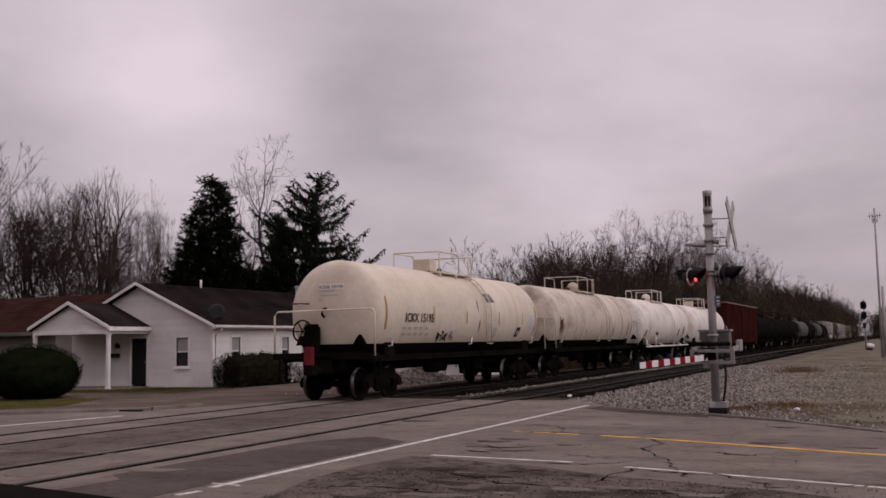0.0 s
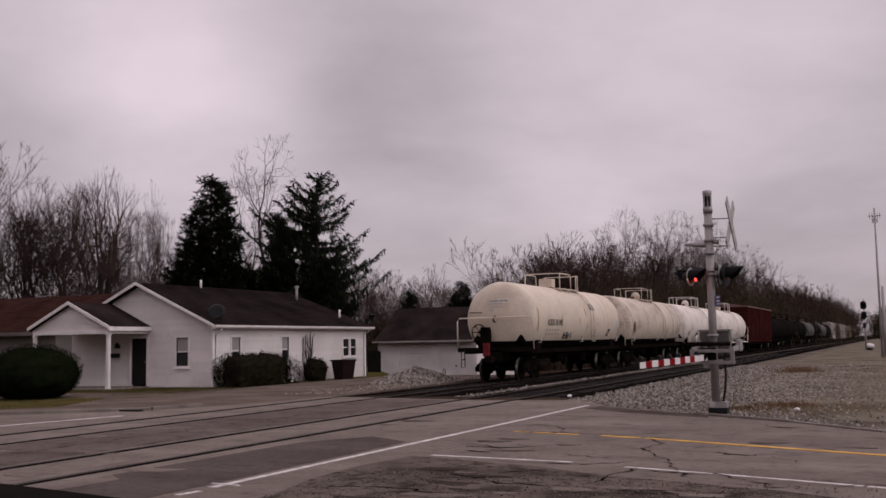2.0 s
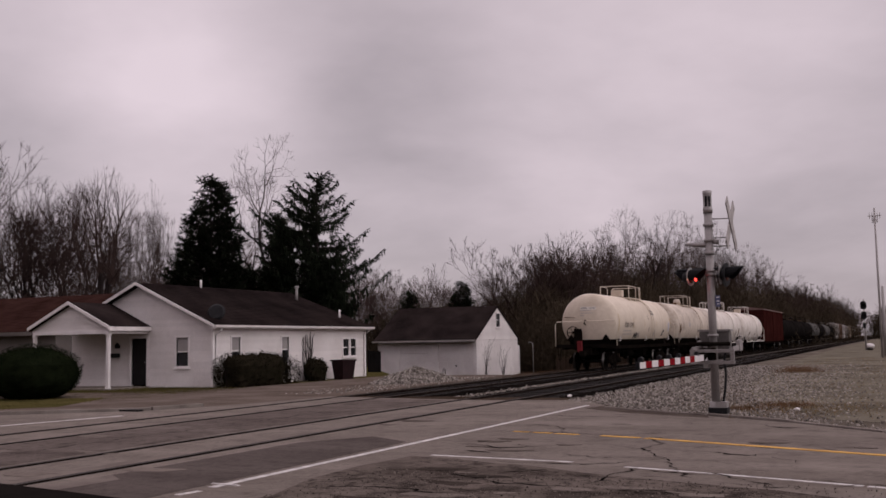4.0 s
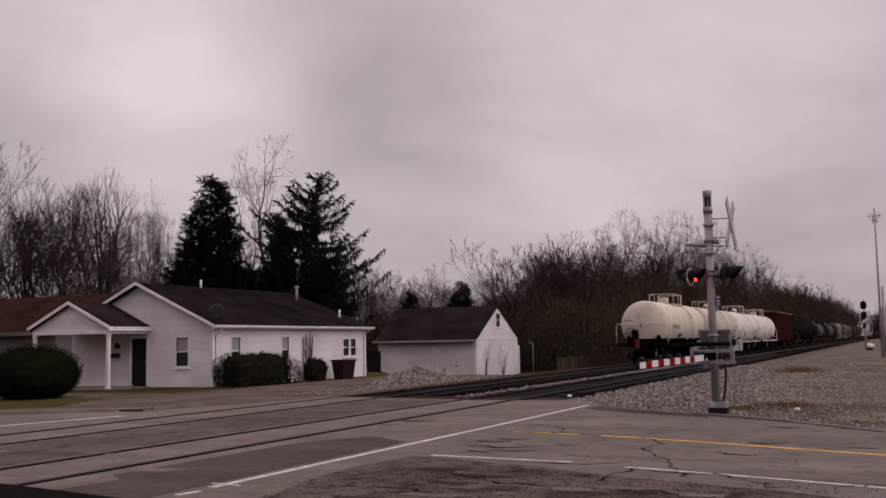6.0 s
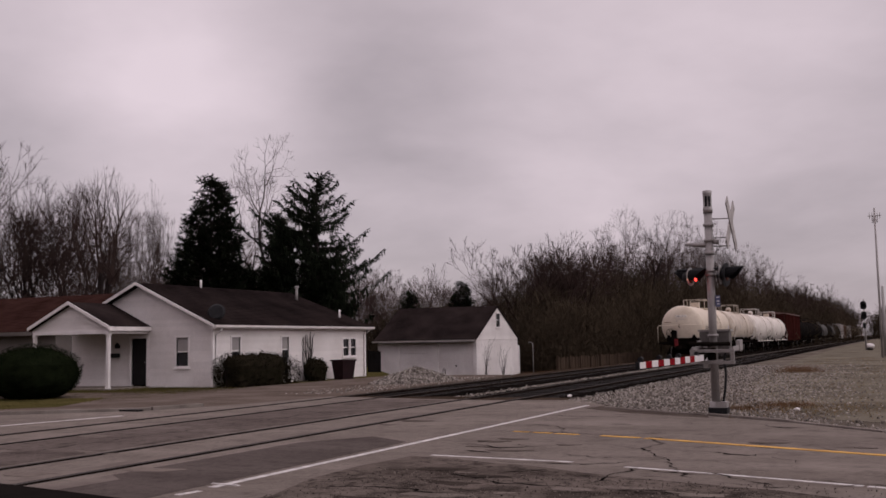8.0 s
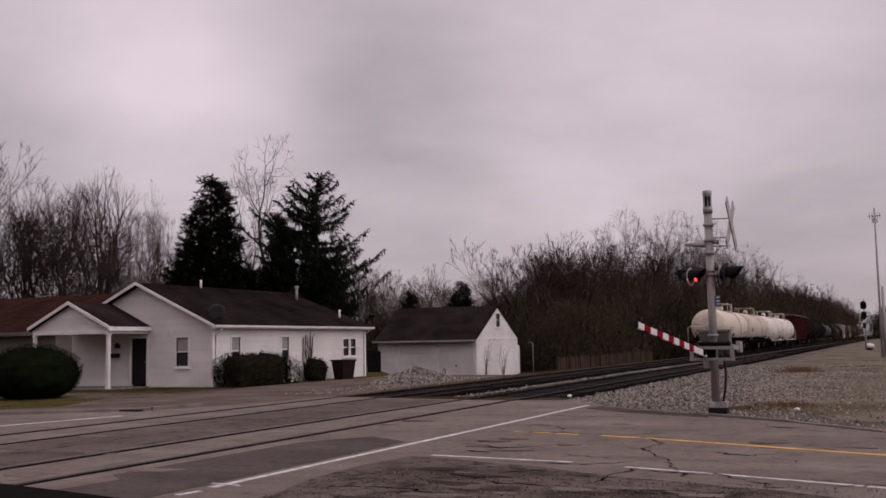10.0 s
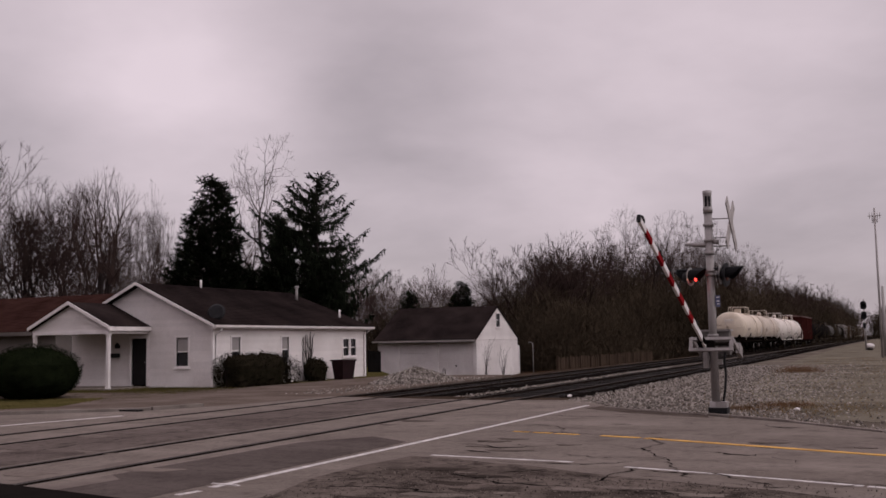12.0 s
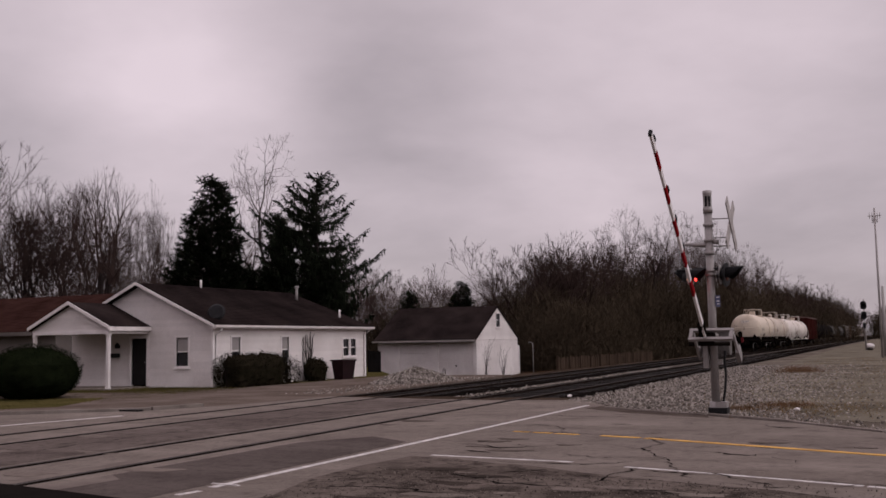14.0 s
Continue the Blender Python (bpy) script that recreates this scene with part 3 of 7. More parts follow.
def blot(x, y, r, mat, label, z):
    """An uneven stain or scuffed patch."""
    n = 16
    pts = []
    for k in range(n):
        a = 2 * math.pi * k / n
        q = r * (0.75 + 0.55 * noise.noise((x * 3 + math.cos(a), y * 3 + math.sin(a), r)) + random.uniform(-0.12, 0.12))
        pts.append((x + 1.7 * q * math.cos(a), y + 0.7 * q * math.sin(a) + 0.3 * q * math.cos(2 * a)))
    patch("road_stain", pts, mat, label, z)


SCUFF = road_surf("scuffed_asphalt", (0.068, 0.056, 0.049), (0.115, 0.096, 0.085), (0.02, 0.016, 0.014), 0.7)
OIL = road_surf("oily_asphalt", (0.026, 0.021, 0.018), (0.07, 0.057, 0.05), (0.008, 0.007, 0.006), 0.8)
PALE = road_surf("pale_asphalt", (0.12, 0.10, 0.088), (0.18, 0.152, 0.135), (0.06, 0.05, 0.045), 0.5)
for k in range(9):
    blot(random.uniform(-6.4, 0.5), random.uniform(13.2, 16.0), random.uniform(0.08, 0.28), SCUFF, "dark scuffed stain on the asphalt", -0.0068 + 0.0001 * k)
for k in range(44):
    x = random.uniform(-5.9, 2.2)
    blot(x, random.uniform(9.0, 11.5 - 0.3 * (x + 5)), random.uniform(0.10, 0.36), PALE if k % 3 == 0 else OIL, "worn patch in the broken apron", -0.0062 + 0.00008 * k)
for k in range(10):
    blot(random.uniform(-14, -8), random.uniform(8.5, 20), random.uniform(0.15, 0.4), PALE if k % 3 else SCUFF, "worn patch of crossing asphalt", -0.0064 + 0.0001 * k)
GRIT = shingle_mat("apron_grit", (0.035, 0.029, 0.026), (0.20, 0.17, 0.15))
stones("apron_grit", 2200, lambda: (random.uniform(-6.2, 3), random.uniform(8.6, 11.3) + random.gauss(0, 0.1), -0.003), 0.010, GRIT, "loose grit on the broken apron", "grit")
# the gap that the old crossing board left along the road's end
patch("mud_edge", [(-6.5, 23.4), (-5.6, 22.2), (-3.6, 20.85), (-3.5, 20.4), (-5.3, 21.3), (-6.7, 22.6)], surf("mud", (0.055, 0.043, 0.037), (0.10, 0.082, 0.07), 0.95, 2, 0.5), "muddy strip at the foot of the kerb", -0.006)


# ---- rolling stock ----
def bent_tube(pts, r, n=6):
    bm = bmesh.new()
    tube(bm, pts, r, n)
    return bm


AXLE_R = 0.457


def wheel_profile_mesh():
    bm = bmesh.new()
    n = 28
    for s in (-1, 1):
        prof = [(0.60, 0.09), (0.66, 0.10), (0.675, 0.38), (0.69, 0.485), (0.715, 0.485), (0.73, AXLE_R), (0.83, AXLE_R - 0.006), (0.83, 0.40), (0.77, 0.37), (0.76, 0.15), (0.84, 0.12), (0.84, 0.02)]
        rings = [[bm.verts.new((s * x, r * math.cos(2 * math.pi * k / n), r * math.sin(2 * math.pi * k / n))) for k in range(n)] for x, r in prof]
        for j, (a, b) in enumerate(zip(rings, rings[1:])):
            for k in range(n):
                f = bm.faces.new((a[k], a[(k + 1) % n], b[(k + 1) % n], b[k]))
                f.smooth = j not in (4, 6)
                f.material_index = 1 if j == 5 else 0
        bm.faces.new(rings[-1])
    tube(bm, [(-0.62, 0, 0), (0.62, 0, 0)], 0.085, 12)
    return mesh_of(bm, WHEEL, TREAD)


WHEELSET = wheel_profile_mesh()


def side_frame_mesh():
    bm = bmesh.new()
    prism(bm, [(-1.12, 0.36), (-1.12, 0.60), (-0.75, 0.72), (-0.35, 0.86), (0.35, 0.86), (0.75, 0.72), (1.12, 0.60), (1.12, 0.36), (0.72, 0.36), (0.66, 0.52), (0.42, 0.60), (0.40, 0.30), (0.25, 0.22), (-0.25, 0.22), (-0.40, 0.30), (-0.42, 0.60), (-0.66, 0.52), (-0.72, 0.36)], 0, -0.07, 0.07)
    bmesh.ops.bevel(bm, geom=bm.edges[:], offset=0.015, segments=1)
    for y in (-0.89, 0.89):
        tube(bm, [(0.0, y, 0.457), (0.17, y, 0.457)], 0.12, 10)
        tube(bm, [(-0.17, y, 0.457), (0.0, y, 0.457)], 0.12, 10)
    for y in (-0.2, 0.0, 0.2):
        tube(bm, [(0.03, y, 0.30), (0.03, y, 0.58)], 0.085, 8)
    return mesh_of(bm, FRAME_BLACK)


SIDE_FRAME = side_frame_mesh()


def bolster_mesh():
    bm = bmesh.new()
    box(bm, -1.0, 1.0, -0.2, 0.2, 0.55, 0.86)
    bmesh.ops.bevel(bm, geom=bm.edges[:], offset=0.03, segments=1)
    return mesh_of(bm, FRAME_BLACK)


BOLSTER = bolster_mesh()


def add_trucks(car, centre):
    """Two trucks, each of side frames, bolster and two turning wheelsets."""
    for c in (-centre, centre):
        for s in (-1, 1):
            shared("truck_side_frame", SIDE_FRAME, car, pose(s * 0.98, c, 0))
        shared("truck_bolster", BOLSTER, car, pose(0, c, 0))
        for a in (-0.89, 0.89):
            shared("wheelset", WHEELSET, car, pose(0, c + a, AXLE_R), "dark steel wheels with bright treads")


def coupler(car, y, s):
    bm = bmesh.new()
    box(bm, -0.07, 0.07, min(y, y + s * 0.55), max(y, y + s * 0.55), 0.80, 0.96)
    box(bm, -0.16, 0.12, min(y + s * 0.5, y + s * 0.75), max(y + s * 0.5, y + s * 0.75), 0.74, 1.02)
    bmesh.ops.bevel(bm, geom=bm.edges[:], offset=0.03, segments=1)
    part("coupler", bm, FRAME_BLACK, car)


WHITES = (TANK_WHITE, TANK_DIRTY, TANK_PALE)
R, ZC, HL, DISH = 1.53, 2.48, 6.5, 0.5


def head_y(x, z, end=-1):
    r2 = min(0.999, (x * x + (z - ZC) ** 2) / (R * R))
    return end * (HL + DISH * math.sqrt(1 - r2))


def shell(bm, radius, zc, hl, dish, n=56, black_below=1.6):
    prof = [(-hl - dish * math.cos(a), radius * math.sin(a)) for a in np.linspace(0.04, math.pi / 2, 10)]
    prof += [(-hl + 2 * hl * k / 12, radius) for k in range(1, 12)]
    prof += [(hl + dish * math.cos(a), radius * math.sin(a)) for a in np.linspace(math.pi / 2, 0.04, 10)]
    rings = [[bm.verts.new((r * math.sin(2 * math.pi * (k + 0.5) / n), y, zc + r * math.cos(2 * math.pi * (k + 0.5) / n))) for k in range(n)] for y, r in prof]
    for a, b in zip(rings, rings[1:]):
        for k in range(n):
            f = bm.faces.new((a[k], a[(k + 1) % n], b[(k + 1) % n], b[k]))
            f.smooth = True
    bm.faces.new(rings[0])
    bm.faces.new(rings[-1])
    bmesh.ops.bisect_plane(bm, geom=bm.verts[:] + bm.edges[:] + bm.faces[:], plane_co=(0, 0, black_below), plane_no=(0, 0, 1))
    for f in bm.faces:
        f.material_index = 1 if f.calc_center_median().z < black_below else 0


def lettering(text, width, height, mat, parent, where, name="lettering", label=""):
    """Text of the built-in font turned into a mesh of a given width and height; where maps its flat x, y to the surface."""
    cu = bpy.data.curves.new("text", "FONT")
    cu.body, cu.size, cu.align_x, cu.align_y, cu.resolution_u, cu.offset = text, 1.0, "CENTER", "CENTER", 2, 0.012
    tmp = bpy.data.objects.new("text", cu)
    scene.collection.objects.link(tmp)
    bpy.context.view_layer.update()
    me = bpy.data.meshes.new_from_object(tmp.evaluated_get(bpy.context.evaluated_depsgraph_get()))
    bpy.data.objects.remove(tmp)
    xs, ys = [v.co.x for v in me.vertices], [v.co.y for v in me.vertices]
    for v in me.vertices:
        v.co = where(((v.co.x - min(xs)) / (max(xs) - min(xs)) - 0.5) * width, ((v.co.y - min(ys)) / (max(ys) - min(ys)) - 0.5) * height)
    me.materials.clear()
    me.materials.append(mat)
    ob = new(name, me)
    ob.parent = parent
    return tagged(ob, label)


def on_side(y0, z0, off=0.012):
    """From flat text to the tank's near side (facing +x; text runs towards +y)."""
    return lambda u, v: (math.sqrt(max(0.01, R * R - (z0 + v - ZC) ** 2)) + off, y0 + u, z0 + v)


def on_head(x0, z0, off=0.008):
    return lambda u, v: (x0 + u, head_y(x0 + u, z0 + v) - off, z0 + v)


def decal(parent, where, w, h, mat, name, label="", nu=2, nv=6, skew=0.0):
    bm = bmesh.new()
    g = [[bm.verts.new(where(-w / 2 + w * i / nu + skew * (j / nv - 0.5), -h / 2 + h * j / nv)) for i in range(nu + 1)] for j in range(nv + 1)]
    for j in range(nv):
        for i in range(nu):
            bm.faces.new((g[j][i], g[j][i + 1], g[j + 1][i + 1], g[j + 1][i]))
    return part(name, bm, mat, parent, label)


def platform(car, mat):
    """Guard rails round the hatch: a rear hoop open for the ladders, a front gate, and plank walks."""
    z0, z1, w, r = 3.92, 4.62, 0.8, 0.024
    hoop = [(-w, 0.12, z0), (-w, 0.12, z1 - 0.12), (-w, 0.02, z1), (-w, -1.36, z1), (-w + 0.06, -1.42, z1), (w - 0.06, -1.25, z1), (w, -1.19, z1), (w, 0.34, z1), (w, 0.44, z1 - 0.12), (w, 0.44, z0)]
    part("platform_railing", bent_tube(hoop, r), mat, car)
    front = [(-w, 1.55, z0), (-w, 1.55, z1), (w, 1.55, z1), (w, 1.55, z0)]
    part("platform_railing", bent_tube(front, r * 1.15), mat, car)
    for x, y in ((-w, -1.4), (w, -1.2), (w, 1.30), (-w, 1.30)):
        part("platform_post", bent_tube([(x, y, z0 - 0.1), (x, y, z1)], r), mat, car)
    for s in (-1, 1):
        part("platform_railing", bent_tube([(s * w, 1.30, z1 - 0.03), (s * w, 1.55, z1 - 0.03)], r), mat, car)
        bm = bmesh.new()
        for k in range(3):
            a = s * (w - 0.02) - s * 0.13 * k
            box(bm, a - 0.055, a + 0.055, -1.4, 1.58, z0 - 0.02, z0 + 0.03)
        for y in (-1.2, 0.1, 1.4):
            box(bm, min(s * 0.35, s * 0.86), max(s * 0.35, s * 0.86), y - 0.04, y + 0.04, z0 - 0.14, z0 - 0.022)
        part("platform_walk", bm, mat, car)


def arc_ladder(car, mat, y0, y1):
    """A ladder that follows the tank's side from the sill up to the hatch platform."""
    q = R + 0.09
    arc = [(q * math.sin(a), ZC + q * math.cos(a)) for a in np.linspace(0.52, 1.75, 11)]
    for y in (y0, y1):
        part("ladder_rail", bent_tube([(x, y, z) for x, z in arc] + [(q + 0.01, y, 1.5)], 0.02), mat, car)
    for a in np.linspace(0.6, 1.72, 7):
        x, z = q * math.sin(a), ZC + q * math.cos(a)
        part("ladder_rung", bent_tube([(x, y0, z), (x, y1, z)], 0.015, 5), mat, car)
    z = 1.52
    part("ladder_rung", bent_tube([(q + 0.01, y0, z), (q + 0.01, y1, z)], 0.018, 5), mat, car)


def tank_car(label, paint, style, belly=1.58):
    car = thing("tank_car", label, "tank car", group="cars of the freight train")
    bm = bmesh.new()
    shell(bm, R, ZC, HL, DISH, black_below=belly)
    part("tank", bm, (paint, FRAME_BLACK), car, "domed cylindrical tank with a black belly")
    bm = bmesh.new()
    box(bm, -0.32, 0.32, -7.45, 7.45, 0.78, 1.22)
    for y in (-5.75, 5.75):
        prism(bm, [(-1.25, 1.7), (-1.3, 1.15), (-0.4, 0.85), (0.4, 0.85), (1.3, 1.15), (1.25, 1.7)], 1, y - 0.3, y + 0.3)
    for s in (-1, 1):
        box(bm, s * 1.28 - 0.08, s * 1.28 + 0.08, -7.3, 7.3, 1.08, 1.26)
    part("underframe", bm, FRAME_BLACK, car)
    for s in (-1, 1):
        bm = bmesh.new()
        box(bm, -1.6, 1.6, min(s * 7.0, s * 7.45), max(s * 7.0, s * 7.45), 1.16, 1.34)
        part("end_platform", bm, FRAME_BLACK, car)
        coupler(car, s * 7.35, s)
        y = s * 7.25
        pts = [(-1.68, y, 1.25), (-1.68, y, 2.42), (-1.58, y, 2.53), (1.46, y, 2.55), (1.56, y, 2.52), (1.60, y, 2.42), (1.60, y, 1.25)]
        part("end_railing", bent_tube(pts, 0.026), paint if paint in WHITES else FRAME_BLACK, car)
        for sx in (-1, 1):
            bm = bmesh.new()
            tube(bm, [(sx * 1.55, s * 7.2, 1.2), (sx * 1.55, s * 7.2, 0.55), (sx * 1.55, s * 6.85, 0.55), (sx * 1.55, s * 6.85, 1.2)], 0.024, 6)
            tube(bm, [(sx * 1.55, s * 7.2, 0.85), (sx * 1.55, s * 6.85, 0.85)], 0.022, 6)
            part("corner_step", bm, FRAME_BLACK, car)
            # dark triangular saddle on the head
            bm = bmesh.new()
            prism(bm, [(sx * 0.94, 1.84), (sx * 1.00, 1.78), (sx * 1.14, 1.56), (sx * 0.74, 1.56), (sx * 0.88, 1.78)], 1, min(s * 6.84, s * 6.98), max(s * 6.84, s * 6.98))
            part("head_brace", bm, FRAME_BLACK, car)
        # hand brake wheel on the head
        bm = bmesh.new()
        n = 20
        tube(bm, [(-0.72 + 0.31 * math.cos(2 * math.pi * k / n), s * 7.28, 1.96 + 0.31 * math.sin(2 * math.pi * k / n)) for k in range(n + 1)], 0.026, 6)
        for k in range(6):
            a = 2 * math.pi * k / 6
            tube(bm, [(-0.72, s * 7.28, 1.96), (-0.72 + 0.3 * math.cos(a), s * 7.28, 1.96 + 0.3 * math.sin(a))], 0.019, 5)
        part("brake_wheel", bm, FRAME_BLACK, car)
        bm = bmesh.new()
        box(bm, -0.70, -0.30, min(s * 7.0, s * 7.22), max(s * 7.0, s * 7.22), 1.30, 2.16)
        bmesh.ops.bevel(bm, geom=bm.edges[:], offset=0.09, segments=2)
        part("brake_housing", bm, FRAME_BLACK, car)
        if s < 0:
            # grab bar and bracket on the rear head
            part("grab_bar", bent_tube([(-1.22, head_y(-1.22, 2.76) + 0.02, 2.76), (-1.22, -7.05, 2.77), (-0.72, -7.05, 2.75), (-0.72, head_y(-0.72, 2.75) + 0.02, 2.75)], 0.022), RUSTY, car)
            bm = bmesh.new()
            tube(bm, [(-0.10, head_y(-0.1, 2.58), 2.60), (-0.10, -7.16, 2.58), (-0.14, -7.18, 2.44), (-0.05, -7.18, 2.34)], 0.035, 6)
            part("head_bracket", bm, FRAME_BLACK, car)
    add_trucks(car, 5.75)
    bm = bmesh.new()
    tube(bm, [(0.75, -2.2, 0.78), (0.75, -0.9, 0.78)], 0.16, 10)
    tube(bm, [(0.6, -3.4, 0.95), (0.6, 3.4, 0.95)], 0.035, 6)
    tube(bm, [(0.9, 0.8, 0.95), (0.9, 0.8, 0.62), (0.9, 1.1, 0.55)], 0.04, 6)
    box(bm, 0.3, 0.9, 1.4, 2.2, 0.62, 0.95)
    part("brake_gear", bm, FRAME_BLACK, car)
    # bottom outlet
    part("bottom_outlet", bent_tube([(0, 0, 1.2), (0, 0, 0.55)], 0.14, 10), FRAME_BLACK, car)
    # weld bands and side details
    for y in (-3.1, 0.15, 3.4):
        bm = bmesh.new()
        n = 48
        a = [[bm.verts.new(((R + o) * math.sin(t), y + d, ZC + (R + o) * math.cos(t))) for t in np.linspace(-2.1, 2.1, n)] for d, o in ((-0.03, 0.001), (-0.015, 0.005), (0.015, 0.005), (0.03, 0.001))]
        for p, q in zip(a, a[1:]):
            for k in range(n - 1):
                bm.faces.new((p[k], p[k + 1], q[k + 1], q[k])).smooth = True
        part("weld_band", bm, paint, car)
    rail_mat = paint if paint in WHITES else FRAME_BLACK
    platform(car, rail_mat)
    if style == "box":
        bm = bmesh.new()
        box(bm, -0.33, 0.29, -0.85, -0.35, 3.95, 4.42)
        bmesh.ops.bevel(bm, geom=bm.edges[:], offset=0.03, segments=2)
        part("valve_housing", bm, TANK_WHITE, car, "cream metal valve housing")
        bm = bmesh.new()
        box(bm, -0.36, 0.32, -0.88, -0.32, 3.9, 4.02)
        part("valve_base", bm, RUSTY, car, "rusty flange")
        for x, y in ((-0.1, 0.0), (0.2, 0.1), (0.05, 0.4), (-0.2, 0.6), (0.25, 0.65), (0.1, 1.0)):
            part("valve", bent_tube([(x, y, 3.92), (x, y, 4.05 + 0.1 * (y < 0.5))], 0.07, 8), FRAME_BLACK, car)
    else:
        bm = bmesh.new()
        bmesh.ops.create_uvsphere(bm, u_segments=20, v_segments=12, radius=0.27, matrix=pose(0, 0.6, 4.2))
        tube(bm, [(0, 0.6, 3.9), (0, 0.6, 4.2)], 0.22, 20)
        for f in bm.faces:
            f.smooth = True
        part("dome_cover", bm, paint, car, "rounded white dome cover")
        for x, y in ((0.1, -0.5), (-0.15, -0.1), (0.12, 1.1)):
            part("valve", bent_tube([(x, y, 3.92), (x, y, 4.15)], 0.09, 8), RUSTY, car)
    if paint in WHITES:
        arc_ladder(car, paint, 0.93, 1.42)
        for y in (-6.0, -0.15, 6.0):
            part("grab_iron", bent_tube([(1.36, y, 1.5), (1.47, y + 0.03, 1.52), (1.47, y + 0.06, 1.72), (1.4, y + 0.06, 1.74)], 0.026), TRIM, car)
        if belly < 1.4:
            # pale side walk on brackets along the sill, with end posts
            part("side_walk_rail", bent_tube([(1.62, -6.6, 1.12), (1.62, 6.8, 1.12)], 0.045), paint, car)
            for y, z in ((-6.55, 1.5), (-4.2, 1.8), (1.0, 1.4), (6.6, 1.8)):
                part("side_walk_post", bent_tube([(1.62, y, 1.1), (1.62, y, z)], 0.035), paint, car)
            for y in (-5.4, -2.2, 3.6, 5.6):
                part("side_walk_bracket", bent_tube([(1.3, y, 1.35), (1.62, y + 0.25, 1.1)], 0.03), paint, car)
    return car


def first_tank_marks(car):
    plate = surf("white_stencil_ground", (0.62, 0.58, 0.53), (0.72, 0.68, 0.63), 0.6, 4.0, 0.0)
    lettering("ICKX 15195", 1.92, 0.27, LETTER, car, on_side(-4.24, 2.335, 0.02), "reporting_mark", "black stencilled reporting mark")
    decal(car, on_head(0.03, 3.22, 0.006), 0.84, 0.16, plate, "mark_ground", "pale repainted patch behind the mark", nu=6)
    lettering("ICKX 15195", 0.78, 0.10, LETTER, car, on_head(0.03, 3.22, 0.014), "reporting_mark", "black stencilled reporting mark")
    for y, z, h in ((-6.40, 2.46, 0.95), (-3.22, 2.45, 0.5), (-0.6, 2.41, 0.44), (2.37, 2.42, 0.45), (4.82, 2.43, 0.46), (6.38, 2.46, 0.95)):
        decal(car, on_side(y, z), 0.09 if h > 0.9 else 0.06, h, STRIPE, "reflector_stripe", "faded yellow reflector stripe")
    for y, z, w in ((-4.4, 2.02, 1.9), (-4.3, 1.84, 2.0)):
        for k in range(5):
            decal(car, on_side(y - w / 2 + w * (k + 0.4) / 5, z), w / 8, 0.085, FAINT, "faded_data_line", "faded stencilled data", nv=1)
    for x, z, w in ((-0.12, 3.10, 0.55), (-0.02, 2.97, 0.62), (-0.28, 2.84, 0.2)):
        decal(car, on_head(x, z), w, 0.04, FAINT, "faded_data_line", "faded stencilled data", nu=6, nv=1)
    decal(car, on_side(1.66, 3.13), 0.75, 0.30, surf("grey_panel", (0.07, 0.07, 0.07), (0.16, 0.155, 0.15), 0.6, 8), "data_panel", "dark grey data panel", skew=-0.2)
    for k in range(3):
        decal(car, on_side(1.66, 3.05 + 0.08 * k, 0.018), 0.5, 0.02, FAINT, "text_bar", "pale bar of small writing", nv=1)
    decal(car, on_side(4.46, 1.92), 0.4, 0.36, LETTER, "placard", "black hazard placard", skew=0.12)
    decal(car, on_side(4.46, 1.90, 0.018), 0.2, 0.14, FAINT, "placard_mark", "pale mark on the placard")
    decal(car, on_side(2.1, 1.9), 0.34, 0.36, FAINT, "placard", "faded dark placard")
    decal(car, on_side(5.9, 2.3), 0.5, 0.55, surf("blue_patch", (0.42, 0.41, 0.46), (0.52, 0.51, 0.55), 0.6, 4.0, 0.0), "faded_patch", "faded bluish paint patch")
    # graffiti: loose dark strokes
    rnd = random.Random(5)
    for k in range(11):
        y, z = -2.75 + 0.12 * k, 1.76 + rnd.uniform(-0.06, 0.08)
        bm = bmesh.new()
        w = on_side(y, z, 0.02)
        tube(bm, [w(rnd.uniform(-0.12, 0.12), rnd.uniform(-0.13, 0.13)) for _ in range(4)], 0.018, 4)
        part("graffiti_stroke", bm, LETTER if k < 7 else FAINT, car, "dark sprayed graffiti stroke")


def rust_runs(car, rows):
    """Ragged rust and grime stains that run down the tank's side: y, z, width, height."""
    rnd = random.Random(int(rows[0][1] * 100))
    for y, z, w, h in rows:
        for k in range(max(1, round(w / 0.07))):
            y0 = y - w / 2 + w * rnd.random()
            top, ln = z + h / 2 * rnd.uniform(0.3, 1.0), h * rnd.uniform(0.4, 1.0)
            n = 9
            place = on_side(y0, 0.0, 0.006 + 0.0006 * k)
            bm = bmesh.new()
            rowsv = []
            for i in range(n + 1):
                f = i / n
                half = (0.085 if w > 0.25 else 0.04) * rnd.uniform(0.5, 1.2) * math.sin(math.pi * min(0.97, 0.1 + 0.85 * f)) + 0.002
                zz = max(1.6, top - ln * f)
                rowsv.append((bm.verts.new(place(-half, zz)), bm.verts.new(place(half, zz))))
            for a, b in zip(rowsv, rowsv[1:]):
                bm.faces.new((a[0], a[1], b[1], b[0]))
            part("rust_streak", bm, RUSTY, car, "brown rust and grime streak")


CARS = []
c1 = tank_car("cream-white tank car with black underframe and red marker", TANK_WHITE, "box")
first_tank_marks(c1)
rust_runs(c1, [(6.3, 2.0, 0.05, 0.8), (0.55, 2.2, 0.05, 0.6), (0.4, 2.9, 0.04, 0.5)])
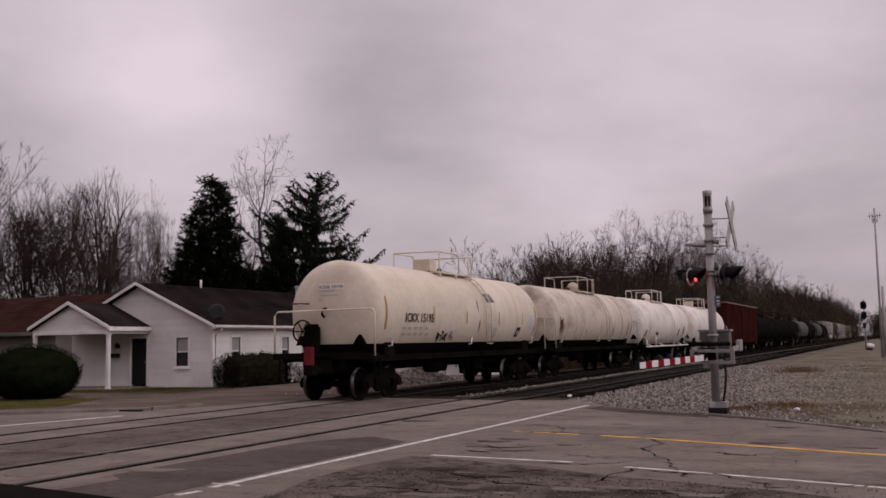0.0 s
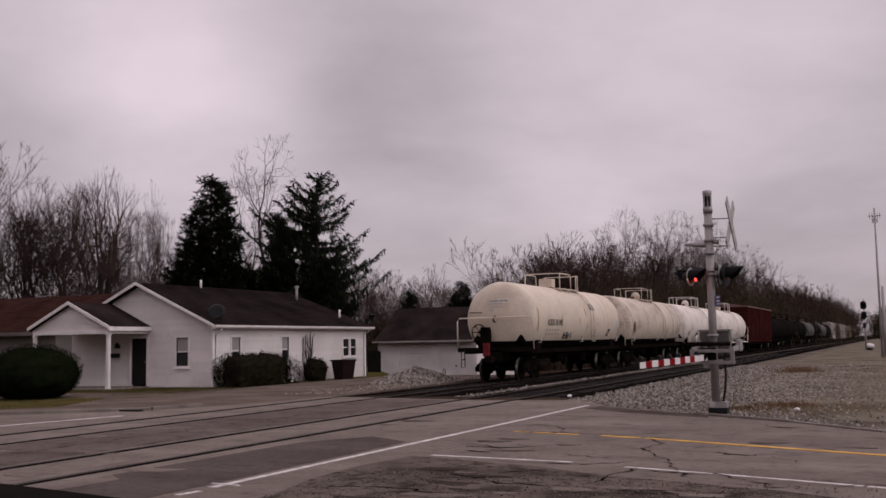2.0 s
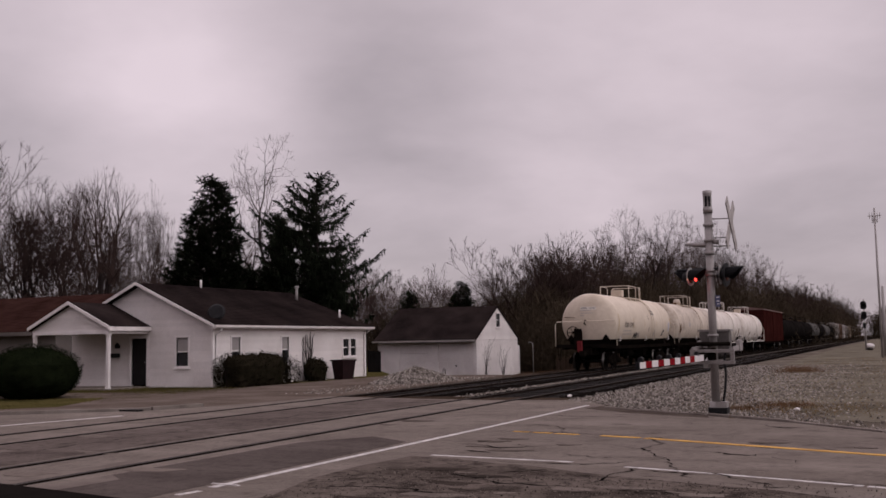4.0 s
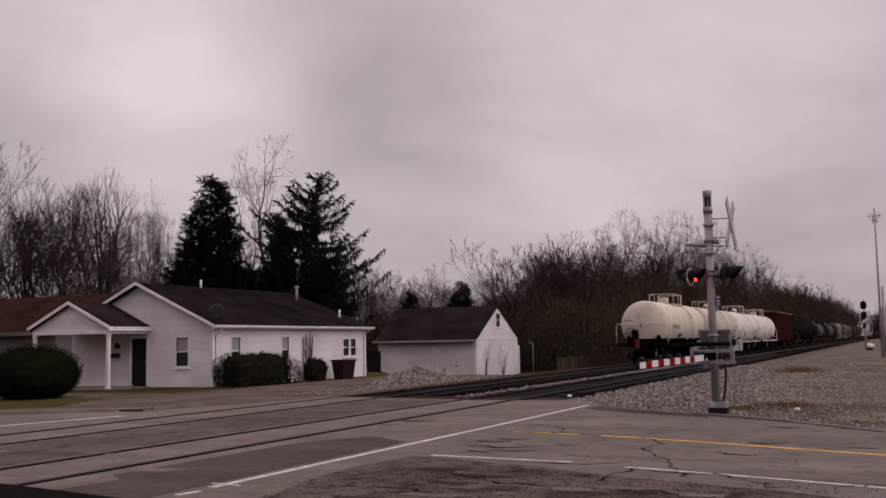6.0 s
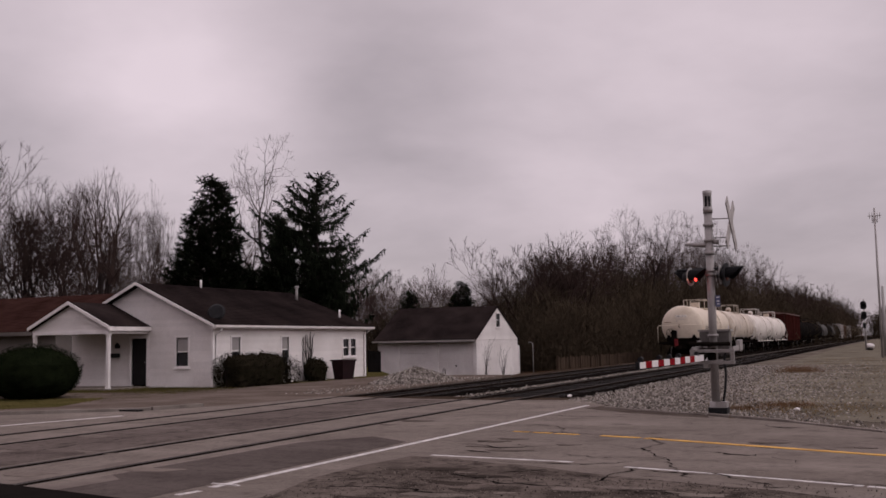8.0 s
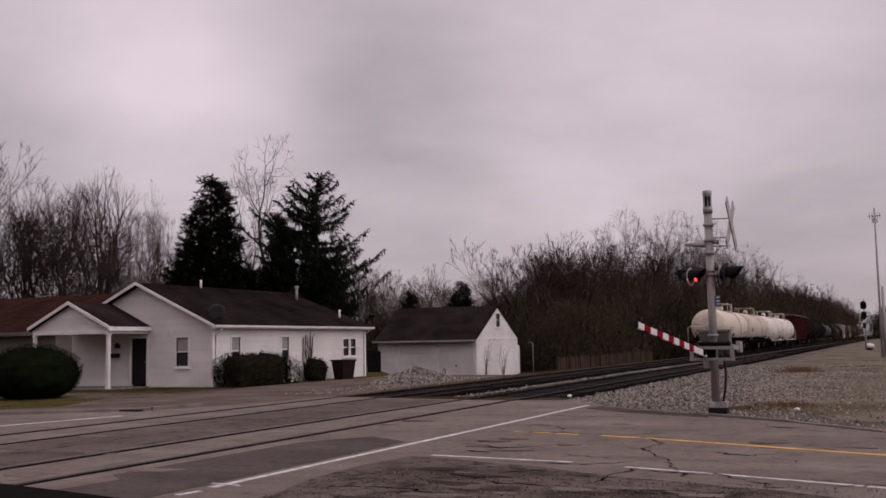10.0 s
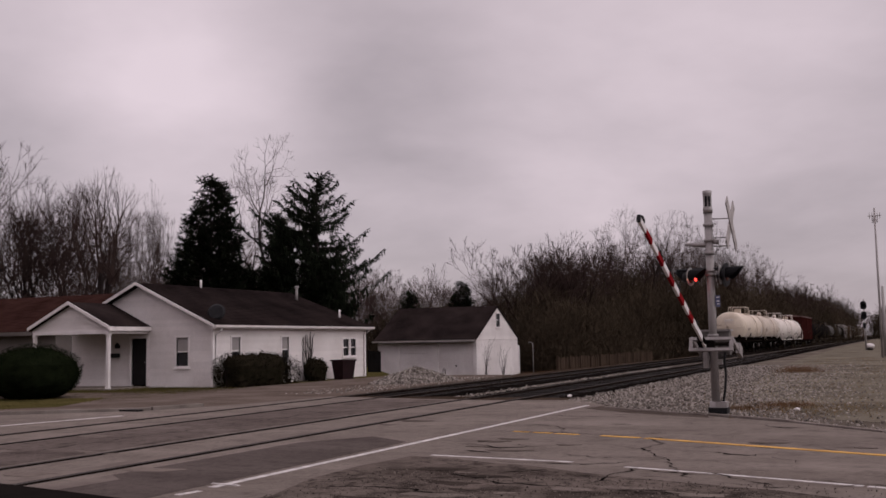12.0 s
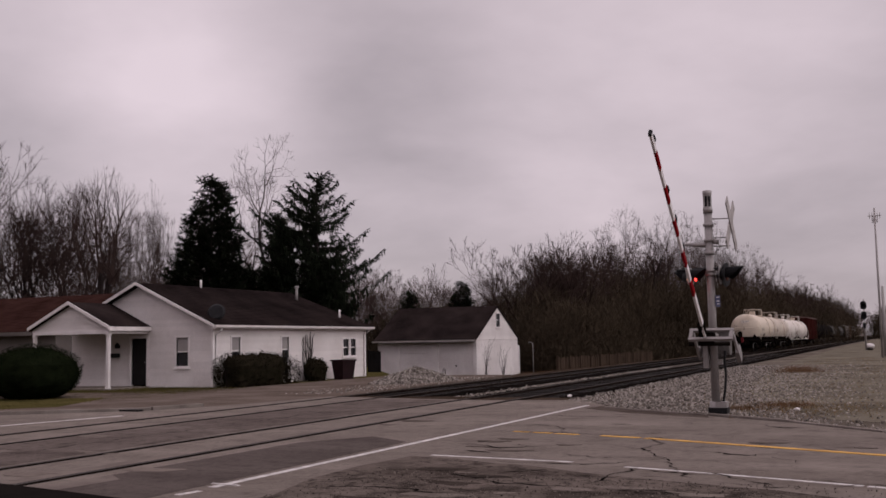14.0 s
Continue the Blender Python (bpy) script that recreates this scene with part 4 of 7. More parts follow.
# red marker light unit on the last coupler
bm = bmesh.new()
box(bm, -0.36, -0.13, -7.78, -7.6, 0.98, 1.52)
bmesh.ops.bevel(bm, geom=bm.edges[:], offset=0.03, segments=2)
part("end_marker", bm, surf("marker_red", (0.10, 0.012, 0.015), (0.16, 0.02, 0.024), 0.6, 5.0, 0.1), c1, "faded red end-of-train marker")
c2 = tank_car("dirty white tank car with rust-streaked side", TANK_DIRTY, "dome")
rust_runs(c2, [(-6.1, 2.15, 0.45, 1.0), (-5.75, 2.0, 0.2, 0.8), (-2.2, 1.95, 0.08, 0.6), (0.3, 2.2, 0.06, 0.9), (2.6, 2.0, 0.12, 0.5), (4.6, 2.1, 0.15, 0.7), (5.6, 2.2, 0.2, 0.9), (6.2, 2.1, 0.2, 0.8)])
decal(c2, on_side(-2.9, 2.5), 0.7, 0.3, FAINT, "faded_mark", "faded dark lettering patch")
c3 = tank_car("white tank car with brown stains below", TANK_PALE, "dome", 1.2)
rust_runs(c3, [(-5.8, 1.9, 0.3, 0.5), (-5.0, 2.0, 0.15, 0.7), (-3.0, 1.85, 1.2, 0.35), (3.5, 2.0, 0.3, 0.6), (5.0, 2.1, 0.4, 0.8)])
c4 = tank_car("white tank car coupled behind the red boxcar", TANK_PALE, "box", 1.2)
rust_runs(c4, [(-3.0, 1.9, 0.4, 0.5), (1.0, 1.9, 0.3, 0.4)])
for k, c in enumerate((c1, c2, c3, c4)):
    CARS.append((c, 31.31 + 15.95 * k))


def box_car():
    car = thing("boxcar", "dark red boxcar with ribbed sides and pale roof", "boxcar", group="cars of the freight train")
    bm = bmesh.new()
    box(bm, -1.5, 1.5, -10.0, 10.0, 1.05, 4.55)
    part("body", bm, BOXCAR_RED, car)
    for s in (-1, 1):
        for k in range(20):
            if 8 <= k <= 11:
                continue
            bm = bmesh.new()
            y = -9.7 + k * 1.02
            box(bm, min(s * 1.5, s * 1.53), max(s * 1.5, s * 1.53), y - 0.06, y + 0.06, 1.1, 4.5)
            part("side_rib", bm, BOXCAR_RED, car)
        bm = bmesh.new()
        box(bm, min(s * 1.5, s * 1.58), max(s * 1.5, s * 1.58), -1.55, 1.55, 1.15, 4.4)
        part("sliding_door", bm, BOXCAR_RED, car)
        bm = bmesh.new()
        for k in range(10):
            z = 1.3 + 0.33 * k
            tube(bm, [(-1.4, s * 10.02, z), (1.4, s * 10.02, z)], 0.05, 6)
        part("end_corrugation", bm, BOXCAR_RED, car)
        coupler(car, s * 10.0, s)
    bm = bmesh.new()
    prism(bm, [(-1.6, 4.52), (1.6, 4.52), (1.55, 4.62), (0, 4.82), (-1.55, 4.62)], 1, -10.1, 10.1)
    part("roof", bm, surf("boxcar_roof", (0.09, 0.045, 0.04), (0.2, 0.13, 0.12), 0.7, 1.0, 0.1), car, "weathered pale roof")
    bm = bmesh.new()
    box(bm, -1.3, 1.3, -10.0, 10.0, 0.8, 1.06)
    part("underframe", bm, FRAME_BLACK, car)
    add_trucks(car, 7.2)
    return car


def hopper_car(label, paint):
    car = thing("hopper_car", label, "hopper car", group="cars of the freight train")
    bm = bmesh.new()
    prism(bm, [(-8.2, 2.2), (-8.4, 4.3), (8.4, 4.3), (8.2, 2.2), (6.4, 1.2), (4.6, 0.7), (3.0, 1.3), (1.4, 0.7), (-1.4, 0.7), (-3.0, 1.3), (-4.6, 0.7), (-6.4, 1.2)], 0, -1.55, 1.55)
    part("body", bm, paint, car)
    bm = bmesh.new()
    prism(bm, [(-1.55, 4.3), (1.55, 4.3), (0.8, 4.6), (-0.8, 4.6)], 1, -8.4, 8.4)
    part("roof", bm, paint, car)
    for s in (-1, 1):
        for k in range(9):
            bm = bmesh.new()
            y = -7.6 + k * 1.9
            box(bm, min(s * 1.55, s * 1.62), max(s * 1.55, s * 1.62), y - 0.05, y + 0.05, 1.6, 4.28)
            part("side_rib", bm, paint, car)
        coupler(car, s * 8.4, s)
    bm = bmesh.new()
    box(bm, -0.4, 0.4, -8.6, 8.6, 0.8, 1.1)
    part("underframe", bm, FRAME_BLACK, car)
    add_trucks(car, 6.6)
    return car


CARS.append((box_car(), 97.6))
black = tank_car("black tank car in a long line of tank cars", TANK_BLACK, "dome")
GREY_TANK = surf("grey_tank_paint", (0.04, 0.038, 0.036), (0.09, 0.085, 0.08), 0.8, 0.8, 0.1)
grey = tank_car("dull grey tank car among black ones", GREY_TANK, "dome")
hopper = hopper_car("pale grey hopper car with ribbed sides", HOPPER_GREY)
brown = hopper_car("rust-brown hopper car with ribbed sides", surf("hopper_brown", (0.09, 0.05, 0.035), (0.16, 0.10, 0.07), 0.8, 0.8, 0.1))
tan = hopper_car("tan hopper car far along the train", surf("hopper_tan", (0.30, 0.24, 0.19), (0.42, 0.35, 0.28), 0.8, 0.8, 0.1))
y = 117.0
used = set()
for kind in (black, black, black, grey, black, grey, black, hopper, brown, hopper, hopper, tan, tan, hopper, tan, hopper, brown):
    c = kind if kind not in used else copy_thing(kind, pose(0, 0, 0))
    used.add(kind)
    CARS.append((c, y))
    y += 16.6 if kind in (black, grey) else 18.2


# ---- house ----
def lap_wall(name, parent, label, mat, u0, u1, z0, z1, at, holes=(), clip=None, lap=0.14):
    """A wall of lapped boards from z0 to z1, cut round holes (ua, ub, za, zb); at(u, z, out) gives the place."""
    wall = new(name)
    wall.parent = parent
    tagged(wall, label)
    z = z0
    while z < z1 - 0.01:
        t = min(z + lap, z1)
        a, b = (u0, u1) if clip is None else clip(t - 0.03)
        cuts = sorted((h[0], h[1]) for h in holes if h[2] < t - 0.02 and h[3] > z + 0.02)
        spans, s = [], a
        for c, d in cuts:
            spans.append((s, c))
            s = d
        spans.append((s, b))
        for p, q in spans:
            if q - p < 0.02:
                continue
            bm = bmesh.new()
            o = random.uniform(-0.002, 0.002)
            vs = [bm.verts.new(at(*c)) for c in ((p, z - 0.012, 0.027 + o), (q, z - 0.012, 0.027 + o), (q, t, 0.004), (p, t, 0.004), (p, z - 0.012, -0.1), (q, z - 0.012, -0.1), (q, t - 0.012, -0.1), (p, t - 0.012, -0.1))]
            for f in ((0, 1, 2, 3), (0, 4, 5, 1), (7, 6, 5, 4), (1, 5, 6, 2), (0, 3, 7, 4), (3, 2, 6, 7)):
                bm.faces.new([vs[i] for i in f])
            part("board", bm, mat, wall)
        z = t


def window(parent, at, u0, u1, z0, z1, blind=0.0, sash=True):
    """A sash window set in a wall: frame, panes, blind and sill; at as for lap_wall."""
    def slab(bm, a, b, c, d, o0, o1):
        vs = [bm.verts.new(at(*p)) for p in ((a, c, o0), (b, c, o0), (b, d, o0), (a, d, o0), (a, c, o1), (b, c, o1), (b, d, o1), (a, d, o1))]
        for f in ((0, 1, 2, 3), (7, 6, 5, 4), (0, 4, 5, 1), (1, 5, 6, 2), (2, 6, 7, 3), (3, 7, 4, 0)):
            bm.faces.new([vs[i] for i in f])
    bm = bmesh.new()
    f = 0.075
    slab(bm, u0 - f, u0, z0 - f, z1 + f, -0.08, 0.045)
    slab(bm, u1, u1 + f, z0 - f, z1 + f, -0.08, 0.045)
    slab(bm, u0, u1, z1, z1 + f, -0.08, 0.045)
    slab(bm, u0, u1, z0 - f, z0, -0.08, 0.045)
    win = part("window", bm, TRIM, parent, "white-framed sash window with dark glass")
    zm = (z0 + z1) / 2
    for c, d, o in ((zm, z1, -0.03), (z0, zm, -0.05)):
        bm = bmesh.new()
        slab(bm, u0, u1, c, d, o - 0.008, o)
        part("pane", bm, GLASS, win, "dark reflecting glass")
    bm = bmesh.new()
    slab(bm, u0, u1, zm - 0.025, zm + 0.025, -0.06, -0.012)
    part("meeting_rail", bm, TRIM, win)
    bm = bmesh.new()
    slab(bm, u0 - 0.12, u1 + 0.12, z0 - f - 0.05, z0 - f, -0.02, 0.08)
    part("sill", bm, TRIM, win)
    if blind:
        bm = bmesh.new()
        slab(bm, u0 + 0.01, u1 - 0.01, z1 - (z1 - z0) * blind, z1, -0.027, -0.022)
        part("blind", bm, BLIND, win, "lowered pale blind")
    return win


def roof_slab(bm, quad, thick=0.11):
    """A roof plane with thickness, from its corners."""
    a = [Vector(p) for p in quad]
    n = (a[1] - a[0]).cross(a[2] - a[0]).normalized()
    n = n if n.z > 0 else -n
    lo, hi = [bm.verts.new(p - n * thick) for p in a], [bm.verts.new(p) for p in a]
    bm.faces.new(hi)
    bm.faces.new(lo[::-1])
    for i in range(len(a)):
        j = (i + 1) % len(a)
        bm.faces.new((lo[i], lo[j], hi[j], hi[i]))


def shingle_rows(parent, quad, mat, rows):
    """Thin lapped shingle courses over a four-cornered roof plane (eave a-b, ridge d-c)."""
    a, b, c, d = [Vector(p) for p in quad]
    n = (b - a).cross(d - a).normalized()
    n = n if n.z > 0 else -n
    bm = bmesh.new()
    for k in range(rows):
        t0, t1 = k / rows, (k + 1.12) / rows
        p, q, r, s = a.lerp(d, t0), b.lerp(c, t0), b.lerp(c, min(1, t1)), a.lerp(d, min(1, t1))
        vs = [bm.verts.new(v) for v in (p + n * 0.026, q + n * 0.026, r + n * 0.008, s + n * 0.008, p + n * 0.003, q + n * 0.003)]
        bm.faces.new(vs[:4])
        bm.faces.new((vs[4], vs[5], vs[1], vs[0]))
    part("shingle_layer", bm, mat, parent)


def fascia(parent, a, b, h=0.17, t=0.04, name="fascia", mat=None):
    a, b = Vector(a), Vector(b)
    d = (b - a).normalized()
    s = d.cross(Vector((0, 0, 1))).normalized() * t / 2
    dn = Vector((0, 0, -h))
    bm = bmesh.new()
    lo = [bm.verts.new(p) for p in (a - s, b - s, b - s + dn, a - s + dn)]
    hi = [bm.verts.new(p) for p in (a + s, b + s, b + s + dn, a + s + dn)]
    bm.faces.new(lo), bm.faces.new(hi[::-1])
    for i in range(4):
        j = (i + 1) % 4
        bm.faces.new((lo[j], lo[i], hi[i], hi[j]))
    part(name, bm, mat or TRIM, parent)


def build_house():
    house = thing("house", "single-storey white clapboard house with dark shingle roof", "house")
    XR, XL, XC, YF, YB, ZB, ZE, ZR = -24.45, -31.75, -28.1, 31.74, 44.0, -0.12, 2.42, 4.22
    slope = (ZR - ZE) / (XR - XC + 0.27)
    front = lambda u, z, o: (u, YF - o, z)
    side = lambda u, z, o: (XR + o, u, z)
    door = (-28.5, -27.72, 0.08, 1.95)
    fw = (-26.21, -25.62, 0.82, 1.95)
    lap_wall("front_wall", house, "white lapped siding with a gable", SIDING, XL, XR, ZB, ZR - 0.18, front, [door, fw], lambda z: (XL, XR) if z < ZE - 0.02 else (max(XL, XC - max(0, (ZR - 0.04 - z) / slope)), min(XR, XC + max(0, (ZR - 0.04 - z) / slope))))
    wins = [(32.93, 33.50, 0.85, 1.93), (36.52, 37.06, 0.85, 1.93), (41.80, 42.32, 1.02, 1.82), (42.52, 43.02, 1.02, 1.82)]
    lap_wall("side_wall", house, "white lapped siding, weathered", SIDING, YF, YB, ZB, ZE - 0.02, side, wins)
    bm = bmesh.new()
    box(bm, XL, XL + 0.1, YF + 0.1, YB, -0.4, ZE)
    box(bm, XL + 0.1, XR - 0.1, YB - 0.1, YB, -0.7, ZE)
    part("rear_wall", bm, SIDING, house)
    bm = bmesh.new()
    box(bm, XR - 0.16, XR - 0.01, YF + 0.15, YB - 0.1, -0.9, ZB)
    box(bm, XL, XR - 0.01, YF + 0.01, YF + 0.15, -0.4, ZB)
    part("foundation", bm, CONCRETE, house)
    bm = bmesh.new()
    box(bm, XL + 0.3, XR - 0.3, YF + 0.5, YB - 0.3, ZE - 0.25, ZE - 0.15)
    box(bm, XL + 0.5, XR - 0.9, YF + 0.9, YF + 1.0, 0, ZE - 0.2)
    box(bm, XR - 0.9, XR - 0.8, YF + 0.9, YB - 0.3, 0, ZE - 0.2)
    part("inner_wall", bm, DARK, house)
    window(house, front, *fw, 0.5)
    window(house, side, *wins[0], 0.55)
    window(house, side, *wins[1], 0.5)
    window(house, side, *wins[2])
    window(house, side, *wins[3])
    for pts in (((XR + 0.02, YF - 0.02), ), ((XR + 0.02, YB - 0.06), )):
        x, yy = pts[0]
        bm = bmesh.new()
        box(bm, x - 0.06, x + 0.03, yy - 0.03, yy + 0.09, ZB, ZE - 0.02)
        part("corner_board", bm, TRIM, house)
    # roof: gable at the front, hip at the back
    xr, xl, yf, yb, ye = XR + 0.27, XL - 0.27, YF - 0.3, YB + 0.35, YB - 0.3
    bm = bmesh.new()
    rt = [(xr, yf, ZE), (xr, yb, ZE), (XC, ye - 0.9, ZR), (XC, yf, ZR)]
    lt = [(xl, yb, ZE), (xl, yf, ZE), (XC, yf, ZR), (XC, ye - 0.9, ZR)]
    roof_slab(bm, rt)
    roof_slab(bm, lt)
    roof_slab(bm, [(xr, yb, ZE), (xl, yb, ZE), (XC, ye - 0.9, ZR)])
    roof = part("roof", bm, SHINGLE, house, "dark grey-brown shingle roof")
    shingle_rows(roof, [rt[0], rt[1], rt[2], rt[3]], SHINGLE, 26)
    fascia(house, (xr, yf - 0.02, ZE + 0.02), (XC, yf - 0.02, ZR + 0.02), 0.12, name="rake_board")
    fascia(house, (xl, yf - 0.02, ZE + 0.02), (XC, yf - 0.02, ZR + 0.02), 0.12, name="rake_board")
    fascia(house, (xr + 0.01, yf, ZE - 0.01), (xr + 0.01, yb, ZE - 0.01), 0.12)
    bm = bmesh.new()
    for yy0, yy1 in ((yf, yb),):
        prism(bm, [(xr + 0.03, ZE - 0.02), (xr + 0.14, ZE - 0.01), (xr + 0.13, ZE - 0.09), (xr + 0.09, ZE - 0.13), (xr + 0.03, ZE - 0.13)], 1, yy0, yy1)
    part("gutter", bm, TRIM, house)
    bm = bmesh.new()
    box(bm, XR + 0.02, xr, YF - 0.3, YB + 0.3, ZE - 0.16, ZE - 0.13)
    part("soffit", bm, TRIM, house)
    for yy in (YF + 0.14, YB - 0.15):
        bm = bmesh.new()
        tube(bm, [(xr + 0.08, yy, ZE - 0.1), (xr + 0.08, yy, ZE - 0.2), (XR + 0.07, yy, ZE - 0.4), (XR + 0.07, yy, -0.05), (XR + 0.2, yy, -0.1)], 0.035, 6)
        part("downpipe", bm, TRIM, house)
    # vent pipes on the roof
    for x, yy, r, h, m in ((-28.0, 35.5, 0.05, 0.35, TRIM), (-27.2, 42.0, 0.07, 0.62, GALV), (-25.2, 42.8, 0.05, 0.4, TRIM)):
        z = ZR - slope * abs(x - XC)
        bm = bmesh.new()
        tube(bm, [(x, yy, z - 0.15), (x, yy, z + h)], r, 10)
        if m is GALV:
            tube(bm, [(x, yy, z + h), (x, yy, z + h + 0.08)], [r * 2.0, r * 1.4], 10)
        part("vent_pipe", bm, m, house, "short pale vent pipe")
    # door and steps
    bm = bmesh.new()
    box(bm, door[0], door[1], YF + 0.02, YF + 0.07, door[2], door[3])
    for z0, z1 in ((0.25, 0.85), (1.0, 1.75)):
        for k in range(2):
            u = door[0] + 0.1 + 0.33 * k
            box(bm, u, u + 0.25, YF + 0.008, YF + 0.03, z0, z1)
    d = part("front_door", bm, DARK, house, "dark panelled front door")
    bm = bmesh.new()
    bmesh.ops.create_uvsphere(bm, u_segments=10, v_segments=6, radius=0.035, matrix=pose(door[1] - 0.08, YF - 0.02, 0.98))
    part("door_knob", bm, GALV, d)
    bm = bmesh.new()
    for a, b, c, e in ((door[0] - 0.12, door[0], 0.05, 2.07), (door[1], door[1] + 0.12, 0.05, 2.07), (door[0], door[1], 1.95, 2.07)):
        box(bm, a, b, YF - 0.05, YF + 0.03, c, e)
    part("door_frame", bm, TRIM, house)
    # wall lamp and letter box by the door
    bm = bmesh.new()
    box(bm, -29.3, -29.12, YF - 0.14, YF - 0.02, 1.56, 1.72)
    tube(bm, [(-29.21, YF - 0.1, 1.72), (-29.21, YF - 0.1, 1.8)], [0.07, 0.02], 8)
    part("porch_lamp", bm, LAMP_BLACK, house, "small black wall lantern")
    bm = bmesh.new()
    box(bm, -29.5, -29.12, YF - 0.16, YF - 0.02, 1.18, 1.36)
    bmesh.ops.bevel(bm, geom=bm.edges[:], offset=0.03, segments=2)
    part("letter_box", bm, LAMP_BLACK, house, "black wall letter box")
    # porch
    PX, P0, P1, PZ, PR, PY = -29.62, -31.75, -27.5, 2.42, 3.42, 29.35
    bm = bmesh.new()
    box(bm, P0 + 0.1, P1 - 0.05, PY, YF - 0.02, -0.4, 0.02)
    part("porch_floor", bm, CONCRETE, house)
    bm = bmesh.new()
    ps = (PR - PZ) / (PX - P0)
    roof_slab(bm, [(P1, PY, PZ), (P1, YF + 0.35, PZ), (PX, YF + 0.35, PR), (PX, PY, PR)])
    roof_slab(bm, [(P0, YF + 0.35, PZ), (P0, PY, PZ), (PX, PY, PR), (PX, YF + 0.35, PR)])
    part("porch_roof", bm, SHINGLE, house, "dark shingle porch roof")
    fascia(house, (P1, PY - 0.02, PZ + 0.02), (PX, PY - 0.02, PR + 0.02), 0.13, name="porch_rake_board")
    fascia(house, (P0, PY - 0.02, PZ + 0.02), (PX, PY - 0.02, PR + 0.02), 0.13, name="porch_rake_board")
    fascia(house, (P1 + 0.01, PY, PZ - 0.01), (P1 + 0.01, YF - 0.03, PZ - 0.01), 0.16)
    pf = lambda u, z, o: (u, PY + 0.2 - o, z)
    lap_wall("porch_gable", house, "white lapped porch gable", SIDING, P0, P1, PZ - 0.16, PR - 0.1, pf, (), lambda z: (PX - max(0.02, min(2.08, (PR - 0.03 - z) / ps)), PX + max(0.02, min(2.08, (PR - 0.03 - z) / ps))))
    bm = bmesh.new()
    box(bm, P0 + 0.15, P1 - 0.12, PY + 0.12, PY + 0.26, PZ - 0.28, PZ - 0.14)
    box(bm, P1 - 0.26, P1 - 0.12, PY + 0.26, YF - 0.03, PZ - 0.28, PZ - 0.14)
    box(bm, P0 + 0.15, P0 + 0.29, PY + 0.26, YF - 0.03, PZ - 0.28, PZ - 0.14)
    part("porch_beam", bm, TRIM, house)
    bm = bmesh.new()
    box(bm, P0 + 0.3, P1 - 0.27, PY + 0.27, YF - 0.03, PZ - 0.16, PZ - 0.13)
    # ceiling takes the same grey, shade included in the colour
    part("porch_ceiling", bm, SHADE_GREY, house)
    for x in (P1 - 0.2, P0 + 0.22):
        bm = bmesh.new()
        box(bm, x - 0.06, x + 0.06, PY + 0.13, PY + 0.25, -0.02, PZ - 0.28)
        box(bm, x - 0.08, x + 0.08, PY + 0.11, PY + 0.27, -0.05, 0.1)
        box(bm, x - 0.08, x + 0.08, PY + 0.11, PY + 0.27, PZ - 0.36, PZ - 0.282)
        part("porch_post", bm, TRIM, house)
    # dish aerial on the roof's edge
    bm = bmesh.new()
    bmesh.ops.create_cone(bm, cap_ends=True, segments=24, radius1=0.36, radius2=0.28, depth=0.07, matrix=pose(-24.75, 32.35, 2.95, 70, 0, 25))
    tube(bm, [(-24.75, 32.4, 2.9), (-24.7, 32.5, 2.5)], 0.025, 6)
    tube(bm, [(-24.75, 32.3, 2.7), (-24.72, 31.9, 2.75)], 0.015, 6)
    part("satellite_dish", bm, LAMP_BLACK, house, "dark grey satellite dish")
    return house


build_house()


def brown_house():
    h = thing("neighbour_house", "low house with brown shingle roof and grey walls darkened for shade", "house")
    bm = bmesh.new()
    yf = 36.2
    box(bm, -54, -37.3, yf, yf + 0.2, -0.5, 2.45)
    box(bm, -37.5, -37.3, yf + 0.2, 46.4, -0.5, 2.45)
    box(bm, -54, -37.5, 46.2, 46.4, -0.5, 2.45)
    # walls and fascia coloured as dark as they look in shadow
    part("wall", bm, SHADE_GREY, h)
    bm = bmesh.new()
    roof_slab(bm, [(-54.3, yf - 0.4, 2.45), (-37.0, yf - 0.4, 2.45), (-37.0, 41.3, 4.5), (-54.3, 41.3, 4.5)])
    roof_slab(bm, [(-54.3, 46.8, 2.45), (-37.0, 46.8, 2.45), (-37.0, 41.3, 4.5), (-54.3, 41.3, 4.5)])
    roof = part("roof", bm, SHINGLE_BROWN, h, "brown shingle roof")
    shingle_rows(roof, [(-54.3, yf - 0.4, 2.45), (-37.0, yf - 0.4, 2.45), (-37.0, 41.3, 4.5), (-54.3, 41.3, 4.5)], SHINGLE_BROWN, 24)
    fascia(h, (-54.3, yf - 0.42, 2.44), (-37.0, yf - 0.42, 2.44), 0.18, mat=SHADE_GREY)
    bm = bmesh.new()
    tube(bm, [(-38.6, 38.4, 3.2), (-38.6, 38.4, 3.65)], 0.05, 8)
    part("vent_pipe", bm, TRIM, h, "short white vent pipe")


brown_house()


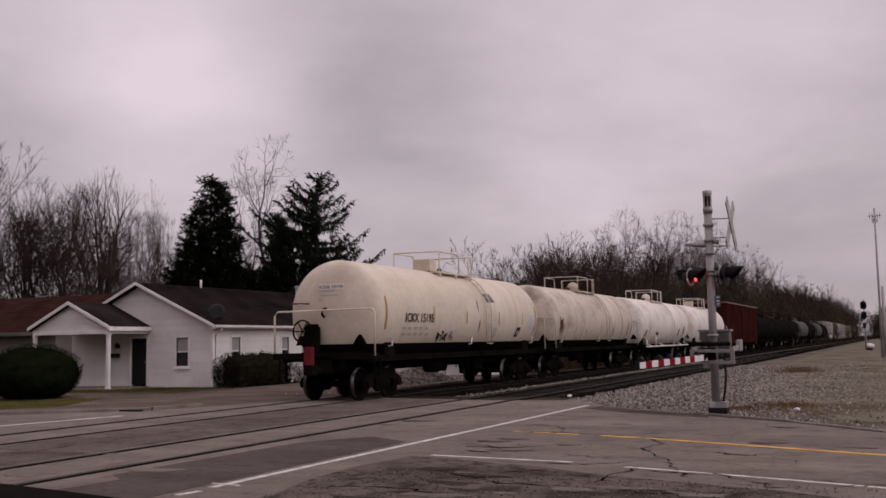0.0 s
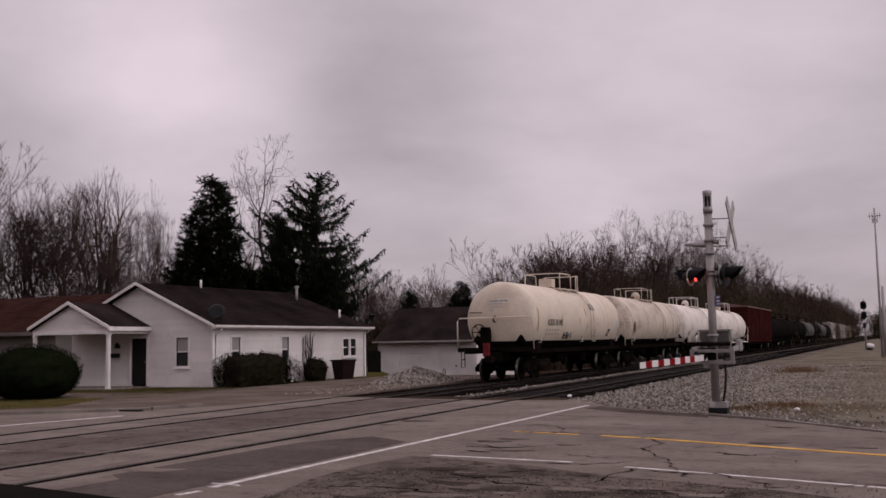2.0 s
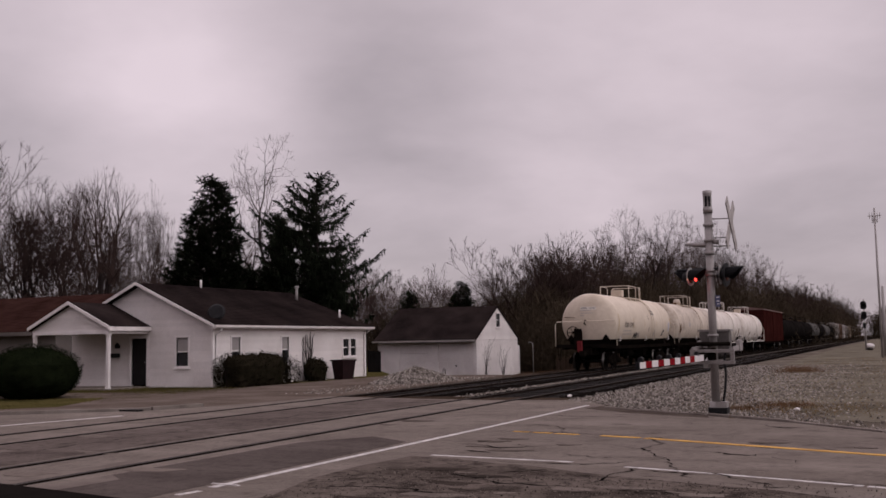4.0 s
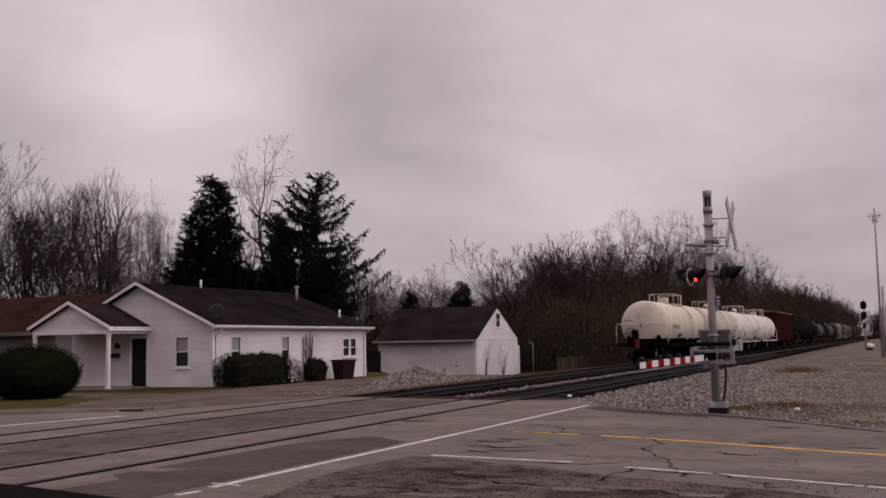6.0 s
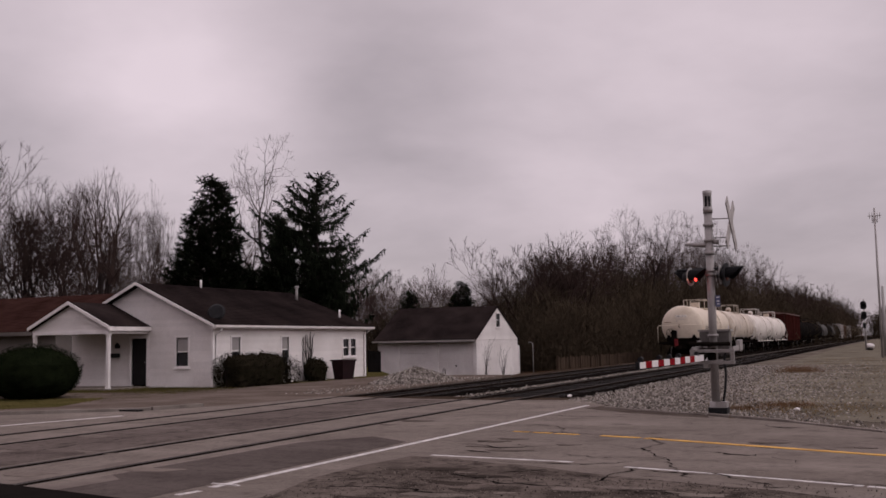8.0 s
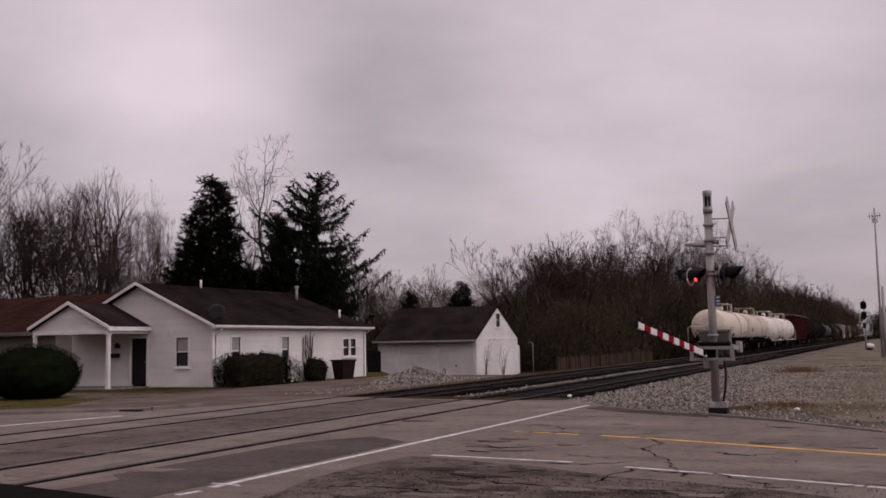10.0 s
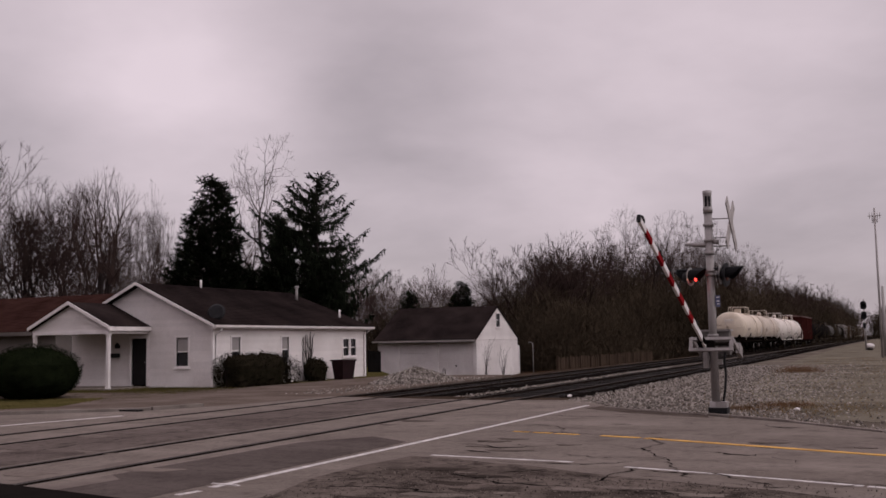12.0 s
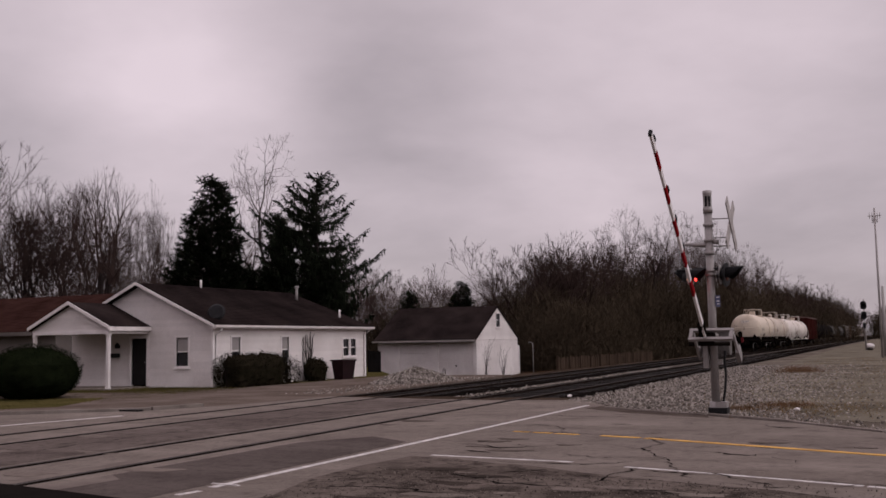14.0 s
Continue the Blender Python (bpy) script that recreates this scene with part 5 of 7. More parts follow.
def build_garage():
    g = thing("garage", "white double garage with steep dark roof", "garage")
    XR, XL, YF, YB, ZB, ZE, ZR, YR = -25.85, -33.4, 62.0, 70.0, -0.95, 1.72, 4.12, 65.9
    bm = bmesh.new()
    doors = [(-31.75, -29.15), (-28.7, -26.12)]
    for a, b in ((XL, -31.75), (-29.15, -28.7), (-26.12, XR)):
        box(bm, a, b, YF, YF + 0.2, ZB, ZE - 0.02)
    for a, b in doors:
        box(bm, a, b, YF, YF + 0.2, 1.42, ZE - 0.02)
    part("front_wall", bm, GARAGE_WALL, g)
    bm = bmesh.new()
    box(bm, XR - 0.2, XR, YF + 0.2, YB, ZB - 0.2, ZE - 0.02)
    part("side_wall", bm, GARAGE_WALL, g, "white-painted block wall, stained at the foot")
    bm = bmesh.new()
    box(bm, XL, XL + 0.2, YF + 0.2, YB, ZB, ZE)
    box(bm, XL + 0.2, XR - 0.2, YB - 0.2, YB, ZB, ZE)
    part("rear_wall", bm, GARAGE_WALL, g)
    side = lambda u, z, o: (XR + o, u, z)
    sl0, sl1 = (ZR - ZE) / (YR - YF + 0.2), (ZR - ZE) / (YB - YR + 0.2)
    win = (65.65, 66.35, 2.62, 3.55)
    lap_wall("gable", g, "white lapped gable boards", SIDING, YF, YB, ZE, ZR - 0.15, side, [win], lambda z: (YR - (ZR - 0.02 - z) / sl0, YR + (ZR - 0.02 - z) / sl1), 0.12)
    w = window(g, side, *win)
    bm = bmesh.new()
    box(bm, XR - 0.6, XR - 0.5, 65.2, 66.8, 2.3, 3.7)
    part("loft_dark", bm, DARK, g)
    for a, b in doors:
        bm = bmesh.new()
        for k in range(4):
            z = -0.9 + k * 0.58
            box(bm, a + 0.01, b - 0.01, YF + 0.1, YF + 0.16, z, z + 0.565)
            for j in range(4):
                u = a + 0.12 + j * 0.62
                box(bm, u, u + 0.5, YF + 0.088, YF + 0.1, z + 0.1, z + 0.46)
        d = part("garage_door", bm, GARAGE_WALL, g, "white panelled garage door")
        bm = bmesh.new()
        box(bm, (a + b) / 2 - 0.05, (a + b) / 2 + 0.05, YF + 0.05, YF + 0.1, -0.1, 0.0)
        part("door_handle", bm, FRAME_BLACK, d)
    bm = bmesh.new()
    roof_slab(bm, [(XL - 0.2, YF - 0.35, ZE), (XR + 0.08, YF - 0.35, ZE), (XR + 0.08, YR, ZR), (XL - 0.2, YR, ZR)])
    roof_slab(bm, [(XL - 0.2, YB + 0.3, ZE), (XR + 0.08, YB + 0.3, ZE), (XR + 0.08, YR, ZR), (XL - 0.2, YR, ZR)])
    part("roof", bm, SHINGLE, g, "dark shingle roof")
    fascia(g, (XL - 0.2, YF - 0.37, ZE), (XR + 0.08, YF - 0.37, ZE), 0.16, mat=SHADE_GREY)
    bm = bmesh.new()
    prism(bm, [(YF - 0.5, ZE - 0.02), (YF - 0.39, ZE - 0.02), (YF - 0.39, ZE - 0.12), (YF - 0.46, ZE - 0.12)], 0, XL - 0.2, XR + 0.1)
    part("gutter", bm, TRIM, g)
    # lean-to and its door post at the back corner
    bm = bmesh.new()
    box(bm, -26.9, -26.5, 71.2, 72.2, -1.1, 1.25)
    part("lean_to", bm, GARAGE_WALL, g)
    return g


build_garage()
bm = bmesh.new()
post = thing("yard_post", "thin white post with a hooked top", "post", pose(0, 0, 0))
tube(bm, [(-22.0, 62.5, -1.1), (-22.0, 62.5, 1.35), (-22.1, 62.4, 1.5), (-22.25, 62.3, 1.45)], 0.028, 8)
part("pole", bm, GALV, post)
# dark gate between house and garage
dg = thing("yard_gate", "dark wooden gate between house and garage", "gate")
for k in range(7):
    bm = bmesh.new()
    box(bm, -27.6 + 0.12 * k, -27.49 + 0.12 * k, 50.0, 50.06, -0.7, 1.15 + random.uniform(-0.04, 0.04))
    part("board", bm, DARK, dg)


def fence():
    f = thing("fence", "weathered wooden board fence beyond the tracks", "fence")
    a, b = Vector((-19.0, 58.3)), Vector((-19.0, 84.5))
    d = (b - a).normalized()
    n = int((b - a).length / 0.17)
    bm = bmesh.new()
    box(bm, -0.075, 0.075, -0.012, 0.012, 0, 1.55)
    me = mesh_of(bm, FENCE_WOOD)
    turn = math.degrees(math.atan2(d.y, d.x))
    for k in range(n):
        p = a + d * (k * 0.17)
        shared("board", me, f, pose(p.x, p.y, -1.05 + random.uniform(-0.04, 0.04), random.uniform(-2, 2), random.uniform(-1.5, 1.5), turn))
    for k in range(0, n, 14):
        p = a + d * (k * 0.17)
        bm = bmesh.new()
        box(bm, p.x + 0.04, p.x + 0.14, p.y - 0.05, p.y + 0.05, -1.2, 0.6)
        part("post", bm, FENCE_WOOD, f)
    for z in (-0.6, 0.3):
        bm = bmesh.new()
        tube(bm, [(a.x - 0.05, a.y, z), (b.x - 0.05, b.y, z)], 0.04, 4)
        part("rail", bm, FENCE_WOOD, f)


fence()


def wheeled_bin():
    b = thing("wheeled_bin", "dark maroon wheeled rubbish bin beside the house", "bin", pose(-23.4, 40.1, -0.2, 0, 0, 80))
    bm = bmesh.new()
    lo = [bm.verts.new(p) for p in ((-0.36, -0.24, 0.06), (0.36, -0.24, 0.06), (0.36, 0.24, 0.06), (-0.36, 0.24, 0.06))]
    hi = [bm.verts.new(p) for p in ((-0.46, -0.33, 0.98), (0.46, -0.33, 0.98), (0.46, 0.36, 0.98), (-0.46, 0.36, 0.98))]
    bm.faces.new(lo[::-1]), bm.faces.new(hi)
    for i in range(4):
        bm.faces.new((lo[i], lo[(i + 1) % 4], hi[(i + 1) % 4], hi[i]))
    bmesh.ops.bevel(bm, geom=bm.edges[:], offset=0.04, segments=2)
    part("body", bm, BIN, b)
    bm = bmesh.new()
    box(bm, -0.5, 0.5, -0.38, 0.42, 0.98, 1.06)
    bmesh.ops.bevel(bm, geom=bm.edges[:], offset=0.03, segments=2)
    part("lid", bm, BIN, b)
    for x in (-0.3, 0.3):
        bm = bmesh.new()
        tube(bm, [(x - 0.04, 0.27, 0.11), (x + 0.04, 0.27, 0.11)], 0.11, 14)
        part("wheel", bm, LAMP_BLACK, b)
    part("handle", bent_tube([(-0.3, 0.42, 0.98), (-0.3, 0.5, 1.0), (0.3, 0.5, 1.0), (0.3, 0.42, 0.98)], 0.02), BIN, b)


wheeled_bin()


# ---- crossing signal ----
def build_signal():
    s = thing("crossing_signal", "grey steel crossing signal mast with crossbuck and lamps", "crossing signal", pose(-3.49, 21.24, 0))
    part("mast", bent_tube([(0, 0, -0.05), (0, 0, 4.25)], 0.084, 20), GALV, s)
    bm = bmesh.new()
    tube(bm, [(0, 0, 4.2), (0, 0, 4.3), (0, 0, 4.32), (0, 0, 4.58), (0, 0, 4.6), (0, 0, 4.68)], [0.1, 0.1, 0.09, 0.088, 0.095, 0.095], 20)
    part("mast_cap", bm, GALV, s)
    bm = bmesh.new()
    for a in (-100, -55):
        box(bm, -0.022, 0.022, -0.012, 0.012, -0.11, 0.11, pose(0, 0, 4.45, 0, 0, a) @ pose(0.088, 0, 0, 0, 0, 90))
    part("cap_slot", bm, LAMP_BLACK, s, "dark slot")
    bm = bmesh.new()
    tube(bm, [(0, 0, -0.06), (0, 0, 0.26)], 0.13, 20)
    box(bm, -0.17, 0.22, -0.17, 0.17, -0.06, 0.02)
    part("mast_foot", bm, GALV, s)
    bm = bmesh.new()
    box(bm, -0.13, 0.25, -0.2, 0.16, 0.02, 0.14)
    part("foot_casting", bm, LAMP_BLACK, s, "black foot casting")
    bm = bmesh.new()
    box(bm, 0.02, 0.24, -0.15, 0.14, 0.14, 0.26)
    part("foot_box", bm, GALV, s)
    # cable
    part("cable", bent_tube([(0.22, 0.1, 1.3), (0.2, 0.05, 1.1), (0.23, 0.0, 0.8), (0.2, 0.0, 0.5), (0.15, 0.02, 0.25)], 0.025, 8), LAMP_BLACK, s)
    # bands
    for z in (3.95, 3.62, 3.35, 2.98, 2.9, 1.62):
        bm = bmesh.new()
        tube(bm, [(0, 0, z - 0.03), (0, 0, z + 0.03)], 0.112, 20)
        part("clamp", bm, GALV, s)
    # crossbuck
    buck = part("crossbuck_bracket", bent_tube([(0.05, 0.05, 4.08), (0.42, 0.12, 4.08)], 0.014), GALV, s)
    for z in (3.68, 3.5):
        part("crossbuck_bracket", bent_tube([(0.05, 0.05, z), (0.42, 0.12, z)], 0.014), GALV, s)
    for k, a in enumerate((45, -45)):
        bm = bmesh.new()
        box(bm, -0.012, 0.012, -0.66, 0.66, -0.115, 0.115)
        bmesh.ops.transform(bm, matrix=pose(0.43 + 0.026 * k, 0.12, 3.95, 0, 0, -2) @ pose(0, 0, 0, a, 0, 0), verts=bm.verts[:])
        part("crossbuck_board", bm, surf("weathered_board", (0.26, 0.24, 0.235), (0.46, 0.43, 0.42), 0.7, 4.0, 0.1), s, "weathered white crossbuck board")
    # bell arm
    bm = bmesh.new()
    tube(bm, [(0.05, 0, 3.55), (-0.12, -0.02, 3.53), (-0.5, -0.06, 3.56)], [0.06, 0.055, 0.03], 8)
    tube(bm, [(0.08, 0, 3.6), (0.2, 0, 3.58)], [0.06, 0.05], 8)
    part("bell_arm", bm, GALV, s)
    # lamp arm
    part("lamp_arm", bent_tube([(-0.72, 0.15, 3.02), (0, 0, 3.02), (0.62, -0.1, 3.02)], 0.035, 8), LAMP_BLACK, s)
    def lamp(x, y, z, turn, lens, plate=True, r=0.16):
        m = pose(x, y, z, 0, 0, turn)
        bm = bmesh.new()
        tube(bm, [m @ Vector((0, 0.16, 0)), m @ Vector((0, 0.05, 0)), m @ Vector((0, 0, 0))], [0.07, 0.13, 0.15], 16)
        l = part("lamp_housing", bm, LAMP_BLACK, s)
        if plate:
            bm = bmesh.new()
            tube(bm, [m @ Vector((0, 0.0, 0)), m @ Vector((0, -0.012, 0))], 0.19 if plate is GALV else 0.24, 28)
            part("backplate", bm, plate, l)
        bm = bmesh.new()
        n = 14
        a0 = [[bm.verts.new(m @ Vector((r * math.cos(t), -0.012 - d * (0.55 + 0.45 * math.sin(t)), r * math.sin(t)))) for t in np.linspace(-0.5, math.pi + 0.5, n)] for d in (0, 0.34)]
        for k in range(n - 1):
            bm.faces.new((a0[0][k], a0[0][k + 1], a0[1][k + 1], a0[1][k]))
        bmesh.ops.solidify(bm, geom=bm.faces[:], thickness=0.006)
        part("hood", bm, LAMP_BLACK, l)
        bm = bmesh.new()
        bmesh.ops.create_uvsphere(bm, u_segments=16, v_segments=8, radius=r - 0.02, matrix=m @ pose(0, -0.01, 0) @ Matrix.Diagonal((1, 0.25, 1, 1)))
        for f in bm.faces:
            f.smooth = True
        part("lens", bm, lens, l)
    DARK_RED = surf("unlit_lens", (0.05, 0.006, 0.006), (0.08, 0.01, 0.01), 0.2, 3, 0)
    lamp(-0.48, 0.30, 2.86, -78, DARK_RED, LAMP_BLACK)
    lamp(-0.40, -0.10, 2.86, 74, DARK_RED, GALV)
    lamp(0.28, 0.12, 2.88, 78, DARK_RED, LAMP_BLACK)
    lamp(0.36, -0.22, 2.88, 82, DARK_RED, LAMP_BLACK)
    bm = bmesh.new()
    tube(bm, [(0.22, -0.16, 2.88), (0.235, -0.16, 2.88)], 0.2, 24)
    part("lamp_back", bm, GALV, s, "pale lamp back")
    bm = bmesh.new()
    bmesh.ops.create_uvsphere(bm, u_segments=12, v_segments=8, radius=0.02, matrix=pose(-0.25, -0.32, 2.77))
    tube(bm, [(-0.25, -0.3, 2.77), (-0.3, -0.1, 2.82)], 0.02, 6)
    part("side_light", bm, LENS_RED, s, "lit red side light")
    bm = bmesh.new()
    bmesh.ops.create_uvsphere(bm, u_segments=10, v_segments=6, radius=0.02, matrix=pose(-0.43, -0.30, 2.80))
    tube(bm, [(-0.43, -0.28, 2.80), (-0.43, -0.05, 2.84)], 0.015, 6)
    part("side_light", bm, LENS_DIM, s, "dim amber side light")
    # number plate reduced to a blue board
    bm = bmesh.new()
    box(bm, -0.06, 0.06, -0.006, 0.006, -0.12, 0.12, pose(0.13, -0.02, 2.34, 0, 0, 50))
    sign = part("information_plate", bm, BLUE, s, "small blue information plate")
    for z in (0.08, 0.0, -0.06):
        bm = bmesh.new()
        box(bm, -0.04, 0.04, -0.0085, -0.006, z - 0.007, z + 0.007, pose(0.13, -0.02, 2.34, 0, 0, 50))
        part("text_bar", bm, WHITE, sign, "pale bar of small writing")
    # machine case behind the mast
    bm = bmesh.new()
    box(bm, -0.30, 0.30, 0.11, 0.5, 1.22, 1.71)
    bmesh.ops.bevel(bm, geom=bm.edges[:], offset=0.03, segments=2)
    case = part("machine_case", bm, surf("case_grey", (0.085, 0.078, 0.075), (0.15, 0.138, 0.132), 0.7, 3.0, 0.15), s, "grey gate machine case")
    bm = bmesh.new()
    box(bm, -0.33, 0.33, 0.09, 0.53, 1.71, 1.75)
    part("case_lid", bm, GALV, case)
    bm = bmesh.new()
    tube(bm, [(-0.42, 0.0, 0), (0.42, 0, 0)], 0.045, 10)
    bmesh.ops.transform(bm, matrix=pose(-0.06, -0.14, 1.45), verts=bm.verts[:])
    part("main_shaft", bm, FRAME_BLACK, s)
    bm = bmesh.new()
    box(bm, -0.2, -0.1, -0.14, 0.12, 0.95, 1.45)
    box(bm, -0.16, 0.16, -0.02, 0.14, 1.02, 1.12)
    part("lower_bracket", bm, GALV, s)
    return s


build_signal()


def build_gate():
    g = thing("gate_arm", "red and white striped crossing gate arm on the mast", "gate", GATE_REST)
    zr = lambda y: -0.24 + 0.24 * (-y - 0.5) / 5.18
    n = 13
    cuts = [-0.55 - (5.68 - 0.55) * k / n for k in range(n + 1)]
    for k in range(n):
        y0, y1 = cuts[k], cuts[k + 1]
        h0, h1 = 0.062 - 0.012 * k / n, 0.062 - 0.012 * (k + 1) / n
        bm = bmesh.new()
        vs = [bm.verts.new(p) for p in ((-0.022, y0, zr(y0) - h0), (0.022, y0, zr(y0) - h0), (0.022, y0, zr(y0) + h0), (-0.022, y0, zr(y0) + h0),
                                        (-0.022, y1, zr(y1) - h1), (0.022, y1, zr(y1) - h1), (0.022, y1, zr(y1) + h1), (-0.022, y1, zr(y1) + h1))]
        for f in ((3, 2, 1, 0), (4, 5, 6, 7), (0, 1, 5, 4), (1, 2, 6, 5), (2, 3, 7, 6), (3, 0, 4, 7)):
            bm.faces.new([vs[i] for i in f])
        part("stripe", bm, RED if k % 2 and k > 1 else WHITE, g, "red stripe" if k % 2 and k > 1 else "white stripe")
    bm = bmesh.new()
    box(bm, -0.03, 0.03, -5.71, -5.66, -0.06, 0.06)
    part("tip_cap", bm, LAMP_BLACK, g, "black tip cap")
    for y in (-5.45, -4.3, -3.6, -2.9, -1.4):
        bm = bmesh.new()
        tube(bm, [(0, y, zr(y) + 0.05), (0, y, zr(y) + 0.12)], 0.035, 8)
        tube(bm, [(0, y, zr(y) + 0.1), (0, y - 0.1, zr(y) + 0.1)], 0.04, 8)
        part("arm_light", bm, LAMP_BLACK, g, "small dark arm light")
    # cross frame that carries the arm
    for z in (-0.11, -0.34):
        bm = bmesh.new()
        box(bm, -0.32, 0.56, -0.60, -0.53, z - 0.03, z + 0.03)
        part("cross_bar", bm, GALV, g)
    for x in (-0.28, 0.52):
        bm = bmesh.new()
        box(bm, x - 0.035, x + 0.035, -0.598, -0.535, -0.305, -0.145)
        part("frame_upright", bm, GALV, g)
        bm = bmesh.new()
        box(bm, x - 0.02, x + 0.02, -0.53, 0.35, -0.13, -0.04)
        part("side_bar", bm, GALV, g)
    bm = bmesh.new()
    box(bm, 0.48, 0.56, 0.1, 0.42, -0.16, 0.06)
    part("counterweight", bm, GALV, g, "grey counterweight plate")
    bm = bmesh.new()
    box(bm, -0.31, -0.25, 0.1, 0.38, -0.12, 0.06)
    part("counterweight", bm, GALV, g, "grey counterweight plate")
    bm = bmesh.new()
    box(bm, -0.14, 0.16, -0.53, -0.36, -0.3, -0.06)
    tube(bm, [(-0.05, -0.5, -0.2), (-0.02, -0.9, -0.22)], 0.08, 8)
    part("arm_socket", bm, FRAME_BLACK, g, "black arm socket")
    return g


GATE_REST = pose(-3.51, 21.1, 1.45, 0, 0, -2)
gate = build_gate()


# ---- distant signal and poles ----
def block_signal():
    s = thing("railway_signal", "two-headed railway signal on a thin mast", "railway signal", pose(-3.0, 113, -0.1))
    part("mast", bent_tube([(0.05, 0, -0.3), (0.05, 0, 5.4)], 0.09, 8), GALV, s)
    for z, r in ((4.75, 0.31), (3.68, 0.29), (2.6, 0.17)):
        bm = bmesh.new()
        for dz in (-0.12, 0.15):
            tube(bm, [(0, -0.18, z + dz), (0, -0.22, z + dz)], r, 20)
        box(bm, -0.45 * r, 0.45 * r, -0.18, 0.2, z - 0.3, z + 0.3)
        part("signal_head", bm, LAMP_BLACK, s, "black oval signal head")


block_signal()


def wood_pole(x, y, h, r, label, arms):
    p = thing("utility_pole", label, "utility pole", pose(x, y, -0.2))
    bm = bmesh.new()
    tube(bm, [(0, 0, -0.3), (0, 0, h * 0.5), (0, 0, h)], [r, r * 0.85, r * 0.65], 10)
    part("shaft", bm, GALV, p)
    for z, w in arms:
        bm = bmesh.new()
        box(bm, -w, w, -0.03, 0.03, z - 0.03, z + 0.03)
        for k in (-0.8, -0.4, 0.4, 0.8):
            tube(bm, [(w * k, 0, z - 0.2), (w * k, 0, z + 0.25)], 0.02, 5)
        part("crossarm", bm, GALV, p)


wood_pole(-0.95, 75.9, 10.7, 0.09, "tall thin grey aerial mast with short crossarms", [(10.15, 0.42), (9.85, 0.2)])
wood_pole(-0.75, 79.0, 5.3, 0.15, "short grey wooden pole beside the tall mast", [])
tk = thing("white_tank", "small white tank on a dark stand", "tank", pose(-2.6, 113.6, -0.1))
bm = bmesh.new()
bmesh.ops.create_uvsphere(bm, u_segments=16, v_segments=10, radius=0.34, matrix=pose(0, 0, 0.5) @ Matrix.Diagonal((1.4, 1, 0.8, 1)))
for f in bm.faces:
    f.smooth = True
part("body", bm, TRIM, tk)
bm = bmesh.new()
box(bm, -0.3, 0.3, -0.25, 0.25, -0.1, 0.25)
part("stand", bm, FRAME_BLACK, tk)


# ---- plants ----
def add_tube(verts, faces, pts, rads, n=3):
    """A light tapered tube into plain lists."""
    base = len(verts)
    for i, (p, r) in enumerate(zip(pts, rads)):
        d = (pts[min(i + 1, len(pts) - 1)] - pts[max(0, i - 1)])
        d = d.normalized() if d.length > 1e-6 else Vector((0, 0, 1))
        a = d.orthogonal().normalized()
        b = d.cross(a)
        for k in range(n):
            t = 2 * math.pi * k / n
            verts.append(p + (a * math.cos(t) + b * math.sin(t)) * r)
    for i in range(len(pts) - 1):
        for k in range(n):
            q = base + i * n
            faces.append((q + k, q + (k + 1) % n, q + n + (k + 1) % n, q + n + k))


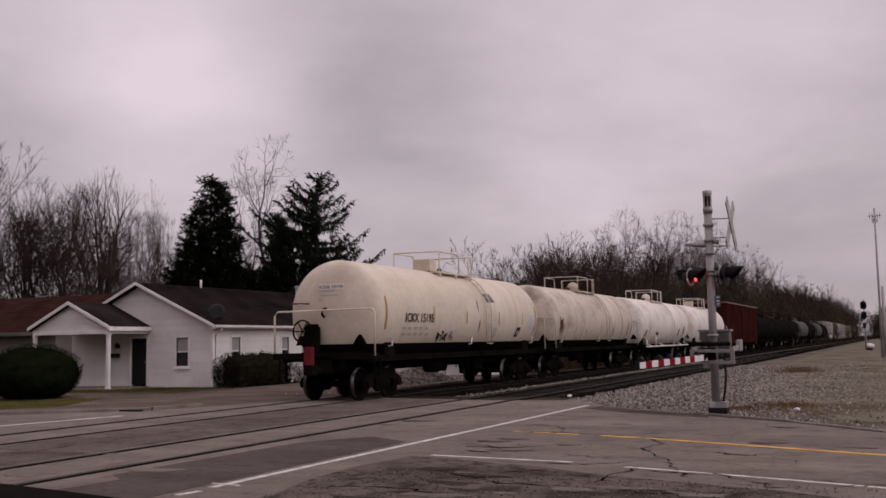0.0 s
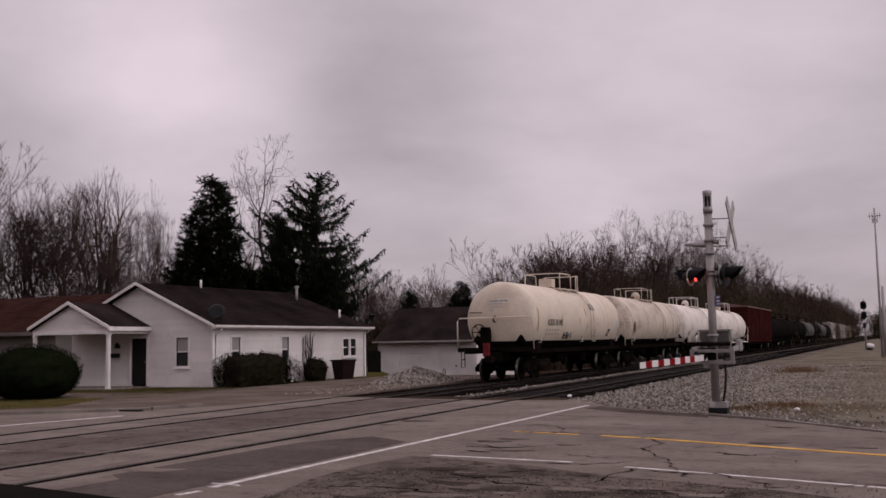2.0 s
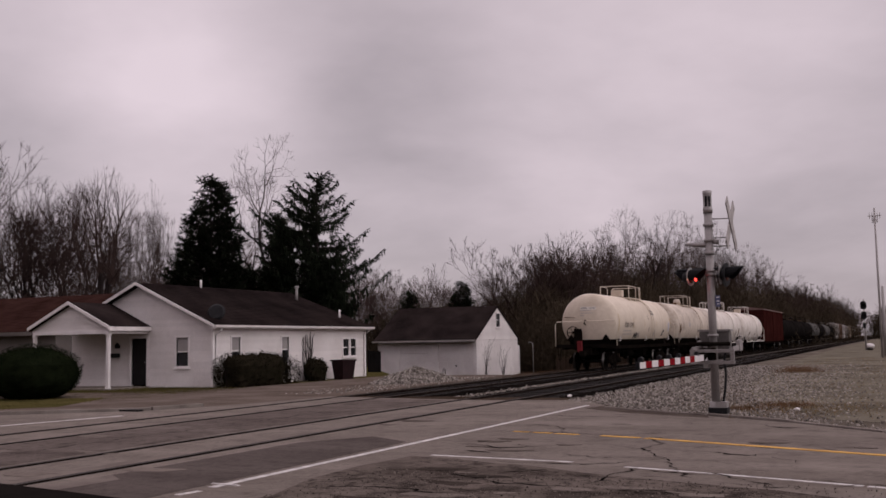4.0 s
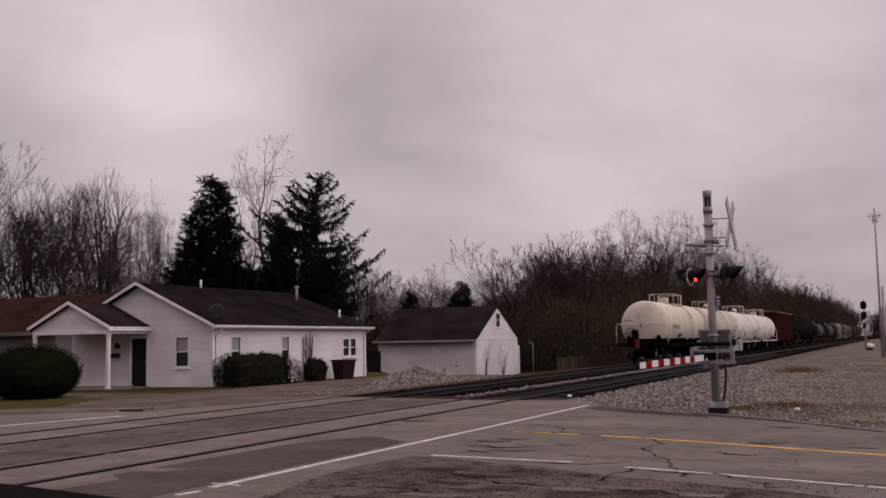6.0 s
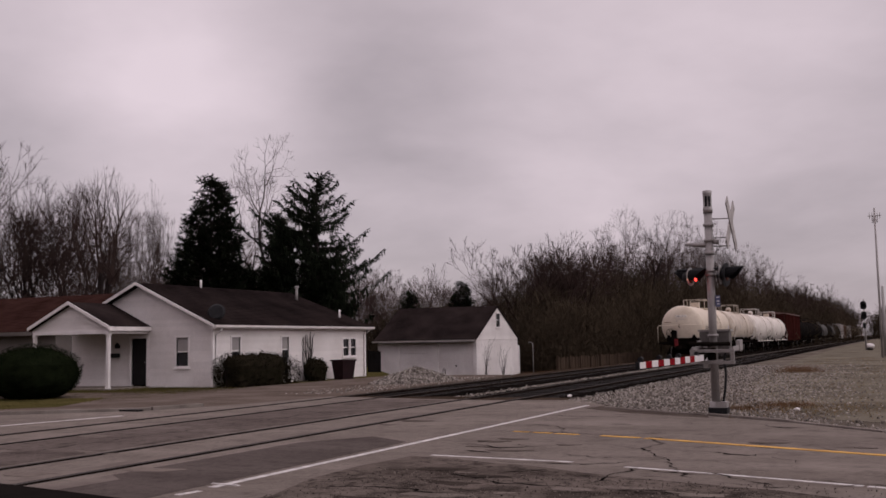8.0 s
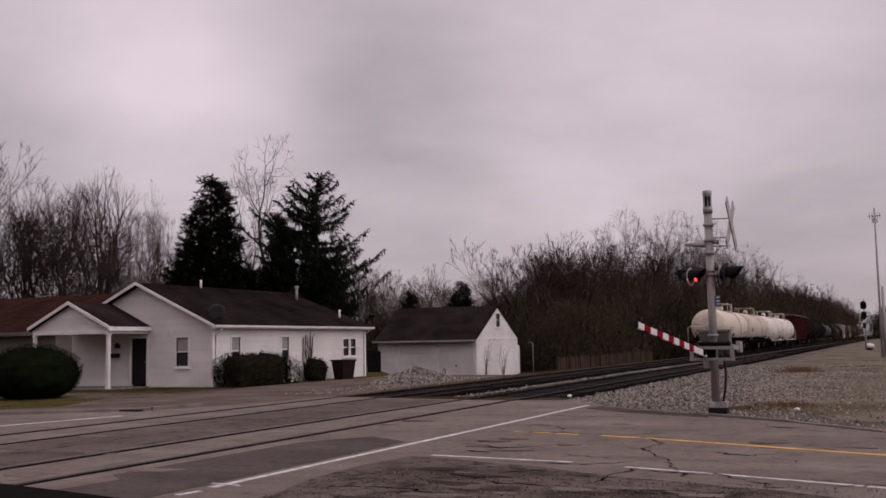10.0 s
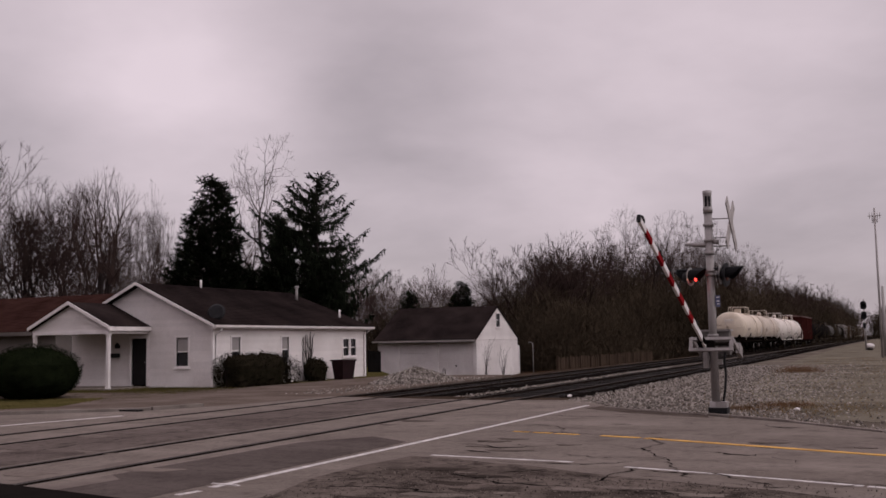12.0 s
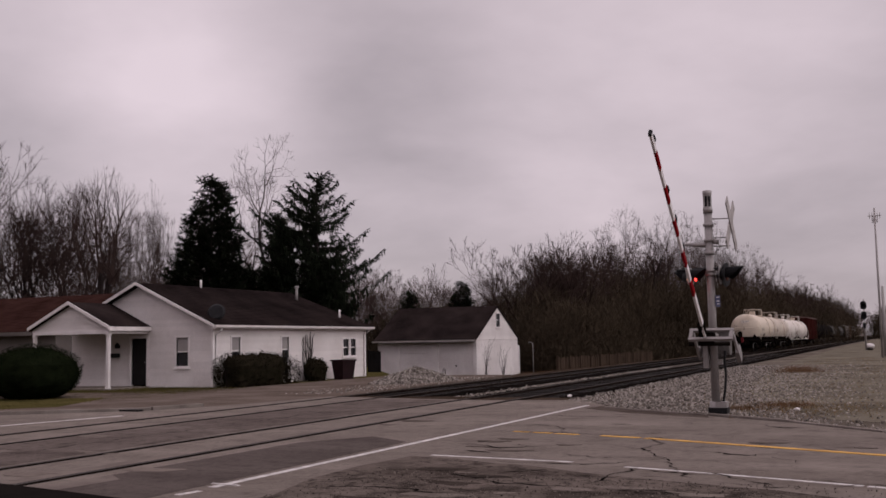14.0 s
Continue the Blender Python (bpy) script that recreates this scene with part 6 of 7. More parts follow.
def bare_tree_meshes(seed, leans, first, angle, levels, thick, twigs=2, twig=0.008, up=0.05, shrink=0.82):
    """A leafless tree: each stem forks again and again into shorter, thinner limbs; fine twigs sit on the last ones."""
    rnd = random.Random(seed)
    tv, tf, cv, cf = [], [], [], []

    def shoot(a, d, lo, hi, w):
        b = a + d * rnd.uniform(lo, hi)
        s = d.orthogonal().normalized() * twig * w
        k = len(cv)
        cv.extend((a - s, a + s, b))
        cf.append((k, k + 1, k + 2))
        return b

    def scatter(d, k):
        return (d + Vector((rnd.gauss(0, k), rnd.gauss(0, k), rnd.gauss(0.08, k)))).normalized()

    def limb(p, d, length, r, level):
        pts, rads = [p], [r]
        for k in range(3):
            d = scatter(d, 0.10)
            pts.append(pts[-1] + d * length / 3)
            rads.append(max(twig, r * (1 - 0.09 * (k + 1))))
        big = level < levels - 4
        add_tube(*((tv, tf) if big else (cv, cf)), pts, rads, 6 if level < 2 else 4 if big else 3)
        if level >= levels - 3:
            for _ in range(twigs):
                at = pts[0].lerp(pts[-1], rnd.random())
                way = scatter(d, 0.6)
                end = shoot(at, way, 0.25, 0.6, 1.0)
                for _ in range(2):
                    shoot(at.lerp(end, rnd.uniform(0.2, 0.9)), scatter(way, 0.5), 0.15, 0.4, 0.8)
        if level == levels:
            for _ in range(3):
                end = shoot(pts[-1], scatter(d, 0.4), 0.3, 0.7, 1.0)
            return
        side = d.orthogonal().normalized()
        side.rotate(Matrix.Rotation(rnd.uniform(0, 6.28), 3, d))
        n = 3 if rnd.random() < 0.28 else 2
        for k in range(n):
            # one child leads on, the others swing wider
            a = radians(angle) * (rnd.uniform(0.25, 0.6) if k == 0 else rnd.uniform(0.8, 1.35))
            s = side.copy()
            s.rotate(Matrix.Rotation(2 * math.pi * k / n + rnd.uniform(-0.4, 0.4), 3, d))
            nd = (d * math.cos(a) + s * math.sin(a) + Vector((0, 0, up))).normalized()
            limb(pts[-1], nd, length * shrink * rnd.uniform(0.8, 1.15) * (1 if k == 0 else 0.92), max(twig, rads[-1] * (0.84 if k == 0 else 0.68)), level + 1)
        if 0 < level < levels - 1 and rnd.random() < 0.7:
            at = rnd.choice(pts[1:3])
            nd = scatter((d * 0.5 + s).normalized(), 0.15)
            limb(at, nd, length * 0.6, max(twig, r * 0.4), min(levels, level + 2))

    for k, lean in enumerate(leans):
        a = 2 * math.pi * k / len(leans) + rnd.uniform(-0.4, 0.4)
        o = 0.22 * (len(leans) > 1)
        limb(Vector((math.cos(a) * o, math.sin(a) * o, 0)), Vector((math.cos(a) * lean, math.sin(a) * lean, 1)).normalized(), first, thick, 0)
    return pydata([tuple(v) for v in tv], tf, BARK), pydata([tuple(v) for v in cv], cf, TWIG)


TREE_KINDS = {
    "tall": bare_tree_meshes(3, (0.04, 0.13, 0.16), 4.6, 34, 6, 0.40, 2, 0.009, 0.05, 0.78),
    "wide": bare_tree_meshes(8, (0.1, 0.4, 0.6, 0.7), 3.2, 34, 7, 0.36, 1, 0.010, 0.03, 0.8),
    "crooked": bare_tree_meshes(22, (0.06,), 4.6, 44, 8, 0.62, 1, 0.008, 0.02, 0.78),
    "clump": bare_tree_meshes(34, (0.08, 0.35, 0.5, 0.4), 3.3, 29, 6, 0.18, 2, 0.012, 0.05),
    "open": bare_tree_meshes(47, (0.1,), 4.4, 36, 8, 0.48, 1, 0.011, 0.05, 0.79),
    "slim": bare_tree_meshes(55, (0.04, 0.12), 4.4, 24, 6, 0.26, 1, 0.009, 0.09, 0.8),
}


def bare_tree(kind, x, y, top, turn, widen, label):
    z = ground_z(x, y) - 0.1
    s = (top - z) / TREE_TOP[kind]
    t = thing("bare_tree", label, "tree", pose(x, y, z, 0, 0, turn), "leafless trees")
    t.scale = (s * widen, s * widen, s)
    shared("trunk", TREE_KINDS[kind][0], t)
    shared("crown", TREE_KINDS[kind][1], t)
    return t


TREE_TOP = {k: float(np.percentile([v.co.z for v in m[1].vertices], 99.6)) for k, m in TREE_KINDS.items()}
for kind, x, y, top, turn, widen in (
        ("wide", -59.8, 48.3, 15.3, 10, 0.95), ("wide", -58.5, 54.9, 14.1, 140, 0.85), ("clump", -61.8, 60.9, 13.0, 40, 0.9), ("clump", -57.0, 58.0, 11.5, 200, 0.75),
        ("tall", -51.6, 54.6, 15.0, 75, 0.66), ("slim", -52.1, 61.1, 13.9, 20, 0.55), ("crooked", -37.3, 54.2, 14.5, 205, 0.8), ("wide", -84, 93, 13.0, 60, 0.9),
        ("clump", -75, 92, 12.0, 110, 0.9), ("clump", -64, 78, 12.0, 260, 0.8), ("clump", -45.5, 66, 9.0, 15, 1.0), ("wide", -62, 50, 11.0, 310, 0.9), ("clump", -54, 66, 8.0, 99, 0.8)):
    bare_tree(kind, x, y, top, turn, widen, "tall leafless grey-brown tree behind the houses" if top > 12 else "smaller leafless tree behind the houses")
for kind, x, y, top, turn, widen in (
        ("clump", -48.5, 93, 9.6, 0, 1.0), ("clump", -54, 97, 9.2, 50, 1.2), ("wide", -49.9, 103.5, 9.0, 80, 1.0), ("clump", -52.4, 113.4, 8.9, 120, 1.2), ("crooked", -45.4, 110.9, 10.2, 10, 1.0),
        ("crooked", -41, 104, 10.0, 200, 0.9), ("clump", -35.5, 93.3, 8.6, 30, 0.8), ("clump", -29.1, 83.0, 10.4, 170, 1.15), ("clump", -27.1, 84.0, 9.9, 300, 1.0), ("clump", -26.8, 91.8, 10.2, 45, 1.1),
        ("open", -26.4, 102.5, 15.2, 90, 0.8), ("crooked", -25.4, 108.4, 15.4, 250, 0.8), ("open", -24.5, 114.5, 14.4, 20, 0.7), ("open", -23.0, 120.5, 15.8, 330, 0.7), ("open", -22.6, 131.6, 16.4, 10, 0.7),
        ("clump", -22.8, 142, 14.0, 88, 0.9), ("open", -22.4, 153.9, 15.4, 144, 0.8), ("open", -20.9, 176.7, 17.2, 211, 0.7), ("clump", -22.5, 165, 13.5, 12, 1.0), ("clump", -21.5, 190, 13.0, 70, 1.0),
        ("clump", -21.5, 205, 12.6, 160, 1.2), ("clump", -20.9, 221, 12.6, 240, 1.2), ("clump", -20.6, 240, 12.6, 300, 1.3), ("clump", -20.4, 258, 12.5, 5, 1.3), ("clump", -19.5, 285, 12.0, 95, 1.4),
        ("clump", -19.0, 310, 11.6, 185, 1.4), ("clump", -18.6, 335, 10.8, 275, 1.4), ("clump", -18.6, 362, 10.6, 20, 1.6), ("clump", -18, 400, 11, 120, 1.8), ("clump", -17.5, 440, 11, 210, 1.8),
        ("open", -33, 100, 12.6, 33, 0.8), ("clump", -30, 97, 10.6, 222, 1.0), ("open", -31, 112, 13.0, 122, 0.8), ("clump", -28.5, 120, 13.0, 12, 1.0), ("clump", -27, 132, 13.5, 302, 1.0)):
    bare_tree(kind, x, y, top, turn, widen, "leafless tree in the wood along the railway")
for k, (x, y, top) in enumerate(((6, 330, 11), (14, 350, 12), (-4, 420, 11), (24, 320, 11), (-9, 480, 11), (4, 460, 12), (36, 330, 12))):
    bare_tree("clump", x, y, top, 47 * k, 1.6, "distant leafless tree beyond the signal")


def thicket_mesh(seed, count, w, d, h, slim):
    """A mass of thin upright shoots and side twigs."""
    rnd = random.Random(seed)
    verts, faces = [], []
    for _ in range(count):
        x, y = rnd.gauss(0, w * 0.4), rnd.gauss(0, d * 0.4)
        top = h * rnd.uniform(0.35, 1.0) * math.exp(-(x / w) ** 2 * 0.9)
        z = rnd.uniform(0, 1) ** 0.8 * top
        ln = rnd.uniform(0.4, 1.3)
        dv = Vector((rnd.gauss(0, 0.5), rnd.gauss(0, 0.5), rnd.uniform(0.2, 1.2))).normalized() * ln
        s = dv.orthogonal().normalized()
        s.rotate(Matrix.Rotation(rnd.uniform(0, 6.28), 3, dv.normalized()))
        s *= rnd.uniform(0.5, 1.5) * slim
        b = len(verts)
        p = Vector((x, y, z))
        verts += [tuple(p - s), tuple(p + s), tuple(p + dv)]
        faces.append((b, b + 1, b + 2))
    return pydata(verts, faces, SCRUB)


THICKETS = [thicket_mesh(70 + k, 9000, 4.5, 3.0, 6.0, 0.022) for k in range(3)]
k = 0
for x, y, s in ((-24, 78, 1.0), (-27, 80, 1.2), (-23, 84, 1.0), (-26, 88, 1.3), (-22.5, 92, 1.1), (-25, 97, 1.4), (-22, 102, 1.2), (-24, 108, 1.4), (-21.5, 114, 1.3), (-23, 121, 1.5), (-21, 129, 1.4), (-22, 138, 1.6),
                (-20.5, 148, 1.5), (-21.5, 160, 1.7), (-20.5, 174, 1.6), (-21, 190, 1.8), (-20.5, 208, 1.8), (-20.5, 228, 1.9), (-20, 250, 1.9), (-19.8, 275, 2.0), (-19.5, 305, 2.1), (-19, 340, 2.2), (-18.5, 380, 2.2),
                (-30, 86, 1.2), (-33, 92, 1.3), (-38, 98, 1.3), (-44, 100, 1.2), (-50, 104, 1.2), (-56, 104, 1.3), (-24.5, 75, 0.8), (-40, 66, 1.0), (-44, 62, 1.1), (-38, 76, 1.0), (-48, 66, 1.2), (-21.5, 80, 0.7),
                (-53, 62, 1.1), (-58, 64, 1.2), (-64, 60, 1.2), (-69, 62, 1.3), (8, 330, 1.8), (20, 340, 1.8), (-2, 400, 2.0), (-29, 92, 1.5), (-27, 103, 1.6), (-26, 116, 1.7), (-25, 128, 1.7), (-24, 146, 1.8)):
    t = tagged(new("thicket", THICKETS[k % 3]), "tangled brown leafless undergrowth at the wood's foot", "undergrowth", kind="stuff")
    t.matrix_basis = pose(x, y, ground_z(x, y) - 0.1, 0, 0, 61 * k) @ Matrix.Diagonal((s, s, s * (1.1 if x > -35 and y > 90 else 1.0), 1))
    k += 1


def blade(cv, cf, at, dv, half):
    """One needle spray: a thin pointed leaf shape."""
    s = dv.cross(Vector((0.3, 0.5, 0.8)) + dv.orthogonal() * 0.5).normalized() * half
    b = len(cv)
    cv.extend((at - s * 0.4, at + s * 0.4, at + dv * 0.55 + s, at + dv, at + dv * 0.55 - s))
    cf.append((b, b + 1, b + 2, b + 3, b + 4))


def spruce_meshes(seed, height, radius, power, bare=0.0):
    """Spruce: long boughs that sag and turn up at the tip, with curtains of hanging sprays."""
    rnd = random.Random(seed)
    tv, tf, cv, cf = [], [], [], []
    add_tube(tv, tf, [Vector((0, 0, 0)), Vector((0, 0, height * 0.5)), Vector((0, 0, height * 0.98))], [height * 0.016, height * 0.011, 0.02], 7)
    z = height * 0.08
    while z < height * 0.985:
        t = z / height
        r = radius * min(1, (1 - t) * 2.9) ** power + 0.15
        for k in range(6 if t < 0.8 else 4):
            a, ln = rnd.uniform(0, 2 * math.pi), r * rnd.uniform(0.55, 1.12)
            out = Vector((math.cos(a), math.sin(a), 0))
            cross = Vector((-out.y, out.x, 0))
            start = Vector((0, 0, z + rnd.uniform(-0.2, 0.2)))
            up = 0.6 * t * t
            pts = [start + out * ln * f + Vector((0, 0, ln * (up * f - 0.34 * (1 - t) * math.sin(f * math.pi * 0.8) + 0.22 * f ** 3))) for f in (0, 0.2, 0.4, 0.6, 0.8, 1.0)]
            low = t < bare and ln > 1.6
            tv0, tf0, cv0, cf0 = ([], [], [], []) if low else (tv, tf, cv, cf)
            add_tube(tv0, tf0, pts, [0.055 * (1 - 0.8 * i / 5) * (1.3 - t) for i in range(6)], 3)
            m = max(5, int(ln / 0.05))
            for j in range(m):
                f = (j + rnd.random()) / m
                i = min(4, int(f * 5))
                at = pts[i].lerp(pts[i + 1], f * 5 - i)
                # short sprays along the bough, some way to either side
                at = at + cross * rnd.gauss(0, 0.16 * ln * (0.25 + f * (1 - f)))
                for _ in range(2):
                    dv = (out * rnd.uniform(0.2, 0.9) + cross * rnd.uniform(-0.8, 0.8) + Vector((0, 0, rnd.uniform(-0.5, 0.5)))).normalized() * rnd.uniform(0.2, 0.42)
                    blade(cv0, cf0, at, dv, rnd.uniform(0.025, 0.05))
                # hanging curtain
                if rnd.random() < 0.85:
                    h = rnd.uniform(0.25, 0.85) * (1.25 - t) * (0.5 + 0.8 * math.sin(math.pi * min(0.9, f)))
                    blade(cv0, cf0, at, Vector((rnd.gauss(0, 0.06), rnd.gauss(0, 0.06), -h)), rnd.uniform(0.03, 0.06))
        z += rnd.uniform(0.3, 0.48)
    return pydata([tuple(v) for v in tv], tf, BARK), pydata([tuple(v) for v in cv], cf, NEEDLE)


def pine_meshes(seed, height, radius, power):
    """White pine with several leaders: rising boughs that end in soft tufts of needles."""
    rnd = random.Random(seed)
    tv, tf, cv, cf = [], [], [], []
    for ox, oy, frac, wide in ((0, 0, 1.0, 1.0), (0.55, 0.2, 0.97, 0.8), (-0.6, -0.2, 0.86, 0.9), (1.1, -0.3, 0.72, 0.8), (-1.2, 0.4, 0.66, 0.8)):
        top = height * frac
        add_tube(tv, tf, [Vector((0, 0, 0)), Vector((ox * 0.7, oy * 0.7, top * 0.45)), Vector((ox, oy, top * 0.99))], [height * 0.014, height * 0.009, 0.02], 6)
        z = height * 0.08
        while z < top:
            t = z / top
            r = radius * wide * (1 - t) ** power * (0.75 + 0.25 * min(1, t * 4)) + 0.22
            for _ in range(5):
                a, ln = rnd.uniform(0, 2 * math.pi), r * rnd.uniform(0.5, 1.15)
                out = Vector((math.cos(a), math.sin(a), 0))
                k = min(1, z / (top * 0.45)) * 0.7 + 0.3 * t
                start = Vector((ox * k, oy * k, z + rnd.uniform(-0.15, 0.15)))
                lift = rnd.uniform(0.1, 0.45) + 0.5 * t
                pts = [start + out * ln * f + Vector((0, 0, ln * lift * f * f)) for f in (0, 0.35, 0.7, 1.0)]
                add_tube(tv, tf, pts, [0.04, 0.03, 0.02, 0.01], 3)
                for _ in range(max(3, int(ln / 0.13))):
                    f = 1 - 0.85 * rnd.random() ** 1.2
                    i = min(2, int(f * 3))
                    at = pts[i].lerp(pts[i + 1], f * 3 - i) + Vector((rnd.gauss(0, 0.13), rnd.gauss(0, 0.13), rnd.gauss(0, 0.1)))
                    for _ in range(11):
                        dv = (out * 0.5 + Vector((rnd.gauss(0, 0.7), rnd.gauss(0, 0.7), rnd.gauss(0.35, 0.6)))).normalized() * rnd.uniform(0.14, 0.36)
                        blade(cv, cf, at, dv, rnd.uniform(0.015, 0.03))
            z += rnd.uniform(0.24, 0.36)
    return pydata([tuple(v) for v in tv], tf, BARK), pydata([tuple(v) for v in cv], cf, NEEDLE)


def conifer(meshes, x, y, turn, scale, label):
    t = thing("conifer", label, "conifer tree", pose(x, y, ground_z(x, y) - 0.1, 0, 0, turn), "conifers")
    t.scale = scale
    shared("trunk", meshes[0], t)
    shared("foliage", meshes[1], t)


SPRUCE = spruce_meshes(4, 12.4, 3.4, 0.8, 0.27)
PINE = pine_meshes(9, 12.2, 2.5, 0.72)
conifer(PINE, -34.9, 45.1, 40, (1.12, 1.12, 0.94), "dense dark green pine behind the white house")
conifer(SPRUCE, -30.4, 49.1, 110, (1.08, 1.08, 0.97), "dark spruce with drooping boughs behind the house")
conifer(PINE, -39.8, 91.6, 10, (0.85, 0.85, 0.70), "small distant spruce behind the garage")
conifer(PINE, -32.6, 52.5, 200, (0.95, 0.95, 0.62), "low dark evergreen behind the white house")
conifer(SPRUCE, -36.5, 49.5, 250, (0.9, 0.9, 0.55), "low dark evergreen behind the white house")
for x, y, turn, sz in ((-35.3, 48.4, 30, 0.56), (-33.5, 50.2, 140, 0.58), (-36.0, 72.0, 310, 0.55), (-37.4, 48.5, 180, 0.5)):
    conifer(PINE, x, y, turn, (0.85, 0.85, sz), "low dark evergreen behind the white house")


conifer(PINE, -35.2, 52.4, 75, (0.85, 0.85, 0.86), "dense dark evergreen behind the white house")
conifer(PINE, -32.9, 55.6, 15, (0.42, 0.42, 0.52), "low dark evergreen behind the white house")


def shrub(name, label, x, y, z, rx, ry, rz, count, leaf, mat, power=2.6, gaps=0.0, seed=1, turn=0):
    """A clipped shrub: a ragged inner body and thousands of small leaves over it."""
    rnd = random.Random(seed)
    lump_size = 1.0 if gaps < 0.1 else 2.8
    t = thing(name, label, "shrub", pose(x, y, z, 0, 0, turn))
    def surface(u, v):
        c = Vector((math.cos(v) * math.cos(u), math.cos(v) * math.sin(u), math.sin(v)))
        k = (abs(c.x) ** power + abs(c.y) ** power + abs(c.z) ** power) ** (-1 / power)
        lump = 1 + lump_size * (0.06 * noise.noise(c * 2.5 + Vector((seed, 0, 0))) + 0.05 * noise.noise(c * 6))
        return Vector((c.x * rx * k * lump, c.y * ry * k * lump, rz + c.z * rz * k * lump))
    if gaps < 0.4:
        n, m = 28, 16
        verts = [surface(2 * math.pi * i / n, -1.5 + 3.0 * j / m) * 0.95 for j in range(m + 1) for i in range(n)]
        faces = [(j * n + i, j * n + (i + 1) % n, (j + 1) * n + (i + 1) % n, (j + 1) * n + i) for j in range(m) for i in range(n)] + [tuple(range(n))[::-1], tuple(range(m * n, m * n + n))]
        body = new("inner_growth", pydata([tuple(v) for v in verts], faces, mat))
        body.parent = t
    verts, faces = [], []
    for _ in range(count):
        p = surface(rnd.uniform(0, 2 * math.pi), math.asin(rnd.uniform(-0.95, 1)))
        if noise.noise(p * 2.2 + Vector((seed, 3, 1))) < gaps - 0.75:
            continue
        p = p * rnd.uniform(0.9 - gaps * 0.5, 1.035)
        d = Vector((rnd.gauss(0, 1), rnd.gauss(0, 1), rnd.gauss(0.4, 1))).normalized() * leaf * rnd.uniform(0.6, 1.5)
        s = d.orthogonal().normalized()
        s.rotate(Matrix.Rotation(rnd.uniform(0, 6.28), 3, d.normalized()))
        s *= leaf * rnd.uniform(0.25, 0.45)
        b = len(verts)
        verts += [tuple(p), tuple(p + d * 0.5 + s), tuple(p + d), tuple(p + d * 0.5 - s)]
        faces.append((b, b + 1, b + 2, b + 3))
    leaves = new("leaves", pydata(verts, faces, mat))
    leaves.parent = t
    tv, tf = [], []
    for _ in range(10):
        a, r = rnd.uniform(0, 6.28), rnd.uniform(0.1, 0.7)
        add_tube(tv, tf, [Vector((math.cos(a) * 0.2 * rx, math.sin(a) * 0.2 * ry, -0.05)), Vector((math.cos(a) * r * rx * 0.8, math.sin(a) * r * ry * 0.8, rz)), Vector((math.cos(a) * r * rx, math.sin(a) * r * ry, rz * 1.8))], [0.03, 0.02, 0.008], 4)
    stems = new("stems", pydata([tuple(v) for v in tv], tf, BARK))
    stems.parent = t
    return t


shrub("round_shrub", "large round clipped evergreen shrub on the lawn", -26.15, 24.4, -0.1, 1.5, 1.45, 0.9, 26000, 0.036, SHRUB, 2.2, 0.0, 2)
for k, (y, ry, rz, gaps) in enumerate(((31.9, 0.75, 0.68, 0.40), (32.6, 0.95, 0.69, 0.36), (33.5, 0.95, 0.68, 0.38), (34.4, 0.9, 0.70, 0.36), (35.2, 0.7, 0.66, 0.44))):
    shrub("hedge", "dark ragged hedge along the house wall", -23.75 + 0.05 * (k % 2), y, -0.13, 0.48, ry, rz, 6500, 0.05, HEDGE, 2.8, gaps, 3 + k)
shrub("shrub", "sparse twiggy shrub against the white wall", -23.75, 36.1, -0.14, 0.45, 0.65, 0.6, 1600, 0.06, HEDGE, 2.5, 0.5, 5)
shrub("shrub", "small dark shrub by the white wall", -23.75, 38.2, -0.14, 0.4, 0.6, 0.55, 3500, 0.055, HEDGE, 2.6, 0.15, 6)


def wall_vine():
    rnd = random.Random(12)
    t = thing("climbing_vine", "bare climbing vine up the house wall", "vine")
    tv, tf = [], []
    for _ in range(14):
        yy = 38.6 + rnd.gauss(0, 0.1)
        pts = [Vector((-24.40, yy, 0.0))]
        for _ in range(9):
            pts.append(pts[-1] + Vector((0, rnd.gauss(0, 0.07), rnd.uniform(0.15, 0.3))))
        pts = [p for p in pts if p.z < 2.2]
        add_tube(tv, tf, pts, [0.022 - 0.0015 * i for i in range(len(pts))], 4)
    s = new("stems", pydata([tuple(v) for v in tv], tf, BARK))
    s.parent = t


wall_vine()


def sapling(x, y, h, seed, label):
    rnd = random.Random(seed)
    t = thing("sapling", label, "sapling", pose(x, y, ground_z(x, y) - 0.05))
    tv, tf = [], []
    for _ in range(5):
        pts = [Vector((rnd.gauss(0, 0.05), rnd.gauss(0, 0.05), 0))]
        d = Vector((rnd.gauss(0, 0.22), rnd.gauss(0, 0.22), 1)).normalized()
        for i in range(6):
            pts.append(pts[-1] + d * h / 6 * rnd.uniform(0.7, 1.1))
            d = (d + Vector((rnd.gauss(0, 0.15), rnd.gauss(0, 0.15), 0.05))).normalized()
            e = (d + Vector((rnd.gauss(0, 0.6), rnd.gauss(0, 0.6), 0))).normalized() * h * 0.18
            add_tube(tv, tf, [pts[-1], pts[-1] + e], [0.008, 0.003], 3)
        add_tube(tv, tf, pts, [0.024 - 0.003 * i for i in range(7)], 4)
    s = new("stems", pydata([tuple(v) for v in tv], tf, BARK))
    s.parent = t


sapling(-25.3, 62.3, 2.7, 3, "bare saplings at the garage corner")
sapling(-25.3, 65.4, 2.2, 4, "bare sapling against the garage wall")
sapling(-28.0, 61.4, 0.8, 9, "dry weeds before the garage")


